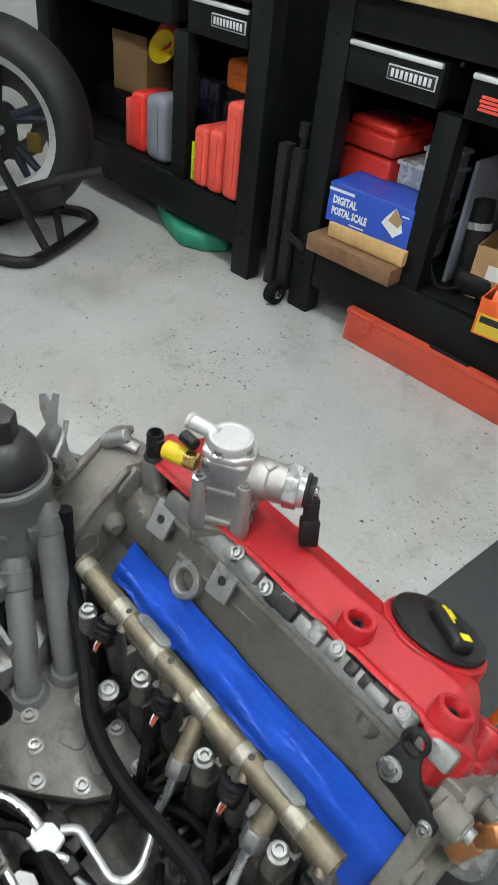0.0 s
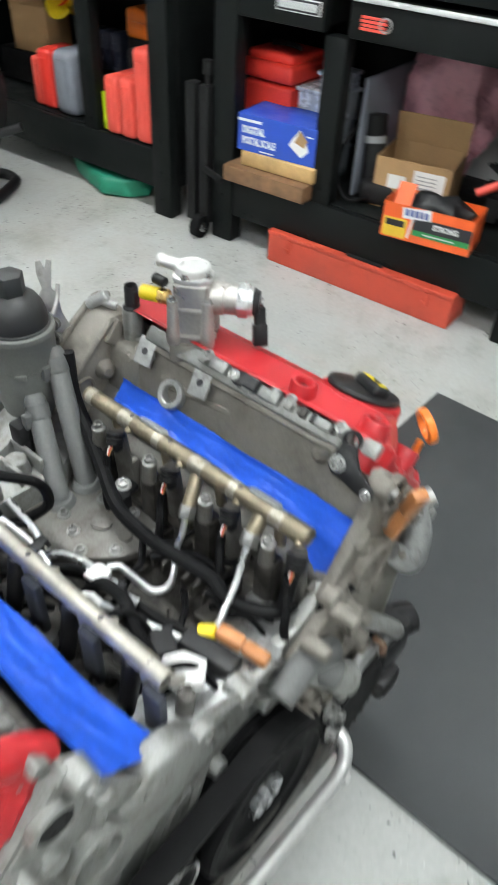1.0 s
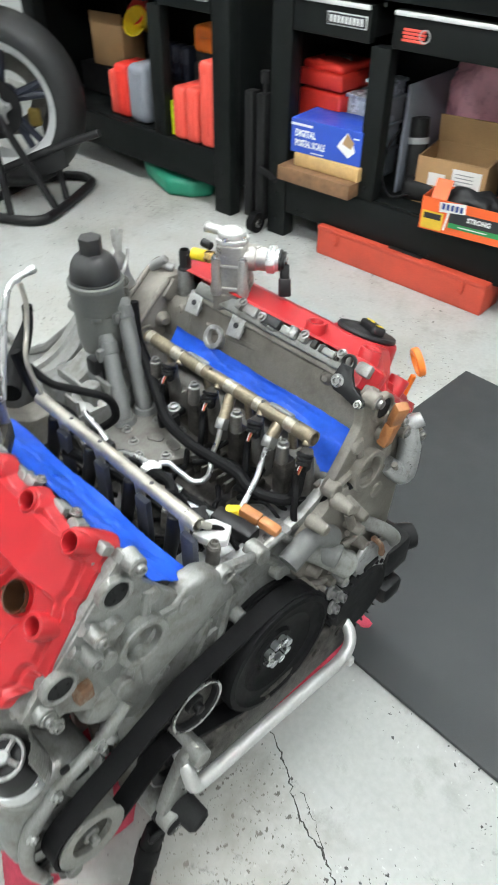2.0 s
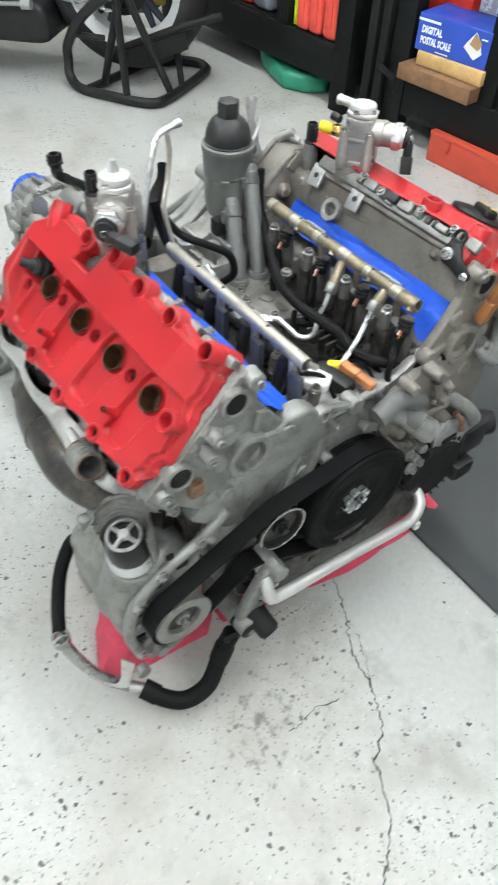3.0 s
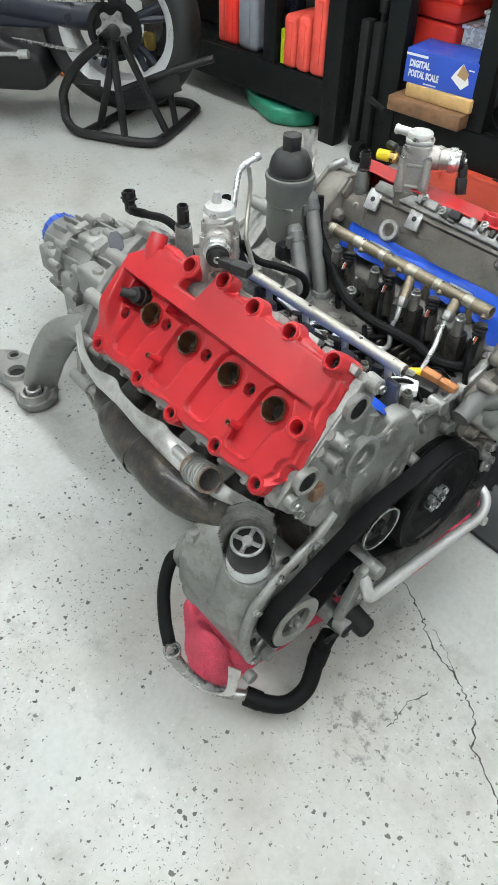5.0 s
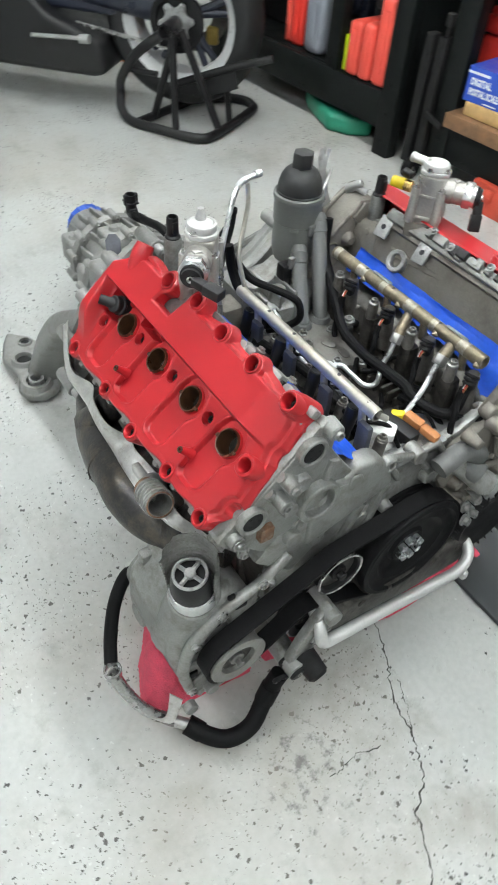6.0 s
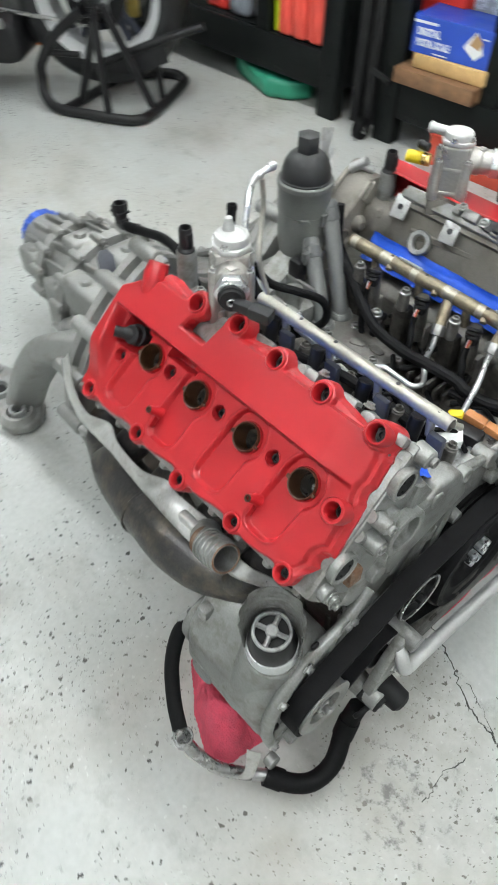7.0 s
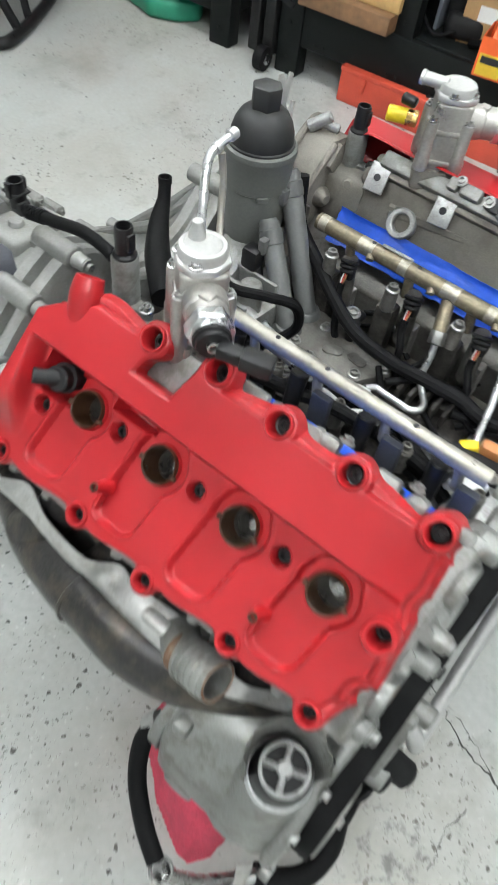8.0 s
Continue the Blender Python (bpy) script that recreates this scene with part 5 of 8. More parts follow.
# bell housing and gearbox
X = pose(0, 0, 0, 0, 90, 0)
BELL = (0.0, 0.283)
LOBES = [(-0.318, 0.34), (-0.302, 0.425), (-0.262, 0.490), (-0.205, 0.545), (-0.145, 0.578), (-0.105, 0.565), (-0.062, 0.505), (0.0, 0.480), (0.062, 0.495), (0.120, 0.545), (0.18, 0.560), (0.25, 0.505), (0.30, 0.42), (0.31, 0.32), (0.28, 0.20), (0.20, 0.08), (0.07, 0.03), (-0.07, 0.03), (-0.20, 0.08), (-0.285, 0.21)]
outline = spline(LOBES + LOBES[:1], 4)[:-1]
bm = bmesh.new()
rows = []
for x, k, blend in ((-0.555, 0.0, 0), (-0.555, 0.98, 0), (-0.559, 1.0, 0), (-0.572, 1.0, 0), (-0.576, 0.965, 0), (-0.584, 0.965, 0), (-0.588, 1.0, 0), (-0.602, 1.0, 0), (-0.608, 0.95, 0.02), (-0.625, 0.90, 0.12), (-0.655, 0.90, 0.40), (-0.70, 0.95, 0.75), (-0.76, 1.0, 1.0), (-0.77, 0.0, 1.0)):
    row = []
    for i, p in enumerate(outline):
        a = math.atan2(p.y - BELL[1], p.x - BELL[0])
        c = Vector((BELL[0] + 0.18 * math.cos(a), BELL[1] - 0.05 + 0.18 * math.sin(a)))
        o = Vector((p.x, p.y)) * (1 - blend) + c * blend
        row.append(bm.verts.new((x, BELL[0] + (o.x - BELL[0]) * max(k, 0.02), BELL[1] + (o.y - BELL[1]) * max(k, 0.02))))
    rows.append(row)
for a, c in zip(rows, rows[1:]):
    for i in range(len(a)):
        j = (i + 1) % len(a)
        bm.faces.new((a[i], a[j], c[j], c[i]))
bmesh.ops.recalc_face_normals(bm, faces=bm.faces)
bell = part("bell_housing", bm, GEARM, engine, "grey aluminium bell housing with a bright flange")
for i in range(0, len(outline), 5):
    p = outline[i]
    a = math.atan2(p.y - BELL[1], p.x - BELL[0])
    bm = bmesh.new()
    tube(bm, [(-0.600, BELL[0] + (p.x - BELL[0]) * 0.93, BELL[1] + (p.y - BELL[1]) * 0.93), (-0.655, BELL[0] + (p.x - BELL[0]) * 0.72, BELL[1] + (p.y - BELL[1]) * 0.70), (-0.76, BELL[0] + 0.178 * math.cos(a), BELL[1] - 0.05 + 0.178 * math.sin(a))], [0.008, 0.010, 0.006], smooth=False, seg=8)
    part("rib", bm, GEARM, bell, "cast stiffening rib")
for i, n in ((0, 0.03), (1, 0.05), (2, 0.03), (3, 0.055), (4, 0.03), (9, 0.05), (10, 0.03), (11, 0.04)):
    y, z = LOBES[i]
    bm = bmesh.new()
    cyl(bm, (-0.552, y, z), (-0.600 - n * 0.4, y, z), 0.0135, 0.0125)
    cyl(bm, (-0.552, y, z), (-0.548 + n * 0.5, y, z), 0.0095, 0.0085)
    boss = part("flange_boss", bm, GEARM, bell)
    bm = bmesh.new()
    bolt(bm, (-0.548 + n * 0.5, y, z), (1, 0, 0), 0.0055, 0.007)
    part("bolt", bm, DULL, boss)
bm = bmesh.new()
prism(bm, [(-0.012, -0.02), (0.012, -0.02), (0.013, 0.012), (0.006, 0.022), (-0.006, 0.022), (-0.013, 0.012)], -0.002, 0.002, Matrix.Translation((-0.615, -0.195, 0.560)) @ pose(0, 0, 0, 55, 0, 70), 0.001)
part("flange_tab", bm, DARKP, bell, "dark drilled metal tab")
GB = Matrix.Translation((0, 0.02, 0.215)) @ X
bm = bmesh.new()
lathe(bm, [(0, -0.76), (0.178, -0.76), (0.184, -0.766), (0.184, -0.785), (0.176, -0.79), (0.150, -0.81), (0.138, -0.86), (0.134, -0.955), (0.150, -0.960), (0.152, -0.985), (0.146, -0.990), (0.112, -1.00), (0.106, -1.03), (0.100, -1.105), (0.114, -1.110), (0.116, -1.130), (0.110, -1.135), (0.078, -1.150), (0.070, -1.20), (0.066, -1.26), (0.060, -1.28), (0, -1.28)], GB, 44)
part("gearbox", bm, GEARM, engine, "grey aluminium gearbox in flanged sections")
rnd = random.Random(4)
for x0, x1, r0, r1, n in ((-0.805, -0.955, 0.142, 0.138, 7), (-1.00, -1.108, 0.110, 0.104, 7), (-1.145, -1.25, 0.076, 0.070, 6)):
    for k in range(n):
        a = radians(20 + 170 * (k + 0.3 * rnd.random()) / n)
        bm = bmesh.new()
        p0 = Vector((x0, 0.02 + r0 * math.cos(a), 0.215 + r0 * math.sin(a)))
        p1 = Vector((x1, 0.02 + r1 * math.cos(a + 0.12), 0.215 + r1 * math.sin(a + 0.12)))
        m, w = axis_frame(p0, p1)
        rbox(bm, (0, 0, w / 2), (0.007, 0.020, w), 0.002, m)
        part("rib", bm, GEARM, engine, "cast stiffening rib")
for x, r, n in ((-0.776, 0.186, 9), (-0.972, 0.152, 9), (-1.120, 0.116, 8)):
    for k in range(n):
        a = radians(12 + 176 * k / (n - 1))
        p = Vector((x, 0.02 + r * math.cos(a), 0.215 + r * math.sin(a)))
        bm = bmesh.new()
        cyl(bm, p + Vector((0.020, 0, 0)), p - Vector((0.022, 0, 0)), 0.0105, 0.0095, seg=14)
        bolt(bm, p + Vector((0.020, 0, 0)), (1, 0, 0), 0.005, 0.006)
        part("flange_boss", bm, GEARM, engine)
for lo, hi, bev in (((-0.94, -0.125, 0.27), (-0.82, -0.075, 0.345), 0.012), ((-0.93, -0.03, 0.335), (-0.85, 0.05, 0.372), 0.012), ((-1.09, -0.10, 0.12), (-1.00, -0.055, 0.25), 0.014), ((-0.95, -0.15, 0.08), (-0.80, -0.10, 0.24), 0.016), ((-1.08, -0.04, 0.295), (-1.02, 0.03, 0.335), 0.010), ((-1.24, -0.075, 0.18), (-1.16, -0.03, 0.25), 0.010)):
    bm = bmesh.new()
    rbox(bm, [(a + c) / 2 for a, c in zip(lo, hi)], [c - a for a, c in zip(lo, hi)], bev, seg=3)
    cyl(bm, ((lo[0] + hi[0]) / 2, (lo[1] + hi[1]) / 2, hi[2] - 0.004), ((lo[0] + hi[0]) / 2, (lo[1] + hi[1]) / 2, hi[2] + 0.008), 0.014, 0.012)
    part("casing_lug", bm, GEARM, engine, "cast housing on the gearbox")
bm = bmesh.new()
lathe(bm, [(0, -1.325), (0.046, -1.325), (0.053, -1.318), (0.054, -1.275), (0.050, -1.275), (0.049, -1.315), (0, -1.315)], Matrix.Translation((0, 0.03, 0.215)) @ X, 32)
for k in range(16):
    a = 2 * math.pi * k / 16
    rbox(bm, (-1.298, 0.03 + 0.053 * math.cos(a), 0.215 + 0.053 * math.sin(a)), (0.042, 0.006, 0.005), 0.002)
part("output_cap", bm, BLUEP, engine, "blue plastic transport cap")
# gearbox mount arm on a drilled foot with a bushing
bm = bmesh.new()
b = bmesh.new()
rows = []
for p, w, h in zip(spline([(-0.70, -0.14, 0.31), (-0.79, -0.175, 0.285), (-0.875, -0.205, 0.235), (-0.935, -0.225, 0.155), (-0.975, -0.235, 0.080), (-1.00, -0.245, 0.022)], 5), [0.044] * 8 + [0.041] * 8 + [0.040] * 5 + [0.040] * 5, [0.030] * 26):
    rows.append((p, w, h))
rings = []
for i, (p, w, h) in enumerate(rows):
    d = (rows[min(i + 1, len(rows) - 1)][0] - rows[max(i - 1, 0)][0]).normalized()
    side = Vector((0.45, 0.89, 0.0))
    side = (side - d * side.dot(d)).normalized()
    up = d.cross(side)
    rings.append([b.verts.new(p + side * (w * abs(math.cos(a)) ** 0.6 * (1 if math.cos(a) > 0 else -1)) + up * (h * abs(math.sin(a)) ** 0.6 * (1 if math.sin(a) > 0 else -1))) for a in [2 * math.pi * k / 20 + 0.01 for k in range(20)]])
for a, c in zip(rings, rings[1:]):
    for k in range(20):
        b.faces.new((a[k], a[(k + 1) % 20], c[(k + 1) % 20], c[k]))
b.faces.new(rings[0])
b.faces.new(rings[-1])
join(bm, b)
prism(bm, [(-1.20, -0.270), (-1.165, -0.292), (-1.10, -0.318), (-1.02, -0.305), (-0.975, -0.322), (-0.935, -0.312), (-0.918, -0.278), (-0.925, -0.242), (-0.965, -0.212), (-1.04, -0.205), (-1.11, -0.205), (-1.16, -0.225)], 0.004, 0.030, None, 0.008, 3)
arm = part("mount_arm", bm, GEARM, engine, "broad curved cast aluminium gearbox mount")
for x, y, r, h, inner in ((-0.965, -0.277, 0.036, 0.042, BLACKM), (-1.065, -0.272, 0.031, 0.040, BLACKM), (-1.135, -0.244, 0.019, 0.036, BLACKM)):
    bm = bmesh.new()
    lathe(bm, [(r * 1.15, 0.026), (r, h - 0.006), (r * 0.92, h), (r * 0.70, h), (r * 0.62, h - 0.010), (r * 0.60, 0.012)], Matrix.Translation((x, y, 0)), 36)
    p = part("bushing", bm, GEARM, engine, "cast ring of the mount foot")
    bm = bmesh.new()
    cyl(bm, (x, y, 0.010), (x, y, 0.031), r * 0.62, seg=28)
    part("bore", bm, inner, p, "dark bushing bore")
    if r > 0.033:
        bm = bmesh.new()
        ring(bm, (x, y, 0.028), (x, y, 0.050), r * 0.52, r * 0.34, 28)
        part("sleeve", bm, ALUB, p, "bare metal sleeve")

# exhaust manifold below the near bank and its heat shield
bm = bmesh.new()
tube(bm, [(-0.57, -0.25, 0.36), (-0.53, -0.29, 0.33), (-0.46, -0.32, 0.335), (-0.38, -0.337, 0.35), (-0.29, -0.352, 0.368), (-0.21, -0.342, 0.365), (-0.15, -0.31, 0.36), (-0.10, -0.275, 0.365)], [0.026, 0.030, 0.034, 0.032, 0.037, 0.040, 0.041, 0.036, 0.040, 0.039, 0.034, 0.036, 0.034, 0.028], seg=24)
manifold = part("exhaust_manifold", bm, IRON, engine, "dark mottled exhaust manifold")
for x, y, z, r in ((-0.34, -0.345, 0.358, 0.041), (-0.265, -0.350, 0.367, 0.0395), (-0.18, -0.328, 0.362, 0.038)):
    bm = bmesh.new()
    ring(bm, (x, y, z), (x + 0.006, y - 0.001, z + 0.0005), r, r - 0.004)
    part("weld_seam", bm, IRON, manifold)
for k in range(4):
    bm = bmesh.new()
    x = -0.40 + 0.09 * k
    tube(bm, [(x, -0.26, 0.44), (x - 0.01, -0.30, 0.42), (x - 0.03, -0.325, 0.38), (x - 0.055, -0.335, 0.35)], 0.026, seg=12)
    part("exhaust_runner", bm, IRON, engine, "dark exhaust runner")
bm = bmesh.new()
tube(bm, [(-0.545, -0.22, 0.46), (-0.57, -0.245, 0.41), (-0.565, -0.26, 0.33)], [0.02, 0.028, 0.026], seg=14)
part("exhaust_elbow", bm, IRON, engine, "dark exhaust elbow at the rear")
bm = bmesh.new()
edge_in = [(-0.575, -0.305, 0.48), (-0.535, -0.325, 0.455), (-0.468, -0.344, 0.463), (-0.448, -0.322, 0.441), (-0.39, -0.344, 0.463), (-0.325, -0.352, 0.472), (-0.305, -0.326, 0.446), (-0.272, -0.333, 0.454), (-0.21, -0.324, 0.443), (-0.140, -0.339, 0.458), (-0.112, -0.322, 0.441), (-0.075, -0.302, 0.425)]
edge_out = [(-0.625, -0.29, 0.42), (-0.58, -0.312, 0.385), (-0.50, -0.335, 0.398), (-0.465, -0.338, 0.401), (-0.41, -0.341, 0.405), (-0.345, -0.349, 0.410), (-0.315, -0.351, 0.412), (-0.275, -0.355, 0.416), (-0.215, -0.357, 0.420), (-0.150, -0.352, 0.424), (-0.118, -0.335, 0.42), (-0.082, -0.312, 0.412)]
ei, eo = [p + Vector((0, -0.005, -0.012)) for p in spline(edge_in, 5)], spline(edge_out, 5)
cols = []
for k, (a, c) in enumerate(zip(ei, eo)):
    mid = (a + c) / 2 + Vector((0, -0.006, 0.004))
    low = c + Vector((0, 0.012, -0.014))
    lip = a + Vector((0, 0.004, 0.006))
    cols.append([bm.verts.new(p) for p in (lip, a, a * 0.6 + mid * 0.4, mid, c, low)])
for a, c in zip(cols, cols[1:]):
    for j in range(5):
        bm.faces.new((a[j], c[j], c[j + 1], a[j + 1]))
bmesh.ops.recalc_face_normals(bm, faces=bm.faces)
bmesh.ops.solidify(bm, geom=bm.faces[:], thickness=0.0016)
rbox(bm, (-0.235, -0.345, 0.438), (0.035, 0.014, 0.016), 0.004, Matrix())
part("heat_shield", bm, SHIELD, engine, "crumpled bare metal exhaust heat shield", angle=60)
bm = bmesh.new()
tube(bm, [(-0.215, -0.335, 0.425), (-0.200, -0.348, 0.440), (-0.185, -0.354, 0.450), (-0.150, -0.358, 0.465)], 0.0200, seg=28, bore=0.05)
for k in range(5):
    p = Vector((-0.190 + 0.0075 * k, -0.3536 - 0.0008 * k, 0.4479 + 0.0032 * k))
    ring(bm, p, p + Vector((0.0038, -0.0004, 0.0016)), 0.0218, 0.0192)
out = part("exhaust_outlet", bm, ALU, engine, "open exhaust outlet pipe with ridged collar")
bm = bmesh.new()
ring(bm, (-0.20, -0.3525, 0.4435), (-0.1492, -0.358, 0.4656), 0.0192, 0.0170)
part("pipe_bore", bm, RUST, out, "brown rusted pipe bore")
bm = bmesh.new()
rnd = random.Random(8)
for k in range(7):
    x = -0.43 + k * 0.055
    tube(bm, [(x, -0.28, 0.475), (x + 0.02, -0.305, 0.458), (x + 0.045, -0.300, 0.445)], 0.008, seg=8)
part("wiring_loom", bm, BLACKM, engine, "black wiring beneath the valve cover")


# blue tape over the intake ports
def tape(side, x0, x1, seed):
    bm = bmesh.new()
    nx, nt = 90, 22
    grid = []
    for i in range(nx + 1):
        x = x0 + (x1 - x0) * i / nx
        row = []
        for j in range(nt + 1):
            t = j / nt
            y = (0.164 if side > 0 else 0.118) + (0.028 if side > 0 else 0.054) * t + 0.0015 * math.sin(x * 37) * (1 if t in (0, 1) else 0)
            z = (0.514 if side > 0 else 0.519) + (0.035 if side > 0 else 0.031) * t + 0.003 * sm(0.9, 1.0, t)
            n = noise.noise(Vector((x * 22 + seed, t * 5, seed))) * 0.0035 + abs(noise.noise(Vector((x * 60 + t * 9, t * 7 - x * 30, seed + 5)))) * 0.0035
            n *= 1 - 0.75 * sm(0.80, 0.97, t)
            sag = 0.008 * math.sin(math.pi * t) * (0.5 + 0.5 * math.cos((x + 0.385) * 2 * math.pi / 0.092))
            e = 0.004 * noise.noise(Vector((t * 4, seed, 1)))
            if side > 0 and i == nx:
                e += 0.006 - 0.013 * min(1.0, abs(1 - t) * 2.2) + 0.006 * sm(0.25, 0.0, t)
            flap = 0.03 * (i / nx) ** 12 * (2.0 if side > 0 else 1.0)
            row.append(bm.verts.new((x + e * (1 if i in (0, nx) else 0), side * (y - 0.006 + n * 0.5 - flap * 0.5 * (1 - t)), z + 0.010 + n - sag * 0.5 - flap * (1 - t))))
        grid.append(row)
    for a, c in zip(grid, grid[1:]):
        for j in range(nt):
            bm.faces.new((a[j], c[j], c[j + 1], a[j + 1]))
    bmesh.ops.recalc_face_normals(bm, faces=bm.faces)
    bmesh.ops.solidify(bm, geom=bm.faces[:], thickness=0.0006)
    part("port_tape", bm, TAPE, engine, "wrinkled bright blue masking tape over the intake ports", angle=80)


tape(1, -0.418, -0.043, 3.0)
tape(-1, -0.425, -0.048, 9.0)


# fuel rails
def fuel_rail(side, y, z, x0, x1, r, material, label):
    bm = bmesh.new()
    tube(bm, [(x0, y, z), (x1 - 0.03, y, z)], r, smooth=False, seg=28)
    tube(bm, [(x1 - 0.032, y, z), (x1, y, z)], r * 1.06, smooth=False, seg=28, bore=0.012)
    for k in range(4):
        x = x0 + 0.05 + 0.085 * k
        tube(bm, [(x, y, z), (x + 0.004, y, z - 0.035)], r * 0.62, smooth=False, seg=14)
        tube(bm, [(x + 0.03, y, z + r * 0.3), (x + 0.035, y - side * 0.012, z - 0.006)], r * 0.5, smooth=False, seg=12)
    rail = part("fuel_rail", bm, material, engine, label)
    for k in range(6):
        x = x0 + 0.004 + k * (x1 - x0 - 0.03) / 5.4
        bm = bmesh.new()
        ring(bm, (x, y, z), (x + (0.022 if k % 2 else 0.012), y, z), r * 1.03, r * 0.9, 28)
        part("band", bm, RAILB if material is RAILB else RAILM, rail)
    for k in range(2):
        x = x0 + 0.11 + 0.17 * k
        bm = bmesh.new()
        b = bmesh.new()
        if material is RAILD:
            prism(b, arc((-0.014, 0), 0.0075, 90, 270, 8) + arc((0.014, 0), 0.0075, -90, 90, 8), 0, 0.003, None, 0.0008)
        join(bm, b, Matrix.Translation((x, y + side * r * 0.55, z + r * 0.75)) @ pose(0, 0, 0, side * -32, 0, 0))
        if material is RAILD:
            part("flange", bm, ALUB, rail, "small oval flange")
        for d in (-0.03, 0.034):
            bm = bmesh.new()
            cyl(bm, (x + d, y, z + r * 0.92), (x + d, y, z + r * 1.04), 0.003, seg=10)
            part("port", bm, INK, rail)
    return rail


fuel_rail(1, 0.126, 0.571, -0.414, -0.070, 0.0102, RAILD, "tarnished bronze-coloured fuel rail")
fuel_rail(-1, -0.078, 0.565, -0.400, -0.066, 0.0090, RAILB, "bright nickel fuel rail with stains")


# injectors, brackets and plugs under each rail
def injectors(side, y, z):
    for k in range(4):
        x = -0.375 + 0.087 * k
        bm = bmesh.new()
        cyl(bm, (x, y, z - 0.01), (x + 0.004, y + side * 0.02, z - 0.075), 0.0105, 0.0085)
        rbox(bm, (x + 0.002, y - side * 0.014, z - 0.035), (0.02, 0.016, 0.024), 0.004)
        part("injector", bm, BLACK, engine, "black fuel injector")
        bm = bmesh.new()
        tube(bm, [(x + 0.01, y - side * 0.018, z - 0.04), (x + 0.03, y - side * 0.045, z - 0.045), (x + 0.05, y - side * 0.055, z - 0.075)], 0.0034, seg=8)
        part("injector_cable", bm, RUBBER, engine)
        bm = bmesh.new()
        rbox(bm, (x + 0.038, y + side * 0.012, z - 0.045), (0.024, 0.010, 0.075), 0.003)
        part("rail_bracket", bm, ALUD if side > 0 else DARKP, engine)
        bm = bmesh.new()
        cyl(bm, (x + 0.045, y - side * 0.016, z - 0.075), (x + 0.045, y - side * 0.02, z - 0.045), 0.009)
        bolt(bm, (x + 0.045, y - side * 0.02, z - 0.045), (0, -side * 0.2, 1), 0.0055, 0.007)
        part("stud", bm, ALUD, engine)


def valley_stud(x, y, z):
    bm = bmesh.new()
    cyl(bm, (x, y - 0.002, z - 0.032), (x, y, z - 0.004), 0.0092, 0.0082)
    stud = part("stud", bm, ALUD, engine, "grey cast stud below the rail")
    bm = bmesh.new()
    lathe(bm, [(0, 0), (0.0088, 0), (0.0088, 0.002), (0.0060, 0.003), (0.0058, 0.008), (0.0036, 0.008), (0.0030, 0.005), (0, 0.005)], Matrix.Translation((x, y, z - 0.004)), 18)
    part("bolt", bm, DULL, stud, "steel socket bolt")
    # dark block in place of the shade that hides the stud's foot
    bm = bmesh.new()
    rbox(bm, (x, y + 0.004, z - 0.072), (0.026, 0.024, 0.088), 0.006)
    part("stud_base", bm, VALLEY, stud, "dark block standing in for the shade below the stud")


def injector_plug(x, y, z):
    """A black injector with its plug, boot and three wire ends, the loom going down into the valley."""
    bm = bmesh.new()
    cyl(bm, (x - 0.004, y + 0.018, z - 0.070), (x - 0.006, y + 0.012, z + 0.010), 0.0110, 0.0095)
    inj = part("injector", bm, ALUD, engine, "dark metal fuel injector with a black wired plug")
    bm = bmesh.new()
    for k in range(3):
        ring(bm, (x - 0.004 + 0.0013 * k, y + 0.008 - 0.003 * k, z + 0.010 - 0.005 * k), (x - 0.003 + 0.0013 * k, y + 0.0055 - 0.003 * k, z + 0.006 - 0.005 * k), 0.0118 - 0.0008 * k, 0.004)
    rbox(bm, (x, y + 0.002, z - 0.003), (0.017, 0.013, 0.018), 0.004, Matrix(), 3)
    part("plug", bm, BLACKM, inj)
    for i, mtl in ((-1, WHITEP), (0, CORAL), (1, BROWNP)):
        bm = bmesh.new()
        tube(bm, [(x + 0.0022 * i, y - 0.003, z - 0.001), (x + 0.0022 * i + 0.001, y - 0.009, z - 0.006), (x + 0.001 * i + 0.001, y - 0.013, z - 0.016)], 0.0008, seg=6)
        part("wire_end", bm, mtl, inj)
    bm = bmesh.new()
    tube(bm, [(x + 0.001, y - 0.011, z - 0.012), (x + 0.003, y - 0.016, z - 0.026), (x + 0.012, y - 0.026, z - 0.040), (x + 0.016, y - 0.032, z - 0.058), (x + 0.022, y - 0.034, z - 0.075)], 0.0048, seg=9)
    part("cable", bm, RUBBER, inj)


for k in range(4):
    valley_stud(-0.376 + 0.0897 * k, 0.107, 0.553)
    injector_plug(-0.350 + 0.0930 * k, 0.108, 0.540)
injectors(-1, -0.073, 0.552)
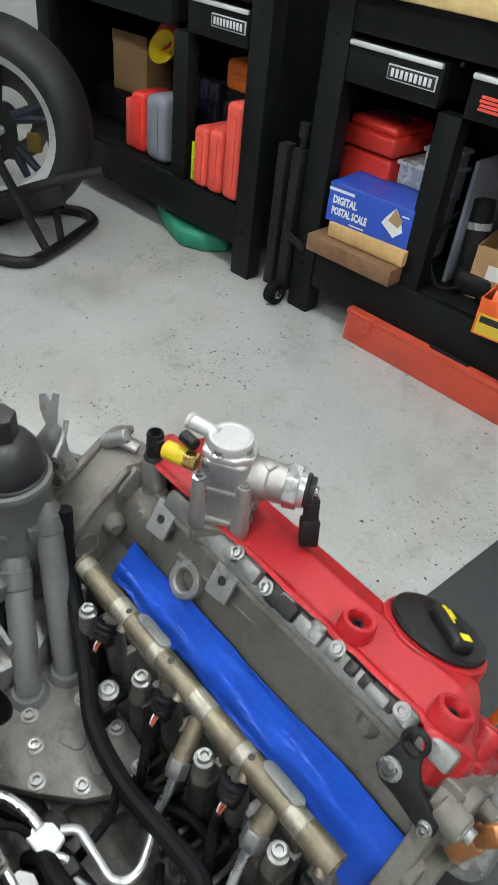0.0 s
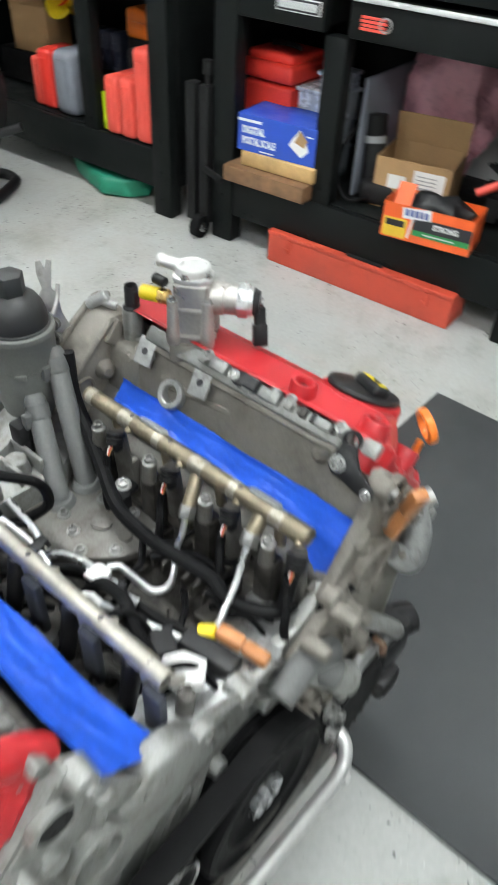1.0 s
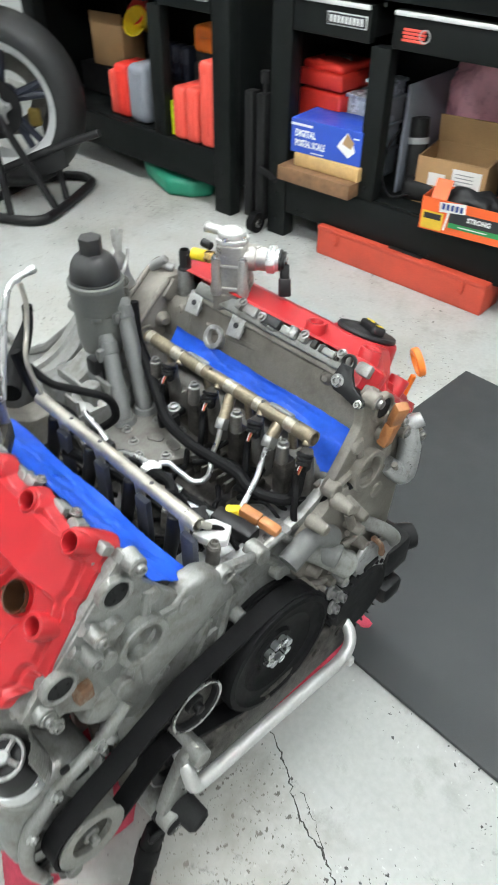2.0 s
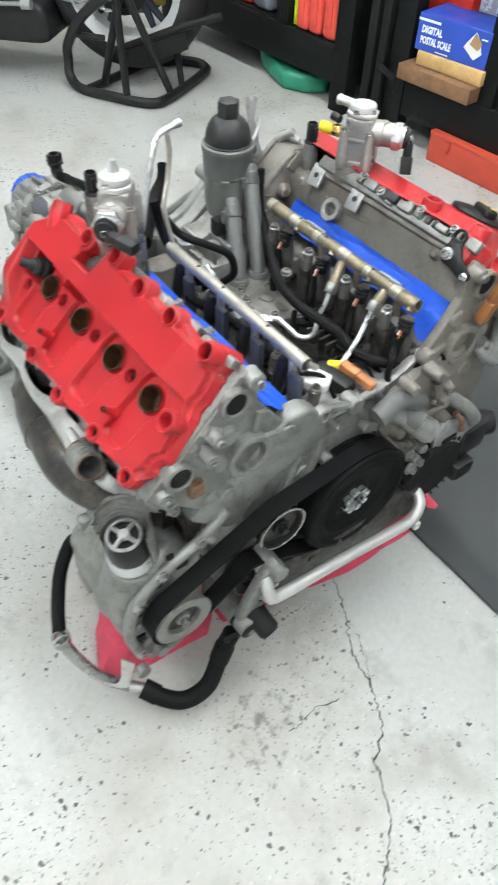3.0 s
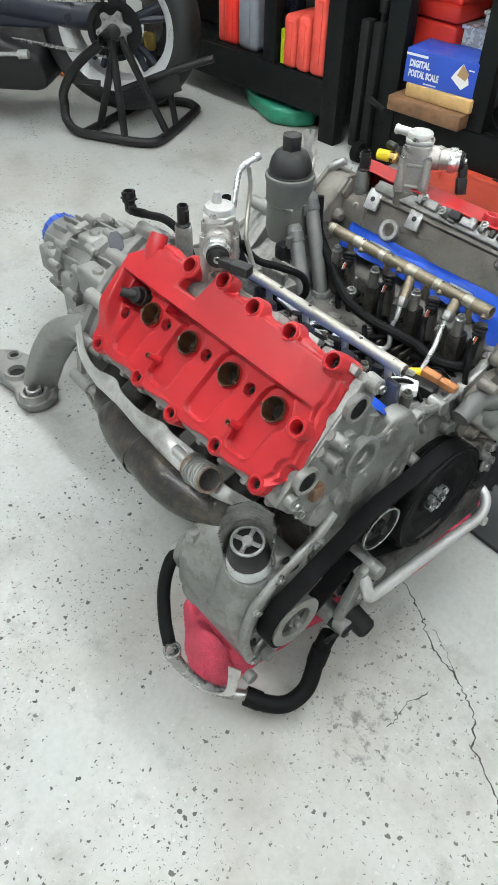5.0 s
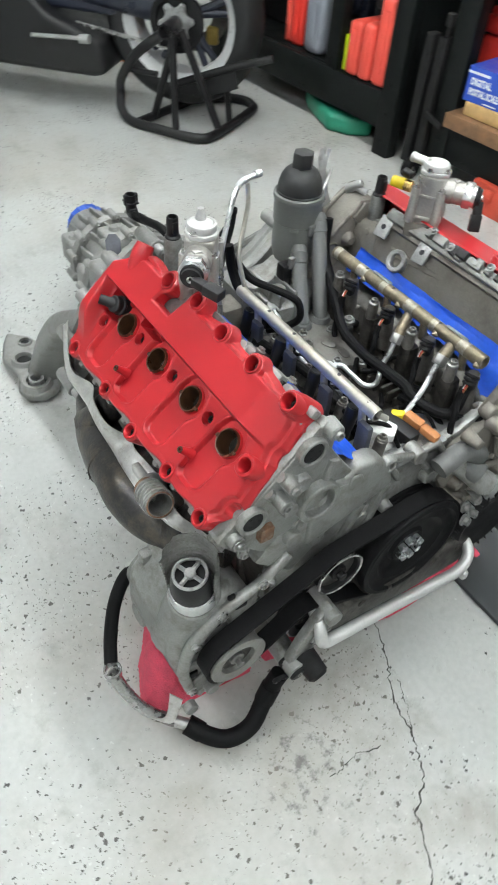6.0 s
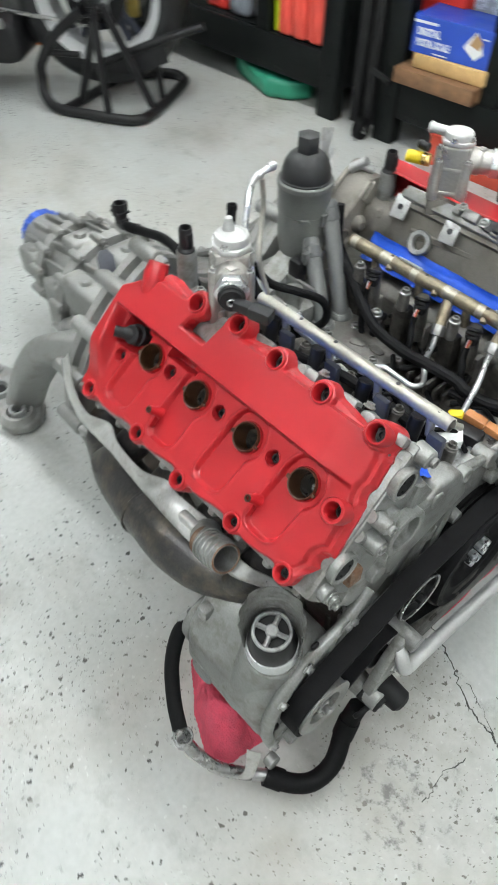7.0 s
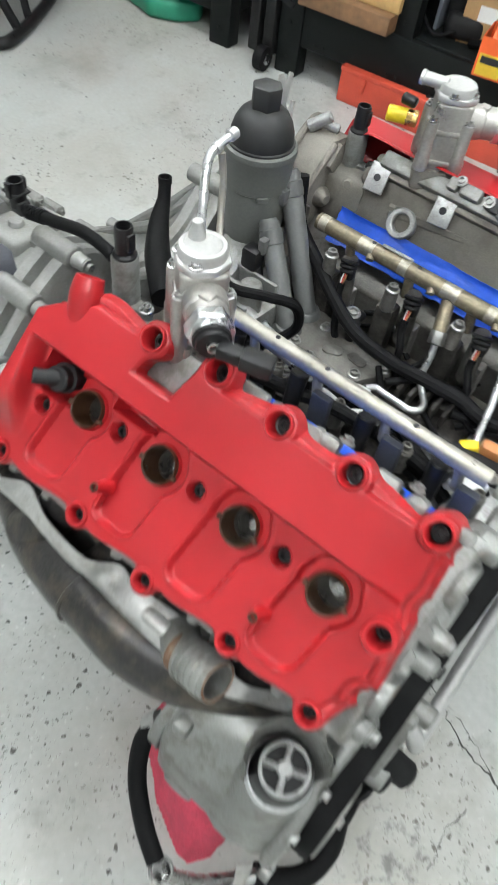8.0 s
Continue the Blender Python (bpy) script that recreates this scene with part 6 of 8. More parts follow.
# two unions that join steel lines to the far rail
for pts, r, line in (([(-0.222, 0.121, 0.563), (-0.211, 0.094, 0.537)], 0.0082, [(-0.208, 0.086, 0.528), (-0.205, 0.078, 0.515), (-0.203, 0.065, 0.495), (-0.190, 0.050, 0.488), (-0.179, 0.034, 0.490), (-0.178, 0.021, 0.491), (-0.186, 0.012, 0.492), (-0.201, 0.011, 0.493), (-0.220, 0.0105, 0.494), (-0.232, 0.009, 0.496), (-0.240, -0.002, 0.498)]),
                     ([(-0.129, 0.121, 0.565), (-0.127, 0.103, 0.550)], 0.0088, [(-0.126, 0.097, 0.543), (-0.123, 0.085, 0.528), (-0.116, 0.067, 0.510), (-0.109, 0.038, 0.490), (-0.100, 0.010, 0.482)])):
    bm = bmesh.new()
    tube(bm, pts, r, smooth=False, seg=18)
    union = part("rail_union", bm, RAILD, engine, "tarnished steel union under the fuel rail")
    bm = bmesh.new()
    m, n = axis_frame(pts[-1], line[1])
    prism(bm, hexa(r * 1.25), -0.004, 0.012, m, 0.0012)
    part("nut", bm, DULL, union, "hexagon union nut")
    bm = bmesh.new()
    tube(bm, line, 0.0042, seg=10)
    part("steel_line", bm, CHROME, union, "bright bent steel line")
# a black bracket with a bolt beside the cover plate
bm = bmesh.new()
rbox(bm, (-0.322, 0.094, 0.492), (0.026, 0.030, 0.012), 0.004, Matrix(), 3)
rbox(bm, (-0.312, 0.086, 0.470), (0.012, 0.016, 0.050), 0.004, Matrix(), 3)
br = part("hose_bracket", bm, BLACKM, engine, "black plastic hose bracket")
bm = bmesh.new()
bolt(bm, (-0.322, 0.094, 0.498), (0.1, -0.1, 1), 0.0068, 0.006)
part("bolt", bm, DULL, br)

# the valley floor, its cover plate and bolts
bm = bmesh.new()
rbox(bm, (-0.27, 0.0, 0.425), (0.42, 0.25, 0.02), 0.004)
rnd = random.Random(31)
for k in range(60):
    x, y = rnd.uniform(-0.45, -0.07), rnd.uniform(-0.11, 0.12)
    s = rnd.uniform(0.012, 0.032)
    rbox(bm, (x, y, 0.437), (s, s * rnd.uniform(0.5, 1.4), rnd.uniform(0.012, 0.03)), 0.004, Matrix())
for k in range(9):
    x = -0.27 + 0.016 * k
    rbox(bm, (x, 0.085, 0.452), (0.006, 0.05, 0.02), 0.002)
part("valley_floor", bm, VALLEY, engine, "dark valley floor with castings")
bm = bmesh.new()
prism(bm, [(-0.43, -0.005), (-0.412, 0.04), (-0.412, 0.095), (-0.385, 0.106), (-0.345, 0.098), (-0.30, 0.1), (-0.255, 0.096), (-0.238, 0.075), (-0.262, 0.03), (-0.29, 0.002), (-0.33, -0.03), (-0.38, -0.04), (-0.42, -0.03)], 0.455, 0.468, None, 0.003)
for px, py, turn in ((-0.315, 0.05, 25), (-0.283, 0.058, -10)):
    b = bmesh.new()
    prism(b, [(-0.008, -0.008), (0.008, -0.008), (0.013, -0.004), (0.013, 0.004), (0.008, 0.008), (-0.008, 0.008), (-0.013, 0.004), (-0.013, -0.004)], 0.467, 0.4705, Matrix.Translation((px, py, 0)) @ pose(0, 0, 0, 0, 0, turn), 0.001)
    join(bm, b)
plate = part("valley_plate", bm, ALUD, engine, "flat aluminium valley cover plate")
for x, y in ((-0.42, -0.005), (-0.345, 0.078), (-0.30, 0.088), (-0.255, 0.084), (-0.25, 0.068), (-0.272, 0.035), (-0.30, 0.006), (-0.335, -0.02), (-0.36, 0.03), (-0.39, -0.025), (-0.33, 0.02)):
    bm = bmesh.new()
    bolt(bm, (x, y, 0.468), (0, 0, 1), 0.0055, 0.006)
    part("bolt", bm, DULL, plate, "steel socket bolt")

# oil filter housing
F = Matrix.Translation((-0.492, 0.093, 0))
bm = bmesh.new()
lathe(bm, [(0, 0.47), (0.034, 0.47), (0.031, 0.50), (0.0325, 0.525), (0.0375, 0.545), (0.0390, 0.556), (0.0390, 0.598), (0.0384, 0.600), (0.0384, 0.602), (0.0408, 0.604), (0.0415, 0.640), (0.0432, 0.6425), (0.0437, 0.647), (0.0432, 0.651), (0.0400, 0.653), (0, 0.653)], F, 56)
for a in (0.15,):
    rbox(bm, (0.0405, 0, 0.601), (0.005, 0.014, 0.007), 0.0012, F @ pose(0, 0, 0, 0, 0, math.degrees(a) - 50))
housing = part("oil_filter_housing", bm, HOUS, engine, "grey oil filter housing")
bm = bmesh.new()
lathe(bm, [(0, 0.651), (0.0398, 0.651), (0.0398, 0.655), (0.0374, 0.656), (0.0376, 0.660), (0.0366, 0.668), (0.0335, 0.678), (0.0280, 0.687), (0.0205, 0.693), (0.010, 0.696), (0, 0.6965)], F, 56)
prism(bm, hexa(0.0180), 0.689, 0.718, F @ pose(0, 0, 0, 0, 0, 14), 0.0018)
part("filter_cap", bm, DOME, housing, "domed dark plastic cap with a hexagon head")
bm = bmesh.new()
prism(bm, [(-0.016, 0.585), (0.018, 0.585), (0.022, 0.61), (0.014, 0.632), (0.012, 0.655), (0.005, 0.668), (0.008, 0.690), (0.010, 0.704), (0.004, 0.706), (0.001, 0.694), (-0.003, 0.706), (-0.009, 0.705), (-0.010, 0.688), (-0.006, 0.668), (-0.018, 0.650), (-0.020, 0.62)], -0.0015, 0.0015, Matrix.Translation((-0.512, 0.154, 0)) @ pose(0, 0, 0, 90, 0, 62), 0.0006)
tube(bm, [(-0.495, 0.145, 0.640), (-0.502, 0.160, 0.655), (-0.505, 0.166, 0.672)], 0.0030, seg=8)
br = part("bracket", bm, SHIELD, engine, "bright pressed sheet metal bracket")
for h in (0.60, 0.622):
    bm = bmesh.new()
    bolt(bm, (-0.503, 0.150, h), (0.6, -0.5, 0.3), 0.006, 0.008)
    part("bolt", bm, ALUD, br)
bm = bmesh.new()
b = bmesh.new()
prism(b, [(-0.54, -0.03), (-0.40, -0.035), (-0.395, 0.06), (-0.44, 0.13), (-0.55, 0.13)], 0.45, 0.50, None, 0.012)
join(bm, b)
b = bmesh.new()
prism(b, [(-0.02, 0.49), (0.10, 0.49), (0.10, 0.535), (0.06, 0.535), (0.035, 0.520), (0.0, 0.506), (-0.02, 0.502)], -0.51, -0.462, FACE_X, 0.008)
join(bm, b)
for y in (-0.02, 0.01, 0.04):
    rbox(bm, (-0.455, y, 0.507), (0.10, 0.006, 0.03), 0.002)
cyl(bm, (-0.45, -0.02, 0.49), (-0.45, -0.02, 0.53), 0.016, 0.013)
cyl(bm, (-0.43, 0.02, 0.49), (-0.43, 0.02, 0.522), 0.018, 0.014)
part("filter_base", bm, ALU, engine, "cast base of the oil filter housing")
bm = bmesh.new()
rbox(bm, (-0.452, 0.048, 0.535), (0.024, 0.022, 0.03), 0.005)
tube(bm, [(-0.45, 0.05, 0.53), (-0.44, 0.045, 0.51), (-0.435, 0.03, 0.495)], 0.008)
part("connector", bm, BLACK, engine, "black plastic wiring connector")
for a, c in (((-0.453, 0.0743, 0.570), (-0.381, 0.0404, 0.470)), ((-0.4606, 0.1153, 0.616), (-0.381, 0.082, 0.470))):
    bm = bmesh.new()
    d = (Vector(c) - Vector(a)).normalized()
    tube(bm, [Vector(a) - d * 0.006, a, c], [0.0100, 0.0132, 0.0132], smooth=False, seg=24)
    cyl(bm, Vector(a) + d * 0.006, Vector(a) + d * 0.026, 0.0146, seg=24)
    cyl(bm, (c[0], c[1], 0.466), (c[0], c[1], 0.476), 0.020, 0.017)
    rbox(bm, Vector(a) + d * 0.02 + Vector((0.0, -0.016, 0)), (0.010, 0.012, 0.020), 0.002)
    part("coolant_pipe", bm, GREYP, engine, "grey plastic coolant pipe")


# high pressure pumps
def fuel_pump(cx, cy, face, reach, plug_dir, label, yellow):
    """face: degrees of the solenoid's heading; reach: how far it stands out; plug_dir: heading of the black connector."""
    d = Vector((math.cos(radians(face)), math.sin(radians(face)), 0))
    w = Vector((-d.y, d.x, 0))
    bm = bmesh.new()
    c = Vector((cx, cy, 0))
    T = Matrix.Translation(c) @ pose(0, 0, 0, 0, 0, face)
    prism(bm, [(-0.020, -0.0205), (0.019, -0.0205), (0.022, -0.014), (0.022, 0.014), (0.019, 0.0205), (-0.020, 0.0205)], 0.612, 0.722, T, 0.006, 3)
    for z, k in ((0.690, 1.07), (0.655, 1.10), (0.622, 1.06)):
        prism(bm, [(-0.0205 * k, -0.021 * k), (0.0195 * k, -0.021 * k), (0.0225 * k, -0.014 * k), (0.0225 * k, 0.014 * k), (0.0195 * k, 0.021 * k), (-0.0205 * k, 0.021 * k)], z - 0.004, z + 0.003, T, 0.0025)
    for j in (-1, 0, 1):
        tube(bm, [c + d * 0.023 + w * (0.013 * j) + Vector((0, 0, 0.60)), c + d * 0.023 + w * (0.013 * j) + Vector((0, 0, 0.650))], 0.005, smooth=False)
    pump = part("fuel_pump", bm, PUMPM, engine, label)
    for i, j in ((1, 1), (1, -1), (-1, 1), (-1, -1)):
        p = c + d * (0.0200 * i) + w * (0.0200 * j)
        bm = bmesh.new()
        foot = 0.652 if yellow else 0.590
        lathe(bm, [(0, foot), (0.0080, foot), (0.0078, 0.645), (0.0086, 0.650), (0.0086, 0.660), (0.0072, 0.664), (0.0070, 0.700), (0.0062, 0.702), (0, 0.702)], Matrix.Translation(p), 20)
        part("bolt_column", bm, PUMPM, pump)
    bm = bmesh.new()
    prism(bm, [(-0.031, -0.028), (0.028, -0.030), (0.032, -0.018), (0.030, 0.022), (0.020, 0.031), (-0.030, 0.028)], 0.618 if yellow else 0.572, 0.646 if yellow else 0.606, T @ Matrix.Diagonal((0.85, 0.85, 1, 1)) if yellow else T, 0.006)
    part("pump_seat", bm, WALLM if yellow else VALLEY, pump, "dull cast pump seat")
    h = 0.699
    m, _ = axis_frame(c + Vector((0, 0, h)), c + d * 0.05 + Vector((0, 0, h)))
    bm = bmesh.new()
    lathe(bm, [(0, 0.01), (0.0190, 0.01), (0.0190, 0.036), (0.0175, 0.038), (0.0175, reach - 0.026), (0, reach - 0.026)], m, 36)
    rbox(bm, c + d * 0.036 + Vector((0, 0, h + 0.0165)), (0.012, 0.012, 0.006), 0.002)
    part("solenoid", bm, PUMPM, pump)
    bm = bmesh.new()
    prism(bm, [(-0.021, -0.015), (-0.010, -0.022), (0.010, -0.022), (0.024, -0.012), (0.024, 0.008), (0.012, 0.022), (-0.012, 0.022), (-0.024, 0.010)], 0.722, 0.729, T, 0.0025)
    lathe(bm, [(0, 0.728), (0.0200, 0.728), (0.0206, 0.7295), (0.0200, 0.7365), (0.0190, 0.738), (0.0160, 0.7384), (0.0150, 0.7376), (0, 0.7376)], Matrix.Translation(c), 40)
    if yellow:
        cyl(bm, c + Vector((-0.010, -0.006, 0.734)), c + Vector((-0.040, -0.013, 0.734)), 0.0070)
        ring(bm, c + Vector((-0.036, -0.012, 0.734)), c + Vector((-0.041, -0.0132, 0.734)), 0.0080, 0.005)
    else:
        lathe(bm, [(0, 0.737), (0.0072, 0.737), (0.0066, 0.743), (0.0045, 0.748), (0.0043, 0.752), (0, 0.7525)], Matrix.Translation(c + Vector((-0.010, 0.004, 0))), 20)
    lid = part("pump_lid", bm, LIDM, pump, "satin metal pump lid")
    for i, j, z in ((1, 1, 0.702), (1, -1, 0.702), (-1, 1, 0.702), (-1, -1, 0.702), (0.85, -0.35, 0.729), (-0.75, 0.45, 0.729), (-0.25, -0.86, 0.729)):
        bm = bmesh.new()
        bolt(bm, c + d * (0.0200 * i) + w * (0.0200 * j) + Vector((0, 0, z)), (0, 0, 1), 0.0044, 0.005)
        part("bolt", bm, STEEL, pump)
    bm = bmesh.new()
    prism(bm, hexa(0.0205), reach - 0.026, reach - 0.013, m, 0.0015)
    lathe(bm, [(0, reach - 0.014), (0.0165, reach - 0.014), (0.0165, reach - 0.008), (0, reach - 0.008)], m, 28)
    part("solenoid_nut", bm, CHROME, pump, "bright hexagon nut")
    bm = bmesh.new()
    lathe(bm, [(0, reach - 0.010), (0.0158, reach - 0.010), (0.0155, reach - 0.005), (0.0135, reach - 0.004), (0.0130, reach), (0, reach)], m, 28)
    e = c + d * (reach - 0.001) + Vector((0, 0, h - 0.001))
    pd = Vector(plug_dir).normalized()
    mm, _ = axis_frame(e, e + pd)
    prism(bm, [(-0.0065, -0.006), (0.0065, -0.006), (0.0065, 0.006), (-0.0065, 0.006)], 0.004, 0.030, mm, 0.002)
    prism(bm, [(-0.0085, -0.007), (0.0085, -0.007), (0.0085, 0.007), (-0.0085, 0.007)], 0.024, 0.050, mm, 0.002)
    plug = part("plug", bm, BLACK, pump, "black electrical plug")
    bm = bmesh.new()
    ring(bm, c + d * (reach - 0.001) + Vector((0, 0, h)), c + d * (reach + 0.0035) + Vector((0, 0, h)), 0.0052, 0.003, 18)
    part("clip", bm, STEEL, plug)
    return pump


fuel_pump(-0.336, -0.189, -41, 0.074, (0.85, 0.30, -0.05), "bright steel high-pressure fuel pump", False)
fuel_pump(-0.334, 0.230, 34, 0.078, (0.25, -0.2, -0.9), "bright steel high-pressure fuel pump with a yellow plug", True)
bm = bmesh.new()
prism(bm, hexa(0.0095), 0, 0.014, axis_frame((-0.368, 0.224, 0.685), (-0.381, 0.219, 0.685))[0], 0.001)
part("union", bm, BRASS, engine, "brass union nut")
bm = bmesh.new()
cyl(bm, (-0.379, 0.220, 0.685), (-0.402, 0.211, 0.685), 0.0092)
part("transport_plug", bm, YELLOW, engine, "yellow plastic transport plug")
bm = bmesh.new()
cyl(bm, (-0.375, 0.226, 0.700), (-0.393, 0.224, 0.702), 0.0065)
part("union_hose", bm, BLACK, engine)


def upright_sensor(x, y, z0, z1, tilt):
    bm = bmesh.new()
    lathe(bm, [(0, 0), (0.0150, 0), (0.0136, 0.006), (0.0132, z1 - z0 - 0.034), (0.0122, z1 - z0 - 0.032), (0, z1 - z0 - 0.032)], Matrix.Translation((x, y, z0)), 28)
    prism(bm, [(0.0, -0.009), (0.030, -0.007), (0.035, 0.0), (0.030, 0.007), (0.0, 0.009)], z0 + 0.002, z0 + 0.012, Matrix.Translation((x, y, 0)), 0.003)
    s = part("cam_adjuster", bm, ALU, engine, "grey metal camshaft valve")
    bm = bmesh.new()
    lathe(bm, [(0, z1 - 0.036), (0.0118, z1 - 0.036), (0.0118, z1 - 0.030), (0.0092, z1 - 0.027), (0.0088, z1 - 0.002), (0.0080, z1), (0.0070, z1), (0.0068, z1 - 0.012), (0, z1 - 0.012)], Matrix.Translation((x, y, 0)), 24)
    rbox(bm, (x + 0.0085, y, z1 - 0.014), (0.005, 0.009, 0.018), 0.0015)
    part("plug", bm, BLACK, s, "black open plug")
    bm = bmesh.new()
    bolt(bm, (x + 0.027, y, z0 + 0.012), (0, 0, 1), 0.005, 0.006)
    part("bolt", bm, STEEL, s)


upright_sensor(-0.440, -0.176, 0.600, 0.694, 0.0)
upright_sensor(-0.440, 0.227, 0.590, 0.672, 0.0)

# breather hose with its snap connector
bm = bmesh.new()
tube(bm, [(-0.455, -0.150, 0.585), (-0.475, -0.151, 0.618), (-0.52, -0.152, 0.630), (-0.575, -0.151, 0.617), (-0.622, -0.149, 0.605)], 0.0068, seg=14)
for k in range(6):
    ring(bm, (-0.588 - k * 0.005, -0.1508, 0.6138 - k * 0.0013), (-0.591 - k * 0.005, -0.1508, 0.6130 - k * 0.0013), 0.0078, 0.0064, 14)
hose = part("breather_hose", bm, RUBBER, engine, "black ribbed breather hose")
bm = bmesh.new()
rbox(bm, (-0.632, -0.149, 0.606), (0.020, 0.015, 0.017), 0.003)
tube(bm, [(-0.634, -0.149, 0.606), (-0.635, -0.149, 0.636)], 0.0095, smooth=False, seg=18, bore=0.012)
for o in (-0.0105, 0.0105):
    rbox(bm, (-0.635, -0.149 + o, 0.627), (0.008, 0.003, 0.018), 0.001)
rbox(bm, (-0.635, -0.149, 0.6225), (0.023, 0.021, 0.003), 0.001)
part("snap_connector", bm, BLACK, hose, "black quick connector")
bm = bmesh.new()
tube(bm, [(-0.470, -0.090, 0.540), (-0.520, -0.050, 0.548), (-0.552, -0.015, 0.560), (-0.562, 0.004, 0.582), (-0.566, 0.010, 0.606)], [0.016, 0.016, 0.0125, 0.0080, 0.0072], seg=16, bore=0.008)
ring(bm, (-0.5655, 0.0095, 0.598), (-0.566, 0.010, 0.607), 0.0083, 0.006)
part("hose_stub", bm, RUBBER, engine, "black upright hose stub")

# thin steel fuel pipes rising beside the near pump
bm = bmesh.new()
tube(bm, [(-0.385, -0.135, 0.60), (-0.402, -0.115, 0.645), (-0.419, -0.093, 0.688), (-0.431, -0.076, 0.714), (-0.4355, -0.062, 0.7245), (-0.436, -0.036, 0.7300)], 0.0044, seg=10)
cyl(bm, (-0.436, -0.040, 0.7295), (-0.436, -0.029, 0.7312), 0.0060)
ring(bm, (-0.4355, -0.060, 0.7245), (-0.4357, -0.053, 0.7262), 0.0056, 0.004)
part("fuel_pipe", bm, CHROME, engine, "bright bent steel fuel pipe")
bm = bmesh.new()
tube(bm, [(-0.38, -0.085, 0.585), (-0.40, -0.085, 0.63), (-0.418, -0.066, 0.665), (-0.426, -0.056, 0.695), (-0.4305, -0.056, 0.722)], 0.0036, seg=10)
part("fuel_pipe", bm, RAILB, engine, "thin yellowish fuel pipe")
rnd = random.Random(17)
for k, (pts, r) in enumerate((
        ([(-0.425, -0.075, 0.605), (-0.405, -0.055, 0.575), (-0.375, -0.03, 0.566), (-0.352, 0.0, 0.548), (-0.348, 0.006, 0.515), (-0.365, -0.01, 0.492), (-0.385, -0.03, 0.48)], 0.0062),
        ([(-0.43, -0.085, 0.63), (-0.42, -0.08, 0.585), (-0.40, -0.075, 0.56), (-0.37, -0.055, 0.54), (-0.36, -0.05, 0.51)], 0.008),
        ([(-0.450, 0.128, 0.615), (-0.437, 0.120, 0.560), (-0.391, 0.104, 0.530), (-0.348, 0.086, 0.510), (-0.298, 0.064, 0.500), (-0.239, 0.058, 0.496), (-0.189, 0.062, 0.496), (-0.147, 0.065, 0.495), (-0.123, 0.058, 0.495), (-0.096, 0.066, 0.490), (-0.070, 0.088, 0.490), (-0.072, 0.105, 0.530)], 0.0085),
        ([(-0.34, -0.085, 0.510), (-0.29, -0.076, 0.512), (-0.245, -0.066, 0.514), (-0.214, -0.062, 0.512), (-0.185, -0.057, 0.508), (-0.13, -0.05, 0.492), (-0.095, -0.055, 0.475)], 0.008),
        ([(-0.245, -0.030, 0.475), (-0.226, -0.022, 0.500), (-0.208, -0.022, 0.509), (-0.190, -0.021, 0.503), (-0.162, -0.034, 0.497), (-0.13, -0.040, 0.485)], 0.0075),
        ([(-0.15, 0.06, 0.475), (-0.10, 0.075, 0.475), (-0.05, 0.12, 0.48), (-0.03, 0.17, 0.49)], 0.006),
        ([(-0.30, -0.03, 0.47), (-0.25, -0.01, 0.476), (-0.18, 0.0, 0.472), (-0.12, 0.01, 0.47)], 0.006),
        ([(-0.24, 0.06, 0.46), (-0.20, 0.09, 0.47), (-0.16, 0.10, 0.46)], 0.005))):
    bm = bmesh.new()
    tube(bm, pts, r, seg=10)
    part("cable", bm, RUBBER, engine, "black cable in the valley")
for pts in ([(-0.372, -0.030, 0.530), (-0.336, -0.025, 0.502), (-0.302, -0.034, 0.498), (-0.289, -0.024, 0.500), (-0.268, -0.016, 0.500), (-0.250, -0.014, 0.500)],
            [(-0.36, -0.050, 0.525), (-0.320, -0.043, 0.512), (-0.293, -0.045, 0.510), (-0.272, -0.048, 0.508), (-0.245, -0.050, 0.505), (-0.224, -0.049, 0.501)],
            [(-0.230, -0.020, 0.498), (-0.218, -0.010, 0.496), (-0.205, -0.010, 0.488), (-0.190, -0.004, 0.482)],
            [(-0.21, -0.038, 0.496), (-0.19, -0.028, 0.490), (-0.15, -0.012, 0.482), (-0.12, -0.004, 0.484)]):
    bm = bmesh.new()
    tube(bm, pts, 0.0045, seg=10)
    part("fuel_line", bm, CHROME, engine, "bright steel fuel line")
    p = spline(pts, 6)[9]
    bm = bmesh.new()
    rbox(bm, p, (0.014, 0.014, 0.014), 0.003)
    part("line_clip", bm, BLACK, engine)
for x, y, s, t in ((-0.241, -0.014, 0.028, 20), (-0.219, -0.044, 0.027, 10), (-0.090, -0.036, 0.046, 30)):
    bm = bmesh.new()
    b = bmesh.new()
    prism(b, [(-0.5, -0.3), (0.1, -0.42), (0.5, -0.25), (0.45, 0.3), (-0.1, 0.42), (-0.5, 0.2)], 0, 0.3, Matrix.Diagonal((s, s, s, 1)), 0.06)
    join(bm, b, Matrix.Translation((x, y, 0.493)) @ pose(0, 0, 0, 0, 0, t))
    part("white_block", bm, WHITEP, engine, "white plastic junction block")
rnd = random.Random(77)
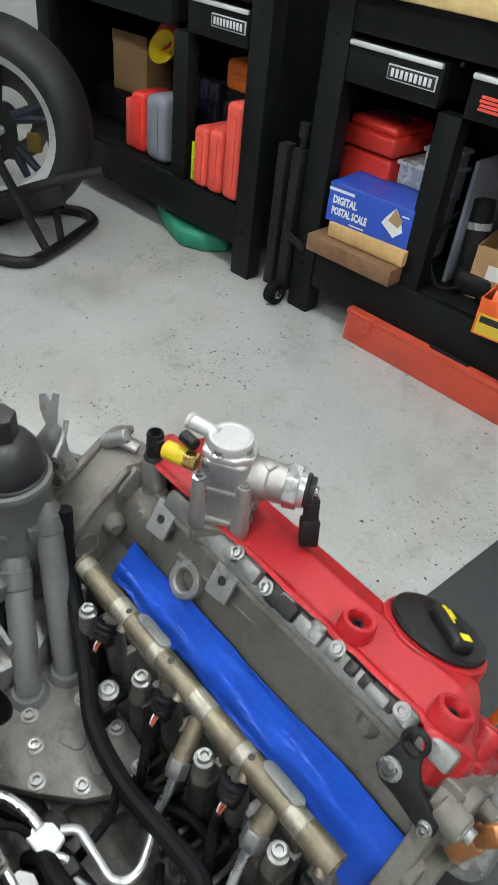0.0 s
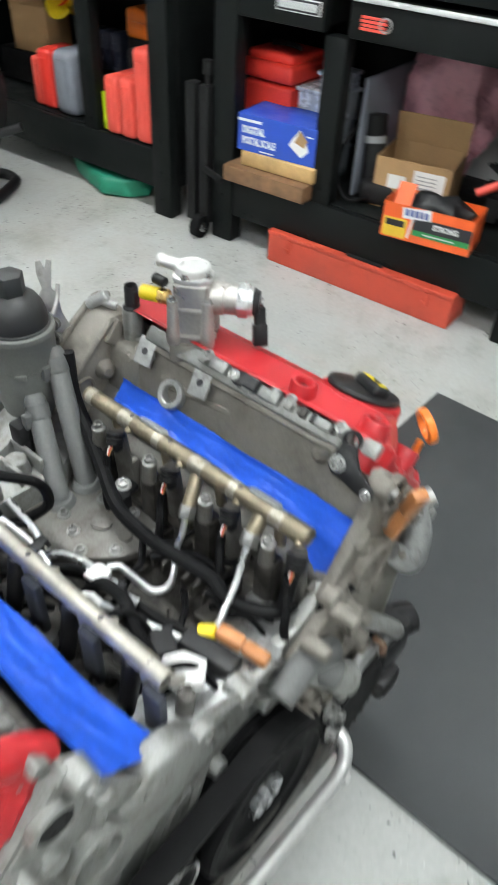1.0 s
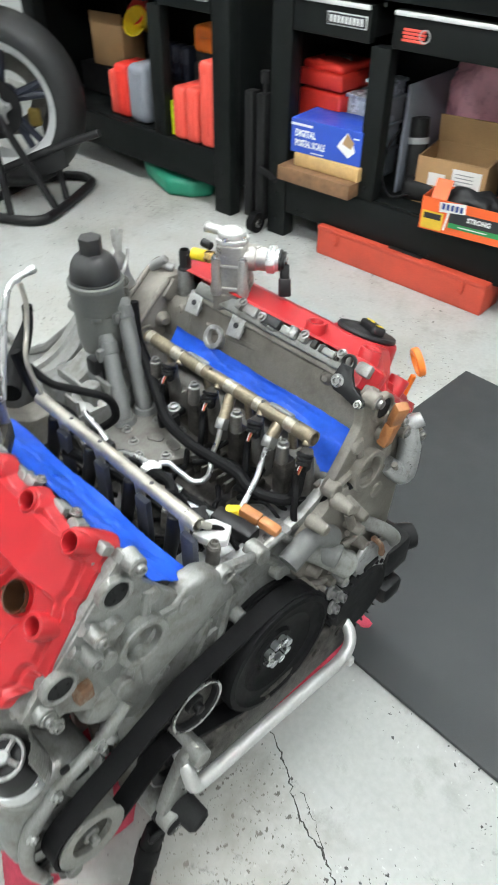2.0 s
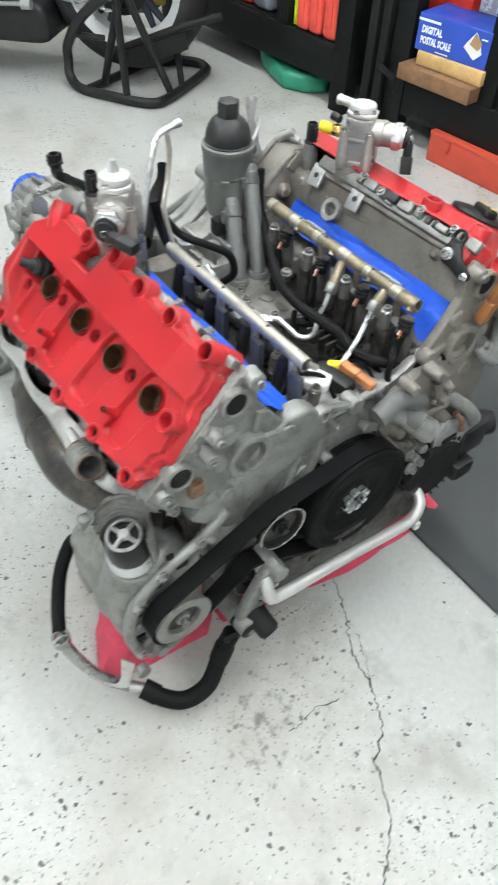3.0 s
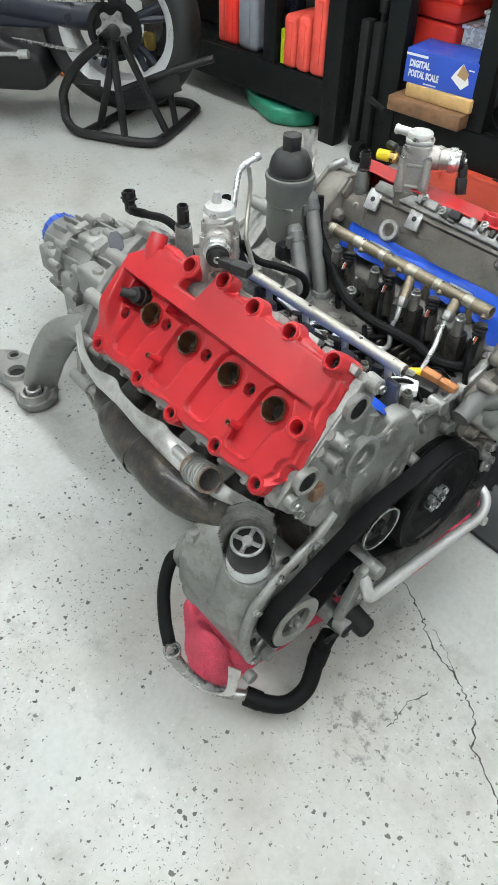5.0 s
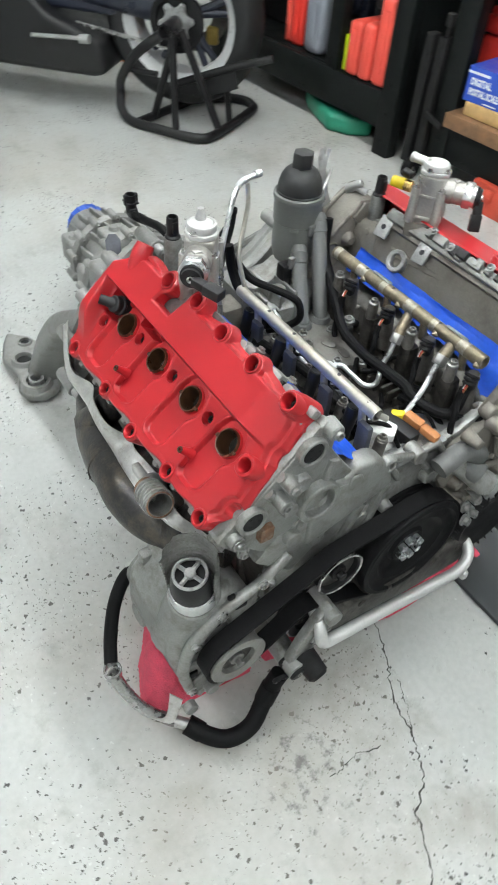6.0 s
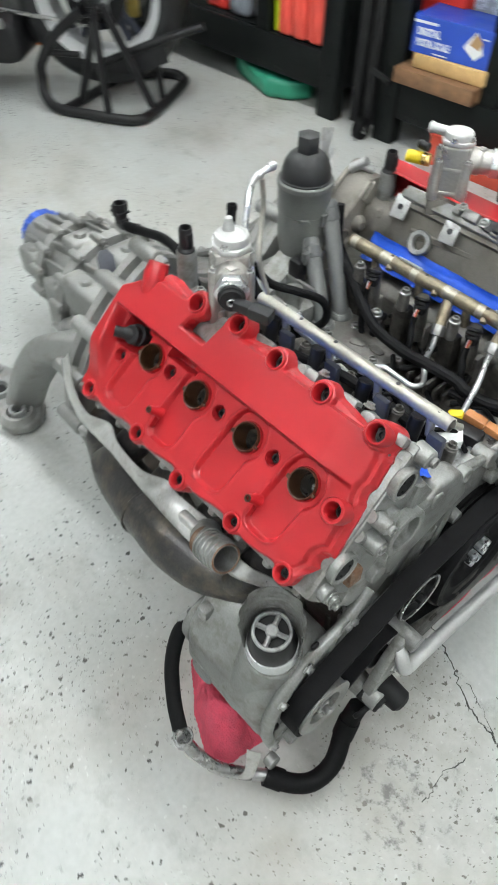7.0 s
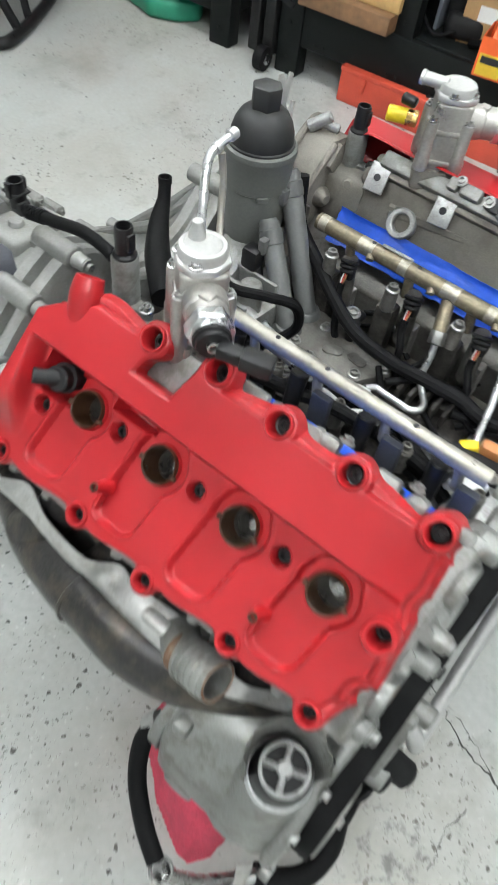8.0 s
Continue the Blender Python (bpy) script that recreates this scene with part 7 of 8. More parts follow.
for k in range(16):
    x, y = rnd.uniform(-0.36, -0.10), rnd.choice((rnd.uniform(0.05, 0.14), rnd.uniform(-0.12, -0.04)))
    pts = [Vector((x, y, rnd.uniform(0.452, 0.475)))]
    a = rnd.uniform(-0.9, 0.9)
    for i in range(3):
        a += rnd.uniform(-0.8, 0.8)
        pts.append(pts[-1] + Vector((0.028 * math.cos(a), 0.028 * math.sin(a), rnd.uniform(-0.008, 0.016))))
    pts[-1].z = 0.45
    bm = bmesh.new()
    tube(bm, pts, rnd.uniform(0.0022, 0.0045), seg=8)
    part("wire", bm, RUBBER, engine)
# front of the valley: harness plugs and the ledge
bm = bmesh.new()
b = bmesh.new()
prism(b, [(-0.12, -0.10), (-0.045, -0.10), (-0.045, 0.10), (-0.12, 0.11)], 0.452, 0.464, None, 0.004)
join(bm, b)
rbox(bm, (-0.07, -0.075, 0.472), (0.05, 0.04, 0.02), 0.005)
rbox(bm, (-0.055, 0.0, 0.470), (0.03, 0.12, 0.012), 0.004)
part("front_ledge", bm, ALUB, engine, "bright machined ledge at the front of the valley")
for a, c, mtl, r in (((-0.118, 0.012, 0.484), (-0.100, 0.022, 0.490), YELLOW, 0.0072), ((-0.100, 0.023, 0.494), (-0.070, 0.029, 0.490), BROWNP, 0.0080), ((-0.070, 0.029, 0.490), (-0.040, 0.033, 0.487), BROWNP, 0.0074),
                     ((-0.125, 0.0, 0.480), (-0.060, 0.008, 0.480), BLACK, 0.012), ((-0.15, -0.01, 0.474), (-0.12, -0.03, 0.478), BLACK, 0.013)):
    bm = bmesh.new()
    m, n = axis_frame(a, c)
    rbox(bm, (0, 0, n / 2), (r * 2, r * 1.8, n), 0.0035, m)
    part("connector", bm, mtl, engine, "plastic wiring connector")

# ---- towels below the engine ----
def towel(name, poly, thick, seed, label):
    if sum(a[0] * c[1] - c[0] * a[1] for a, c in zip(poly, poly[1:] + poly[:1])) < 0:
        poly = poly[::-1]
    xs, ys = [p[0] for p in poly], [p[1] for p in poly]
    bm = bmesh.new()
    step = 0.0036
    grid = {}
    nx, ny = int((max(xs) - min(xs)) / step) + 1, int((max(ys) - min(ys)) / step) + 1
    n = len(poly)
    for i in range(nx + 1):
        for j in range(ny + 1):
            x, y = min(xs) + i * step, min(ys) + j * step
            d = -9
            for k in range(n):
                (x0, y0), (x1, y1) = poly[k], poly[(k + 1) % n]
                e = math.hypot(x1 - x0, y1 - y0)
                d = max(d, ((x - x0) * (y1 - y0) - (y - y0) * (x1 - x0)) / e)
            d += 0.008 * noise.noise(Vector((x * 14, y * 14, seed)))
            if d < 0.007:
                f = 1.25 * abs(noise.noise(Vector((x * 9 + y * 16, y * 8 - x * 5, seed + 2)))) + 0.25 * abs(noise.noise(Vector((x * 30 - y * 22, y * 26, seed + 6))))
                h = thick * (0.45 + 1.2 * f) * (max(0.0, 1 - (1 - min(1.0, -d / 0.034)) ** 2) ** 0.75 if d < 0 else 0.0) + 0.0015 * noise.noise(Vector((x * 120, y * 120, seed)))
                grid[i, j] = bm.verts.new((x, y, h if d < 0 else 0.0005 - 0.004 * sm(0, 0.004, d)))
    for (i, j) in list(grid):
        k = [(i, j), (i + 1, j), (i + 1, j + 1), (i, j + 1)]
        if all(a in grid for a in k):
            bm.faces.new([grid[a] for a in k])
    solo(name, bm, TOWEL, Matrix(), label, "towel")


towel("towel", [(-0.075, -0.235), (-0.085, -0.40), (-0.11, -0.425), (-0.19, -0.40), (-0.26, -0.34), (-0.30, -0.2), (-0.2, -0.12)], 0.085, 1.0, "crumpled pink microfibre towel on the floor under the engine")
towel("towel", [(-0.036, -0.19), (-0.10, -0.20), (-0.22, 0.2), (-0.08, 0.33), (-0.004, 0.325), (-0.002, 0.2), (-0.030, 0.05)], 0.016, 4.0, "pink microfibre towel spread under the front of the engine")

# ---- workbenches ----
SHELF = 0.235


def workbench(name, s0, s1, divider, label, plates, backs):
    """s0 to s1: its length along the wall from the corner post. divider: where the middle post stands."""
    t = thing(name, B0 @ pose(s0, 0, 0), label, "workbench", group="workbenches")
    w = s1 - s0
    dv = divider - s0
    for x, y in ((0.0425, 0.03), (w - 0.0425, 0.03), (0.0425, 0.55), (w - 0.0425, 0.55)):
        bm = bmesh.new()
        rbox(bm, (x, y, 0.45), (0.085, 0.06, 0.9), 0.006)
        if y < 0.1:
            for z in (0.27, 0.16, 0.80, 0.06):
                cyl(bm, (x, 0.001, z), (x, -0.004, z), 0.006, seg=10)
        part("leg", bm, BENCH, t)
    bm = bmesh.new()
    rbox(bm, (dv, 0.035, 0.46), (0.07, 0.05, 0.46), 0.005)
    for z in (0.27, 0.80):
        cyl(bm, (dv, 0.01, z), (dv, 0.006, z), 0.006, seg=10)
    part("middle_post", bm, BENCH, t)
    bm = bmesh.new()
    rbox(bm, (w / 2, 0.016, 0.165), (w - 0.17, 0.024, 0.135), 0.005)
    k = 0
    x = 0.14
    while x < w - 0.15:
        cyl(bm, (x, 0.006, 0.12), (x, 0.001, 0.12), 0.005, seg=8)
        cyl(bm, (x + 0.03, 0.006, 0.12), (x + 0.03, 0.001, 0.12), 0.005, seg=8)
        x += 0.26
    part("front_beam", bm, BENCH, t)
    bm = bmesh.new()
    rbox(bm, (w / 2, 0.30, SHELF - 0.008), (w - 0.02, 0.54, 0.016), 0.003)
    part("lower_shelf", bm, BENCH, t)
    bm = bmesh.new()
    rbox(bm, (w / 2, 0.03, 0.855), (w - 0.16, 0.05, 0.09), 0.004)
    part("apron", bm, BENCH, t)
    bm = bmesh.new()
    rbox(bm, (w / 2, 0.28, 0.922), (w + 0.06, 0.64, 0.042), 0.006)
    part("worktop", bm, TOPWOOD, t, "pale varnished wooden worktop")
    for x in (0.012, w - 0.012):
        bm = bmesh.new()
        rbox(bm, (x, 0.29, 0.50), (0.006, 0.47, 0.80), 0.001)
        part("side_panel", bm, BENCH, t)
    for a, c in backs:
        bm = bmesh.new()
        rbox(bm, ((a + c) / 2 - s0, 0.575, 0.50), (c - a, 0.006, 0.80), 0.001)
        part("back_panel", bm, BENCH, t)
    for a, c, plate in ((0.085, dv - 0.035, plates[0]), (dv + 0.035, w - 0.085, plates[1])):
        mid, n = (a + c) / 2, c - a
        bm = bmesh.new()
        rbox(bm, (mid, 0.016, 0.745), (n - 0.006, 0.03, 0.10), 0.004)
        rbox(bm, (mid, 0.25, 0.75), (n - 0.02, 0.44, 0.09), 0.003)
        d = part("drawer", bm, BENCH, t)
        bm = bmesh.new()
        rbox(bm, (mid, -0.002, 0.788), (n - 0.012, 0.012, 0.013), 0.004)
        part("drawer_pull", bm, TRIMW, d, "bright metal pull strip")
        if plate == "name":
            bm = bmesh.new()
            rbox(bm, (c - 0.088, -0.0005, 0.747), (0.145, 0.004, 0.035), 0.001)
            part("name_plate", bm, TRIMW, d, "silver-rimmed maker's plate")
            bm = bmesh.new()
            rbox(bm, (c - 0.088, -0.0025, 0.747), (0.138, 0.003, 0.029), 0.0005)
            part("plate_field", bm, INK, d)
            for i in range(9):
                bm = bmesh.new()
                rbox(bm, (c - 0.088 - 0.056 + 0.014 * i, -0.0044, 0.747), (0.0085, 0.0012, 0.019), 0.0003)
                part("plate_bar", bm, INKW, d, smooth=False)
        elif plate == "flag":
            bm = bmesh.new()
            for i in range(4):
                rbox(bm, (a + 0.075, -0.0005, 0.738 - 0.009 * i + 0.012), (0.07 + 0.006 * (i % 2), 0.003, 0.0065), 0.0005)
            part("badge", bm, CORAL, d, "small red striped badge")
            bm = bmesh.new()
            ring(bm, (a + 0.11, 0.0, 0.739), (a + 0.11, -0.0025, 0.739), 0.018, 0.014, 24)
            part("badge_rim", bm, PALEG, d)
    return t


workbench("workbench", 0.0, 1.13, 0.415, "black steel workbench with drawers and a full lower shelf", ("name", "flag"), ((0.0, 0.415),))
workbench("workbench", -1.42, -0.19, -0.585, "black steel workbench with drawers and a lower shelf of bottles", ("plain", "name"), ((-1.42, -0.19),))
bm = bmesh.new()
rbox(bm, (-0.98, 0.36, SHELF + 0.065), (0.70, 0.30, 0.12), 0.004)
solo("storage_crate", bm, BLACKM, B0, "long black crate on the lower shelf", "crate")


def box_at(s, d, z, turn=0.0):
    return B0 @ pose(s, d, z, 0, 0, turn)


# boards and the blue carton
bm = bmesh.new()
rbox(bm, (0, 0, 0.027), (0.305, 0.20, 0.050), 0.004)
solo("wooden_board", bm, WOODD, box_at(0.237, 0.050, SHELF, 1), "dark stained wooden board jutting over the shelf edge", "board")
bm = bmesh.new()
rbox(bm, (0, 0, 0.022), (0.265, 0.17, 0.044), 0.003)
solo("wooden_board", bm, WOODL, box_at(0.262, 0.07, SHELF + 0.054, 2), "pale planed wooden board on a darker board", "board")


def print_on(parent, items):
    """items: (name, material, x, z, w, h, turn) on the front face, or text."""
    for nm, mtl, x, z, w, h, turn, y in items:
        bm = bmesh.new()
        rbox(bm, (0, 0, 0), (w, 0.0008, h), 0, pose(x, y, z, 0, turn, 0))
        part(nm, bm, mtl, parent, smooth=False)


def letters(parent, body, size, x, y, z, material, wide=1.0, top=False, label="", m=None):
    b = text_bm(body, size, wide)
    bm = bmesh.new()
    join(bm, b, (m if m is not None else Matrix.Translation((x, y, z)) @ STAND_UP))
    part("lettering", bm, material, parent, label, smooth=False)


scale_box = thing("carton", box_at(0.244, 0.075, SHELF + 0.098, 5), "blue printed cardboard carton of a postal scale", "box")
bm = bmesh.new()
rbox(bm, (0, 0, 0.055), (0.275, 0.16, 0.11), 0.0015, seg=1)
part("body", bm, BOXBLUE, scale_box)
letters(scale_box, "DIGITAL", 0.030, -0.080, -0.0805, 0.064, INKW, 0.72)
letters(scale_box, "POSTAL SCALE", 0.030, -0.060, -0.0805, 0.032, INKW, 0.60)
print_on(scale_box, [("brand_bar", INKW, -0.095, 0.092, 0.085, 0.008, 0, -0.0804), ("small_bar", INKW, 0.115, 0.085, 0.022, 0.004, 0, -0.0804), ("bottom_bar", INKW, -0.03, 0.008, 0.05, 0.004, 0, -0.0804)])
bm = bmesh.new()
prism(bm, [(-0.024, 0.0), (0.02, -0.03), (0.045, -0.008), (0.032, 0.028), (0.012, 0.05), (-0.012, 0.02)], 0, 0.0008, Matrix.Translation((0.07, -0.0803, 0.05)) @ STAND_UP, 0)
part("scale_picture", bm, PAPER, scale_box, smooth=False)
bm = bmesh.new()
prism(bm, [(-0.004, 0.012), (0.03, 0.0), (0.040, 0.022), (0.012, 0.048)], 0, 0.0008, Matrix.Translation((0.07, -0.0812, 0.05)) @ STAND_UP, 0)
part("scale_tray", bm, CARD, scale_box, smooth=False)

tool_box = thing("tool_box", box_at(0.112, 0.232, SHELF + 0.012, -2), "red plastic tool box with a lid and handle", "tool box")
bm = bmesh.new()
rbox(bm, (0, 0, 0.118), (0.185, 0.19, 0.26), 0.012, seg=3)
part("body", bm, REDP, tool_box)
bm = bmesh.new()
rbox(bm, (0, 0, 0.283), (0.198, 0.205, 0.055), 0.014, seg=3)
rbox(bm, (0, 0, 0.322), (0.176, 0.178, 0.03), 0.014, seg=3)
lid = part("lid", bm, REDP, tool_box)
bm = bmesh.new()
tube(bm, [(-0.05, 0, 0.32), (-0.045, 0, 0.345), (0.045, 0, 0.345), (0.05, 0, 0.32)], 0.008)
part("handle", bm, BLACK, lid)


def clear_bin(s, d, z, w, dep, h, turn, label):
    t = thing("storage_bin", box_at(s, d, z, turn), label, "storage bin", group="clear bins")
    bm = bmesh.new()
    b = bmesh.new()
    prism(b, [(-w / 2, -dep / 2), (w / 2, -dep / 2), (w / 2, dep / 2), (-w / 2, dep / 2)], 0, h - 0.012, None, 0.006)
    join(bm, b)
    part("body", bm, BIN, t)
    bm = bmesh.new()
    rbox(bm, (0, 0, h - 0.007), (w + 0.012, dep + 0.012, 0.012), 0.003)
    part("lid", bm, BIN, t)
    bm = bmesh.new()
    r2 = random.Random(int(100 * s) + 7)
    for k in range(10):
        rbox(bm, (r2.uniform(-w / 2.6, w / 2.6), r2.uniform(-dep / 2.6, dep / 2.6), h * 0.3), (0.03, 0.025, 0.03), 0.004, Matrix())
    part("contents", bm, GREYC, t)


clear_bin(0.29, 0.225, SHELF, 0.13, 0.13, 0.10, 0, "clear plastic bin under a second bin")
clear_bin(0.29, 0.225, SHELF + 0.10, 0.13, 0.13, 0.085, 2, "clear plastic bin between two bins")
clear_bin(0.287, 0.225, SHELF + 0.185, 0.14, 0.14, 0.085, -3, "clear plastic bin with a lid on a stack")
clear_bin(0.315, 0.235, SHELF + 0.27, 0.09, 0.10, 0.05, 3, "small clear plastic bin with blue parts")

# the second bay
card_box = thing("cardboard_box", box_at(0.64, 0.22, SHELF, 10), "open brown cardboard box with white labels", "box")
bm = bmesh.new()
for c, s in (((0, -0.09, 0.075), (0.23, 0.004, 0.15)), ((0, 0.09, 0.075), (0.23, 0.004, 0.15)), ((-0.113, 0, 0.075), (0.004, 0.18, 0.15)), ((0.113, 0, 0.075), (0.004, 0.18, 0.15)), ((0, 0, 0.004), (0.226, 0.178, 0.004))):
    rbox(bm, c, s, 0)
part("body", bm, CARD, card_box, smooth=False)
bm = bmesh.new()
rbox(bm, (0, 0, 0.045), (0.23, 0.004, 0.09), 0, pose(0, 0.092, 0.15, 12, 0, 0))
part("flap", bm, CARD, card_box, smooth=False)
print_on(card_box, [("label", PAPER, 0.052, 0.072, 0.095, 0.115, 0, -0.0926), ("label", PAPER, -0.045, 0.085, 0.055, 0.04, 0, -0.0926), ("code_patch", INK, 0.082, 0.035, 0.02, 0.02, 0, -0.0934)]
         + [("text_bar", PALEG, 0.045, 0.115 - 0.011 * k, 0.06, 0.003, 0, -0.0934) for k in range(5)])
bag_box = thing("bag_box", box_at(0.79, 0.02, SHELF, 8), "open orange and green printed box of bin bags", "box")
bm = bmesh.new()
for c, s in (((0, -0.06, 0.05), (0.26, 0.003, 0.10)), ((0, 0.06, 0.05), (0.26, 0.003, 0.10)), ((-0.129, 0, 0.05), (0.003, 0.12, 0.10)), ((0.129, 0, 0.05), (0.003, 0.12, 0.10)), ((0, 0, 0.003), (0.258, 0.118, 0.003))):
    rbox(bm, c, s, 0)
rbox(bm, (0, 0, 0.03), (0.05, 0.003, 0.06), 0, pose(-0.08, -0.06, 0.10, -35, 0, 0))
part("body", bm, BOXORG, bag_box, smooth=False)
print_on(bag_box, [("dark_field", INK, 0.045, 0.055, 0.165, 0.035, 0, -0.0622), ("green_band", BOXGRN, 0.045, 0.03, 0.165, 0.016, 0, -0.0622), ("yellow_field", BOXYEL, -0.09, 0.032, 0.068, 0.055, 0, -0.0622), ("white_line", INKW, -0.045, 0.04, 0.006, 0.06, 8, -0.0628), ("value_bar", INK, -0.09, 0.045, 0.055, 0.018, 0, -0.0628), ("green_bar", INKW, 0.04, 0.03, 0.09, 0.003, 0, -0.0630), ("name_panel", PAPER, -0.032, 0.083, 0.082, 0.03, -6, -0.0630)])
bm = bmesh.new()
for i in range(5):
    rbox(bm, (-0.032 - 0.028 + 0.014 * i, -0.0638, 0.083), (0.009, 0.0008, 0.018), 0)
part("name_bars", bm, INKB, bag_box, smooth=False)
letters(bag_box, "STRONG", 0.020, 0.055, -0.0630, 0.057, INKW, 0.9)
bm = bmesh.new()
r3 = random.Random(2)
bmesh.ops.create_icosphere(bm, subdivisions=3, radius=1)
for v in bm.verts:
    n = 1 + 0.5 * noise.noise(v.co * 2.3) + 0.25 * noise.noise(v.co * 6)
    v.co = Vector((v.co.x * 0.105 * n, v.co.y * 0.045 * n, 0.075 + v.co.z * 0.05 * n))
part("bags", bm, BLACK, bag_box, "crumpled black bin bags", angle=70)

bm = bmesh.new()
bmesh.ops.create_icosphere(bm, subdivisions=5, radius=1)
for v in bm.verts:
    d = v.co.copy()
    n = 1 + 0.22 * noise.noise(d * 2.0) + 0.10 * abs(noise.noise(d * 6.0)) + 0.012 * math.sin(d.x * 60) * math.sin(d.z * 60)
    v.co = Vector((d.x * 0.165 * n, d.y * 0.10 * n, 0.22 + d.z * 0.215 * n))
for v in bm.verts:
    v.co.z = max(0.0, v.co.z)
solo("bubble_wrap", bm, BUBBLE, box_at(0.60, 0.455, SHELF), "crumpled pink bubble wrap on the lower shelf", "bubble wrap")
drill = thing("power_tool", box_at(0.515, 0.16, SHELF, 15), "black corded power tool standing on the shelf", "power tool")
bm = bmesh.new()
cyl(bm, (0, 0, 0.03), (-0.02, 0.03, 0.24), 0.035, 0.03)
rbox(bm, (0.03, -0.03, 0.035), (0.12, 0.08, 0.07), 0.025, Matrix(), 3)
part("body", bm, BLACKM, drill)
bm = bmesh.new()
ring(bm, (-0.012, 0.02, 0.16), (-0.015, 0.024, 0.18), 0.034, 0.03)
part("band", bm, PALEG, drill)
bm = bmesh.new()
tube(bm, [(0.02, -0.06, 0.03), (-0.05, -0.09, 0.015), (-0.10, -0.05, 0.06), (-0.10, -0.02, 0.15), (-0.06, 0.02, 0.22)], 0.005)
tube(bm, [(0.06, -0.08, 0.012), (0.10, -0.11, 0.03), (0.14, -0.10, 0.06), (0.15, -0.05, 0.02), (0.09, -0.04, 0.012)], 0.012)
part("cord", bm, RUBBER, drill)
bm = bmesh.new()
rbox(bm, (0, 0, 0.17), (0.012, 0.36, 0.34), 0.002)
solo("grey_panel", bm, GREYC, box_at(0.462, 0.31, SHELF, 0), "thin grey panel standing against the post", "panel")
bm = bmesh.new()
r4 = random.Random(6)
for k in range(12):
    x, y = r4.uniform(-0.10, 0.10), r4.uniform(-0.08, 0.10)
    rbox(bm, (x, y, 0.03 + 0.05 * r4.random()), (r4.uniform(0.04, 0.09), r4.uniform(0.04, 0.08), r4.uniform(0.03, 0.08)), 0.006, Matrix())
for k in range(6):
    a = r4.uniform(0, 6)
    tube(bm, [(0, 0, 0.04), (0.06 * math.cos(a), 0.06 * math.sin(a), 0.11), (0.14 * math.cos(a), 0.1 * math.sin(a), 0.14)], 0.006, seg=6)
solo("scrap_pile", bm, BLACKM, box_at(0.93, 0.26, SHELF), "heap of dark cables and tool parts on the shelf", "tools")
bm = bmesh.new()
cyl(bm, (-0.04, -0.02, 0.10), (0.03, 0.02, 0.14), 0.012)
solo("screwdriver", bm, CORAL, box_at(0.90, 0.14, SHELF + 0.02), "red screwdriver handle among dark parts", "screwdriver")


def jug(name, s, d, w, dep, h, material, label, cat="fuel can", group="fuel cans", turn=0):
    t = thing(name, box_at(s, d, SHELF, turn), label, cat, group=group)
    bm = bmesh.new()
    rbox(bm, (0, 0, h / 2), (w, dep, h), min(w, dep) * 0.28, seg=4)
    rbox(bm, (0, -dep * 0.5, h * 0.5), (w * 0.45, 0.006, h * 0.72), 0.003)
    part("body", bm, material, t)
    return t


jug("case", -0.475, 0.11, 0.068, 0.20, 0.195, CORAL, "coral red plastic case standing on edge", "case", "cases")
jug("case", -0.404, 0.11, 0.066, 0.20, 0.20, CORAL, "coral red plastic case standing on edge", "case", "cases")
jug("case", -0.325, 0.12, 0.075, 0.22, 0.305, CORAL, "tall coral red plastic case beside the bench leg", "case", "cases")
jug("case", -0.39, 0.20, 0.09, 0.06, 0.29, CORAL, "coral red case at the back of the shelf", "case", "cases")
jug("bottle", -0.745, 0.11, 0.115, 0.16, 0.225, GREYC, "grey plastic oil bottle", "bottle", "bottles")
jug("bottle", -0.865, 0.12, 0.075, 0.15, 0.21, REDP, "bright red plastic jug", "bottle", "bottles", 4)
jug("bottle", -0.925, 0.13, 0.05, 0.15, 0.175, CORAL, "small red plastic jug", "bottle", "bottles", 4)
jug("bottle", -0.507, 0.20, 0.06, 0.08, 0.25, BLACK, "dark bottle at the back of the shelf", "bottle", "bottles")
bm = bmesh.new()
rbox(bm, (0, 0, 0.065), (0.022, 0.05, 0.13), 0.004)
for z in (0.03, 0.065, 0.1):
    rbox(bm, (0, -0.026, z), (0.010, 0.004, 0.016), 0.001)
solo("spirit_level", bm, LIME, box_at(-0.532, 0.06, SHELF), "lime yellow plastic level standing on end", "level")
bm = bmesh.new()
rbox(bm, (0, 0, 0.048), (0.18, 0.12, 0.100), 0.02, seg=3)
rbox(bm, (0, -0.058, 0.048), (0.09, 0.012, 0.02), 0.004)
solo("orange_case", bm, ORANGE, box_at(-0.522, 0.30, SHELF + 0.262), "orange plastic case lying on a black crate", "case")
bm = bmesh.new()
rbox(bm, (0, 0, 0.131), (0.17, 0.14, 0.262), 0.004)
solo("crate", bm, BLACKM, box_at(-0.522, 0.32, SHELF), "black crate behind the red cases", "crate")
bm = bmesh.new()
rbox(bm, (0, 0, 0.085), (0.19, 0.14, 0.17), 0.002)
rbox(bm, (0, -0.07, 0.19), (0.19, 0.004, 0.045), 0, Matrix())
solo("cardboard_box", bm, CARD, box_at(-1.15, 0.30, SHELF + 0.125, 6), "brown cardboard box on a black crate", "box")
bm = bmesh.new()
lathe(bm, [(0.010, -0.11), (0.012, -0.05), (0.055, 0.0), (0.06, 0.01), (0.056, 0.01), (0.05, 0.0), (0.009, -0.05)], pose(-0.90, 0.20, SHELF + 0.335, 62, 0, 10), 28)
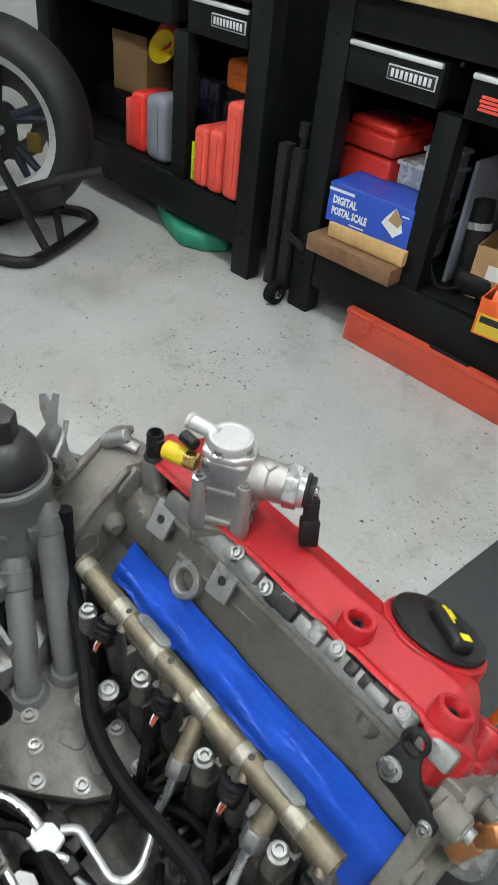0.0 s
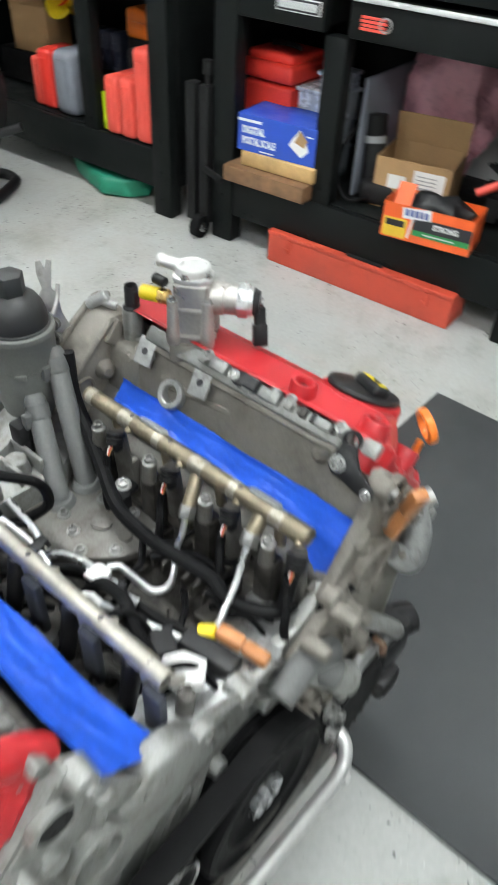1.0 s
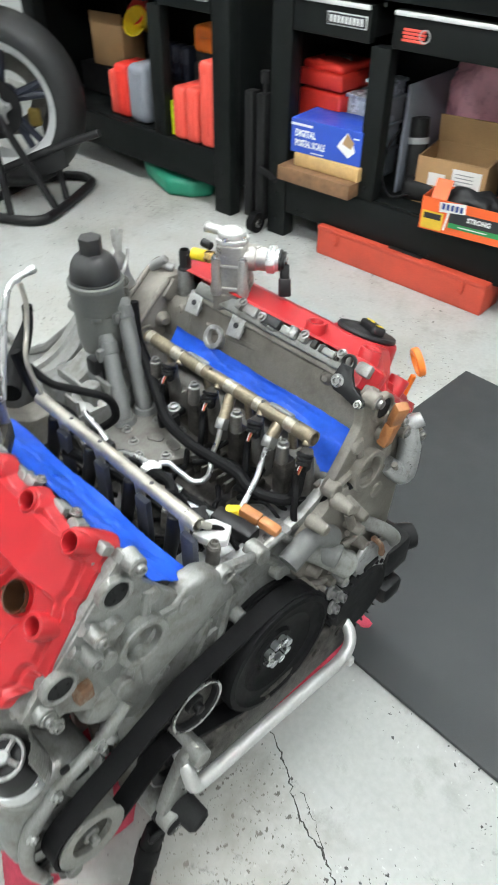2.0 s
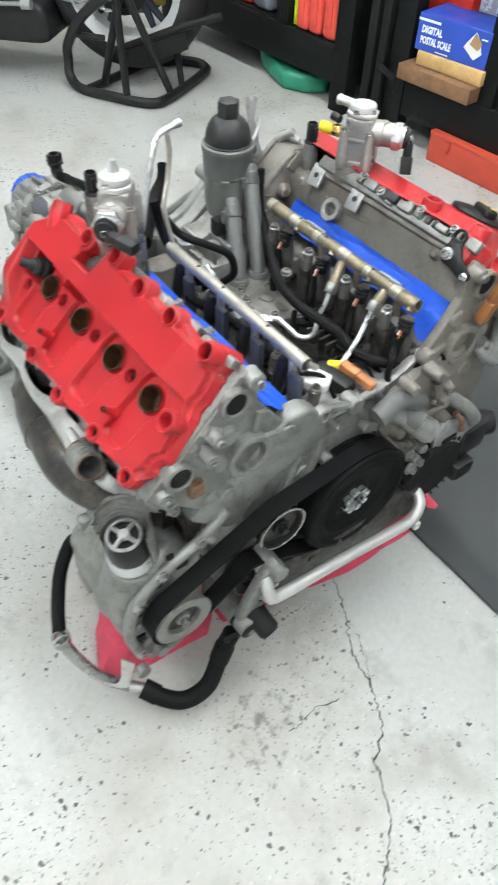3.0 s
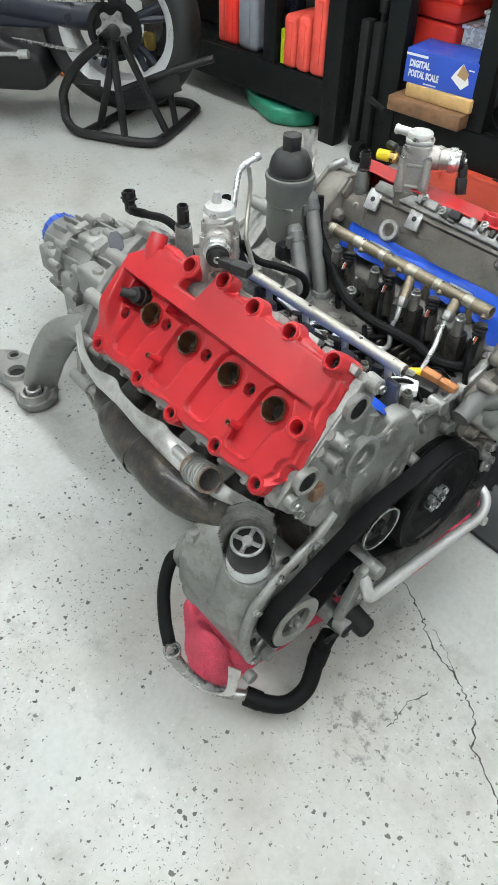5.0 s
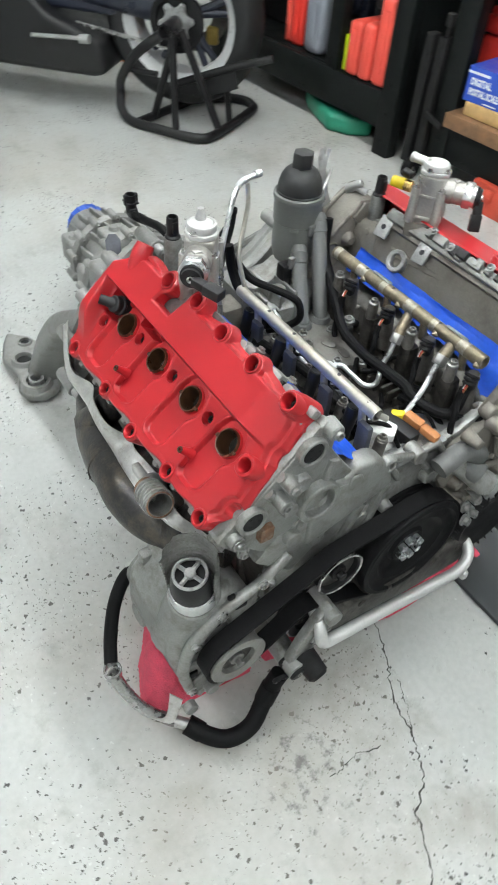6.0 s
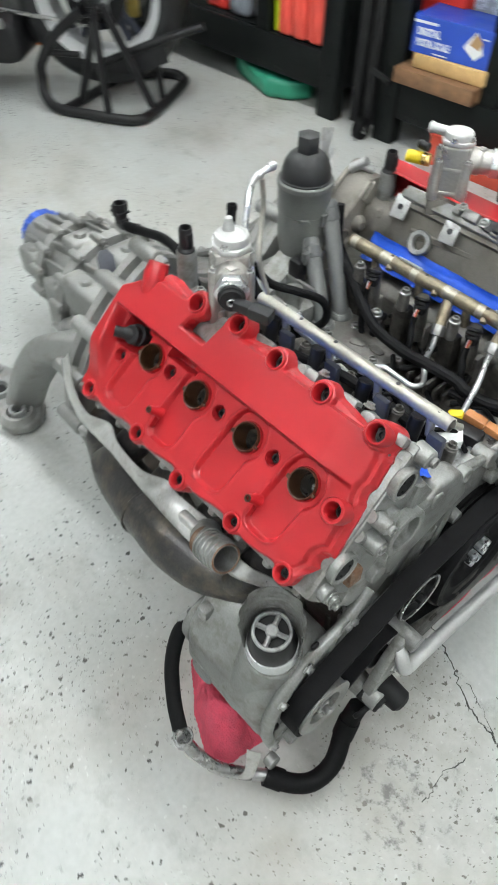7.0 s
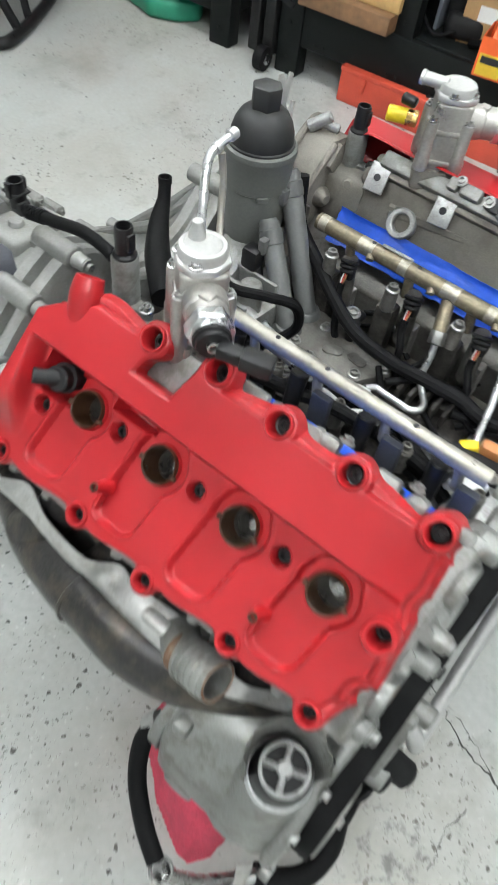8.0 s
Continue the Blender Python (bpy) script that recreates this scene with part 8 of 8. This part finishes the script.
solo("funnel", bm, YELLOW, B0, "yellow plastic funnel among bottles", "funnel")
bm = bmesh.new()
lathe(bm, [(0.010, -0.11), (0.012, -0.05), (0.06, 0.0), (0.065, 0.01), (0.06, 0.01), (0.05, 0.0), (0.009, -0.05)], pose(-0.955, 0.26, SHELF + 0.36, 55, 0, -10), 28)
solo("funnel", bm, REDP, B0, "red plastic funnel behind a yellow one", "funnel")
for k in range(4):
    jug("bottle", -0.86 + 0.055 * k, 0.30, 0.05, 0.07, 0.26, NAVY, "dark blue plastic bottle behind the jugs", "bottle", "bottles")

# floor under and between the benches
dolly = thing("hand_truck", B0 @ pose(-0.055, -0.015, 0), "folded black hand truck standing between the benches", "hand truck")
for x in (-0.028, 0.028):
    bm = bmesh.new()
    rbox(bm, (x, 0.02, 0.265), (0.038, 0.045, 0.45), 0.006)
    part("rail", bm, BLACKM, dolly)
bm = bmesh.new()
rbox(bm, (0.0, -0.008, 0.24), (0.085, 0.012, 0.02), 0.003, pose(0, 0, 0, 0, 18, 0))
part("cross_bar", bm, BLACKM, dolly)
bm = bmesh.new()
tube(bm, [(0.03, 0.02, 0.48), (0.03, 0.02, 0.53)], 0.009, smooth=False)
cyl(bm, (0.03, 0.02, 0.52), (0.03, 0.02, 0.56), 0.016)
part("lever", bm, BLACKM, dolly)
bm = bmesh.new()
ring(bm, (0.012, -0.02, 0.038), (0.045, -0.02, 0.038), 0.038, 0.016)
w = part("wheel", bm, RUBBER, dolly)
bm = bmesh.new()
cyl(bm, (0.008, -0.02, 0.038), (0.05, -0.02, 0.038), 0.016)
part("hub", bm, STEEL, w)

bm = bmesh.new()
prism(bm, [(-2.30, 1.53), (-2.20, 1.47), (-2.09, 1.435), (-1.97, 1.40), (-1.88, 1.45), (-1.83, 1.53), (-1.9, 1.62), (-2.2, 1.65)], 0, 0.075, None, 0.02, 3)
rbox(bm, (-2.05, 1.55, 0.07), (0.32, 0.14, 0.03), 0.01)
solo("drain_pan", bm, GREEN, Matrix(), "green plastic drain pan on the floor under the bench", "drain pan")

case = thing("long_tool_chest", pose(-0.858, 1.535, 0, 0, 0, 3.2), "long red steel tool chest on the floor under the bench", "tool chest")
bm = bmesh.new()
rbox(bm, (0, 0, 0.05), (0.665, 0.12, 0.10), 0.005)
part("body", bm, REDT, case)
bm = bmesh.new()
rbox(bm, (0, 0.0, 0.1), (0.67, 0.124, 0.016), 0.005)
lid = part("lid", bm, REDT, case)
bm = bmesh.new()
rbox(bm, (0.02, -0.02, 0.109), (0.13, 0.05, 0.006), 0.002)
part("handle", bm, BLACK, lid)
for x in (-0.25, 0.25):
    bm = bmesh.new()
    rbox(bm, (x, -0.063, 0.075), (0.022, 0.008, 0.04), 0.002)
    rbox(bm, (x, -0.068, 0.06), (0.016, 0.006, 0.016), 0.002)
    part("latch", bm, REDT, case)
bm = bmesh.new()
b = bmesh.new()
prism(b, [(0, 0), (0.05, 0), (0.16, 0.34), (0.10, 0.36)], 0, 0.09, None, 0.006)
join(bm, b, pose(-0.215, 1.30, 0, 90, 0, 10))
solo("jack_stand", bm, PALEG, Matrix(), "pale grey steel stand leg on the floor", "stand")

# ---- motorcycle on its paddock stand ----
BK = pose(-2.375, 0.938, 0, 0, 0, -138)
HZ = 0.378
bike = thing("motorcycle", BK, "dark motorcycle with a silver-rimmed rear wheel, raised on a stand", "motorcycle")
ROLL = Matrix.Translation((0, 0, HZ)) @ pose(0, 0, 0, -90, 0, 0)
bm = bmesh.new()
pro = []
for k in range(19):
    a = radians(-110 + 220 * k / 18)
    pro.append((0.255 + 0.068 * math.cos(a), 0.092 * math.sin(a)))
lathe(bm, pro + [(0.232, 0.08), (0.228, 0.0), (0.232, -0.08)], ROLL, 72, closed=True)
wheel = part("rear_wheel", bm, TYRE, bike, "wide black rear tyre")
bm = bmesh.new()
lathe(bm, [(0.233, -0.082), (0.237, -0.078), (0.222, -0.06), (0.205, -0.05), (0.200, 0.0), (0.205, 0.05), (0.222, 0.06), (0.237, 0.078), (0.233, 0.082), (0.213, 0.066), (0.196, 0.05), (0.192, 0), (0.196, -0.05), (0.213, -0.066)], ROLL, 72, closed=True)
part("rim", bm, TRIMW, wheel, "silver wheel rim")
bm = bmesh.new()
for k in range(5):
    a = 2 * math.pi * k / 5 + 0.35
    for o in (-0.13, 0.13):
        tube(bm, [(0.05 * math.cos(a), -0.01, HZ + 0.05 * math.sin(a)), (0.2 * math.cos(a + o), -0.01, HZ + 0.2 * math.sin(a + o))], [0.02, 0.013], smooth=False, seg=8)
cyl(bm, (0, -0.07, HZ), (0, 0.05, HZ), 0.05)
part("spokes", bm, NAVY, wheel, "dark wheel spokes")
bm = bmesh.new()
m = Matrix.Translation((0, 0.085, HZ)) @ pose(0, 0, 0, -90, 0, 0)
teeth = []
for k in range(84):
    a = 2 * math.pi * k / 84
    r = 0.104 if k % 2 else 0.098
    teeth.append((r * math.cos(a), r * math.sin(a)))
prism(bm, teeth, 0, 0.007, m, 0)
lathe(bm, [(0.085, 0.004), (0.108, 0.004), (0.108, 0.018), (0.085, 0.018)], m, 48, closed=True)
part("sprocket", bm, BLACKM, wheel, "dark rear sprocket with chain")
bm = bmesh.new()
pts = []
for k in range(24):
    a = 2 * math.pi * k / 24
    r = 0.072 if k % 4 in (0, 1) else 0.052
    pts.append((r * math.cos(a), r * math.sin(a)))
prism(bm, pts, 0.010, 0.022, m, 0.003)
for k in range(6):
    a = 2 * math.pi * (k * 4 + 0.5) / 24
    bolt(bm, m @ Vector((0.06 * math.cos(a), 0.06 * math.sin(a), 0.022)), (0, 1, 0), 0.009, 0.009)
lathe(bm, [(0.0, 0.02), (0.026, 0.02), (0.026, 0.036), (0.0, 0.036)], m, 24)
part("sprocket_carrier", bm, ALUB, wheel, "silver sprocket carrier with nuts")
bm = bmesh.new()
lathe(bm, [(0.09, -0.008), (0.15, -0.008), (0.15, -0.002), (0.09, -0.002)], Matrix.Translation((0, -0.085, HZ)) @ pose(0, 0, 0, -90, 0, 0), 48, closed=True)
part("brake_disc", bm, ALUD, wheel, "dark brake disc")
bm = bmesh.new()
rbox(bm, (-0.09, -0.09, HZ - 0.08), (0.05, 0.035, 0.07), 0.012, Matrix(), 3)
part("brake_caliper", bm, GOLD, bike, "gold brake caliper")
bm = bmesh.new()
tube(bm, [(0.10, 0.02, HZ + 0.03), (0.28, 0.06, HZ + 0.06), (0.50, 0.06, HZ + 0.09), (0.66, 0.04, HZ + 0.1)], [0.06, 0.06, 0.065, 0.07], seg=16)
rbox(bm, (0.42, 0.07, HZ + 0.03), (0.36, 0.05, 0.09), 0.02, Matrix(), 3)
part("swingarm", bm, NAVY, bike, "dark painted swingarm")
for z0, z1 in ((HZ - 0.098, HZ - 0.03), (HZ + 0.1, HZ + 0.08)):
    bm = bmesh.new()
    n = 44
    for k in range(n):
        x = 0.02 + 0.62 * k / n
        rbox(bm, (x, 0.095, z0 + (z1 - z0) * k / n), (0.0145, 0.012 if k % 2 else 0.018, 0.012), 0.002, seg=1)
    part("chain_run", bm, STEEL, bike, "steel drive chain")
bm = bmesh.new()
b = bmesh.new()
prism(b, [(0.28, 0.17), (0.33, 0.15), (1.06, 0.14), (1.14, 0.25), (1.05, 0.42), (0.62, 0.46), (0.52, 0.36), (0.30, 0.29)], -0.17, 0.17, None, 0.03, 3)
join(bm, b, pose(0, 0, 0, 90, 0, 0))
part("belly_fairing", bm, BLACK, bike, "glossy black lower fairing")
bm = bmesh.new()
rbox(bm, (0.95, 0.0, 0.62), (0.75, 0.34, 0.36), 0.08, Matrix(), 3)
rbox(bm, (0.30, 0.0, 0.80), (0.75, 0.26, 0.16), 0.06, Matrix(), 3)
part("bodywork", bm, NAVY, bike, "dark bodywork")
bm = bmesh.new()
tube(bm, [(0.35, 0.19, 0.30), (0.58, 0.19, 0.285)], 0.008, smooth=False)
tube(bm, [(0.33, 0.19, 0.30), (0.37, 0.19, 0.297)], 0.017, smooth=False)
part("foot_lever", bm, ALUB, bike, "silver foot lever")
RF = Matrix.Translation((1.30, -0.10, 0.31)) @ pose(0, 0, 0, -90, 0, 0)
bm = bmesh.new()
pro = [(0.245 + 0.06 * math.cos(radians(-110 + 220 * k / 14)), 0.062 * math.sin(radians(-110 + 220 * k / 14))) for k in range(15)]
lathe(bm, pro + [(0.226, 0.05), (0.226, -0.05)], RF, 60, closed=True)
fw = part("front_wheel", bm, TYRE, bike, "black front tyre")
bm = bmesh.new()
lathe(bm, [(0.228, -0.05), (0.228, 0.05), (0.205, 0.035), (0.205, -0.035)], RF, 60, closed=True)
part("rim", bm, TRIMW, fw)

stand = thing("paddock_stand", Matrix(), "black tubular paddock stand under the motorcycle's rear axle", "stand")
PIN = Vector((-2.215, 0.76, 0.378))
HUB = Vector((-2.30, 0.855, 0.378))
TR = 0.019
for nm, pts, r in (("base_tube", [(-2.45, 0.675, 0.10), (-2.43, 0.665, 0.05), (-2.36, 0.675, 0.02), (-2.24, 0.735, 0.02), (-2.13, 0.80, 0.02), (-2.085, 0.845, 0.02), (-2.085, 0.90, 0.02), (-2.16, 1.05, 0.02), (-2.255, 1.205, 0.02), (-2.30, 1.235, 0.02), (-2.36, 1.235, 0.02), (-2.42, 1.19, 0.02)], TR),
                   ("hoop_tube", [(-2.45, 0.675, 0.10), (-2.445, 0.68, 0.16), (-2.36, 0.71, 0.27), PIN + Vector((-0.02, 0.0, -0.01))], TR),
                   ("cross_tube", [(-2.42, 1.19, 0.02), (-2.46, 1.02, 0.02), (-2.34, 0.70, 0.02)], 0.017),
                   ("strut", [PIN + Vector((0, 0.03, 0)), (-2.17, 0.78, 0.02)], 0.015), ("strut", [PIN + Vector((0, 0.05, 0)), (-2.36, 0.78, 0.02)], 0.015),
                   ("strut", [PIN + Vector((0.0, 0.07, 0)), (-2.11, 0.95, 0.02)], 0.015), ("strut", [(-2.16, 1.03, 0.02), (-2.20, 1.03, 0.19)], 0.013),
                   ("strut", [(-2.43, 0.69, 0.2), (-2.32, 0.78, 0.2)], 0.011),
                   ("lever_tube", [BK @ Vector((0.0, 0.115, 0.160)), BK @ Vector((-0.25, 0.115, 0.260)), BK @ Vector((-0.395, 0.115, 0.307))], 0.015)):
    bm = bmesh.new()
    tube(bm, pts, r, seg=12, smooth=len(pts) > 3)
    part(nm, bm, BLACK, stand)
bm = bmesh.new()
prism(bm, [(-0.008, 0.160), (-0.246, 0.258), (-0.262, 0.18), (-0.19, 0.15), (-0.11, 0.128), (-0.017, 0.130)], -0.003, 0.003, BK @ Matrix(((1, 0, 0, 0), (0, 0, -1, 0.115), (0, 1, 0, 0), (0, 0, 0, 1))), 0.001)
part("lever_plate", bm, BLACK, stand, "flat black gusset plate")
bm = bmesh.new()
tube(bm, [HUB, PIN], 0.028, smooth=False, seg=20, bore=0.03)
part("axle_pin", bm, BLACK, stand)
bm = bmesh.new()
b = bmesh.new()
tube(bm, [(-3.45, 0.83, 0.018), (-3.2, 0.95, 0.018), (-3.0, 1.09, 0.018)], 0.016, seg=10)
rbox(bm, (-3.22, 0.95, 0.006), (0.5, 0.07, 0.012), 0.004, Matrix.Translation((-3.22, 0.95, 0)) @ pose(0, 0, 0, 0, 0, 30) @ Matrix.Translation((3.22, -0.95, 0)))
solo("orange_bar", bm, ORANGE, Matrix(), "orange bar lying on the floor behind the motorcycle", "bar")
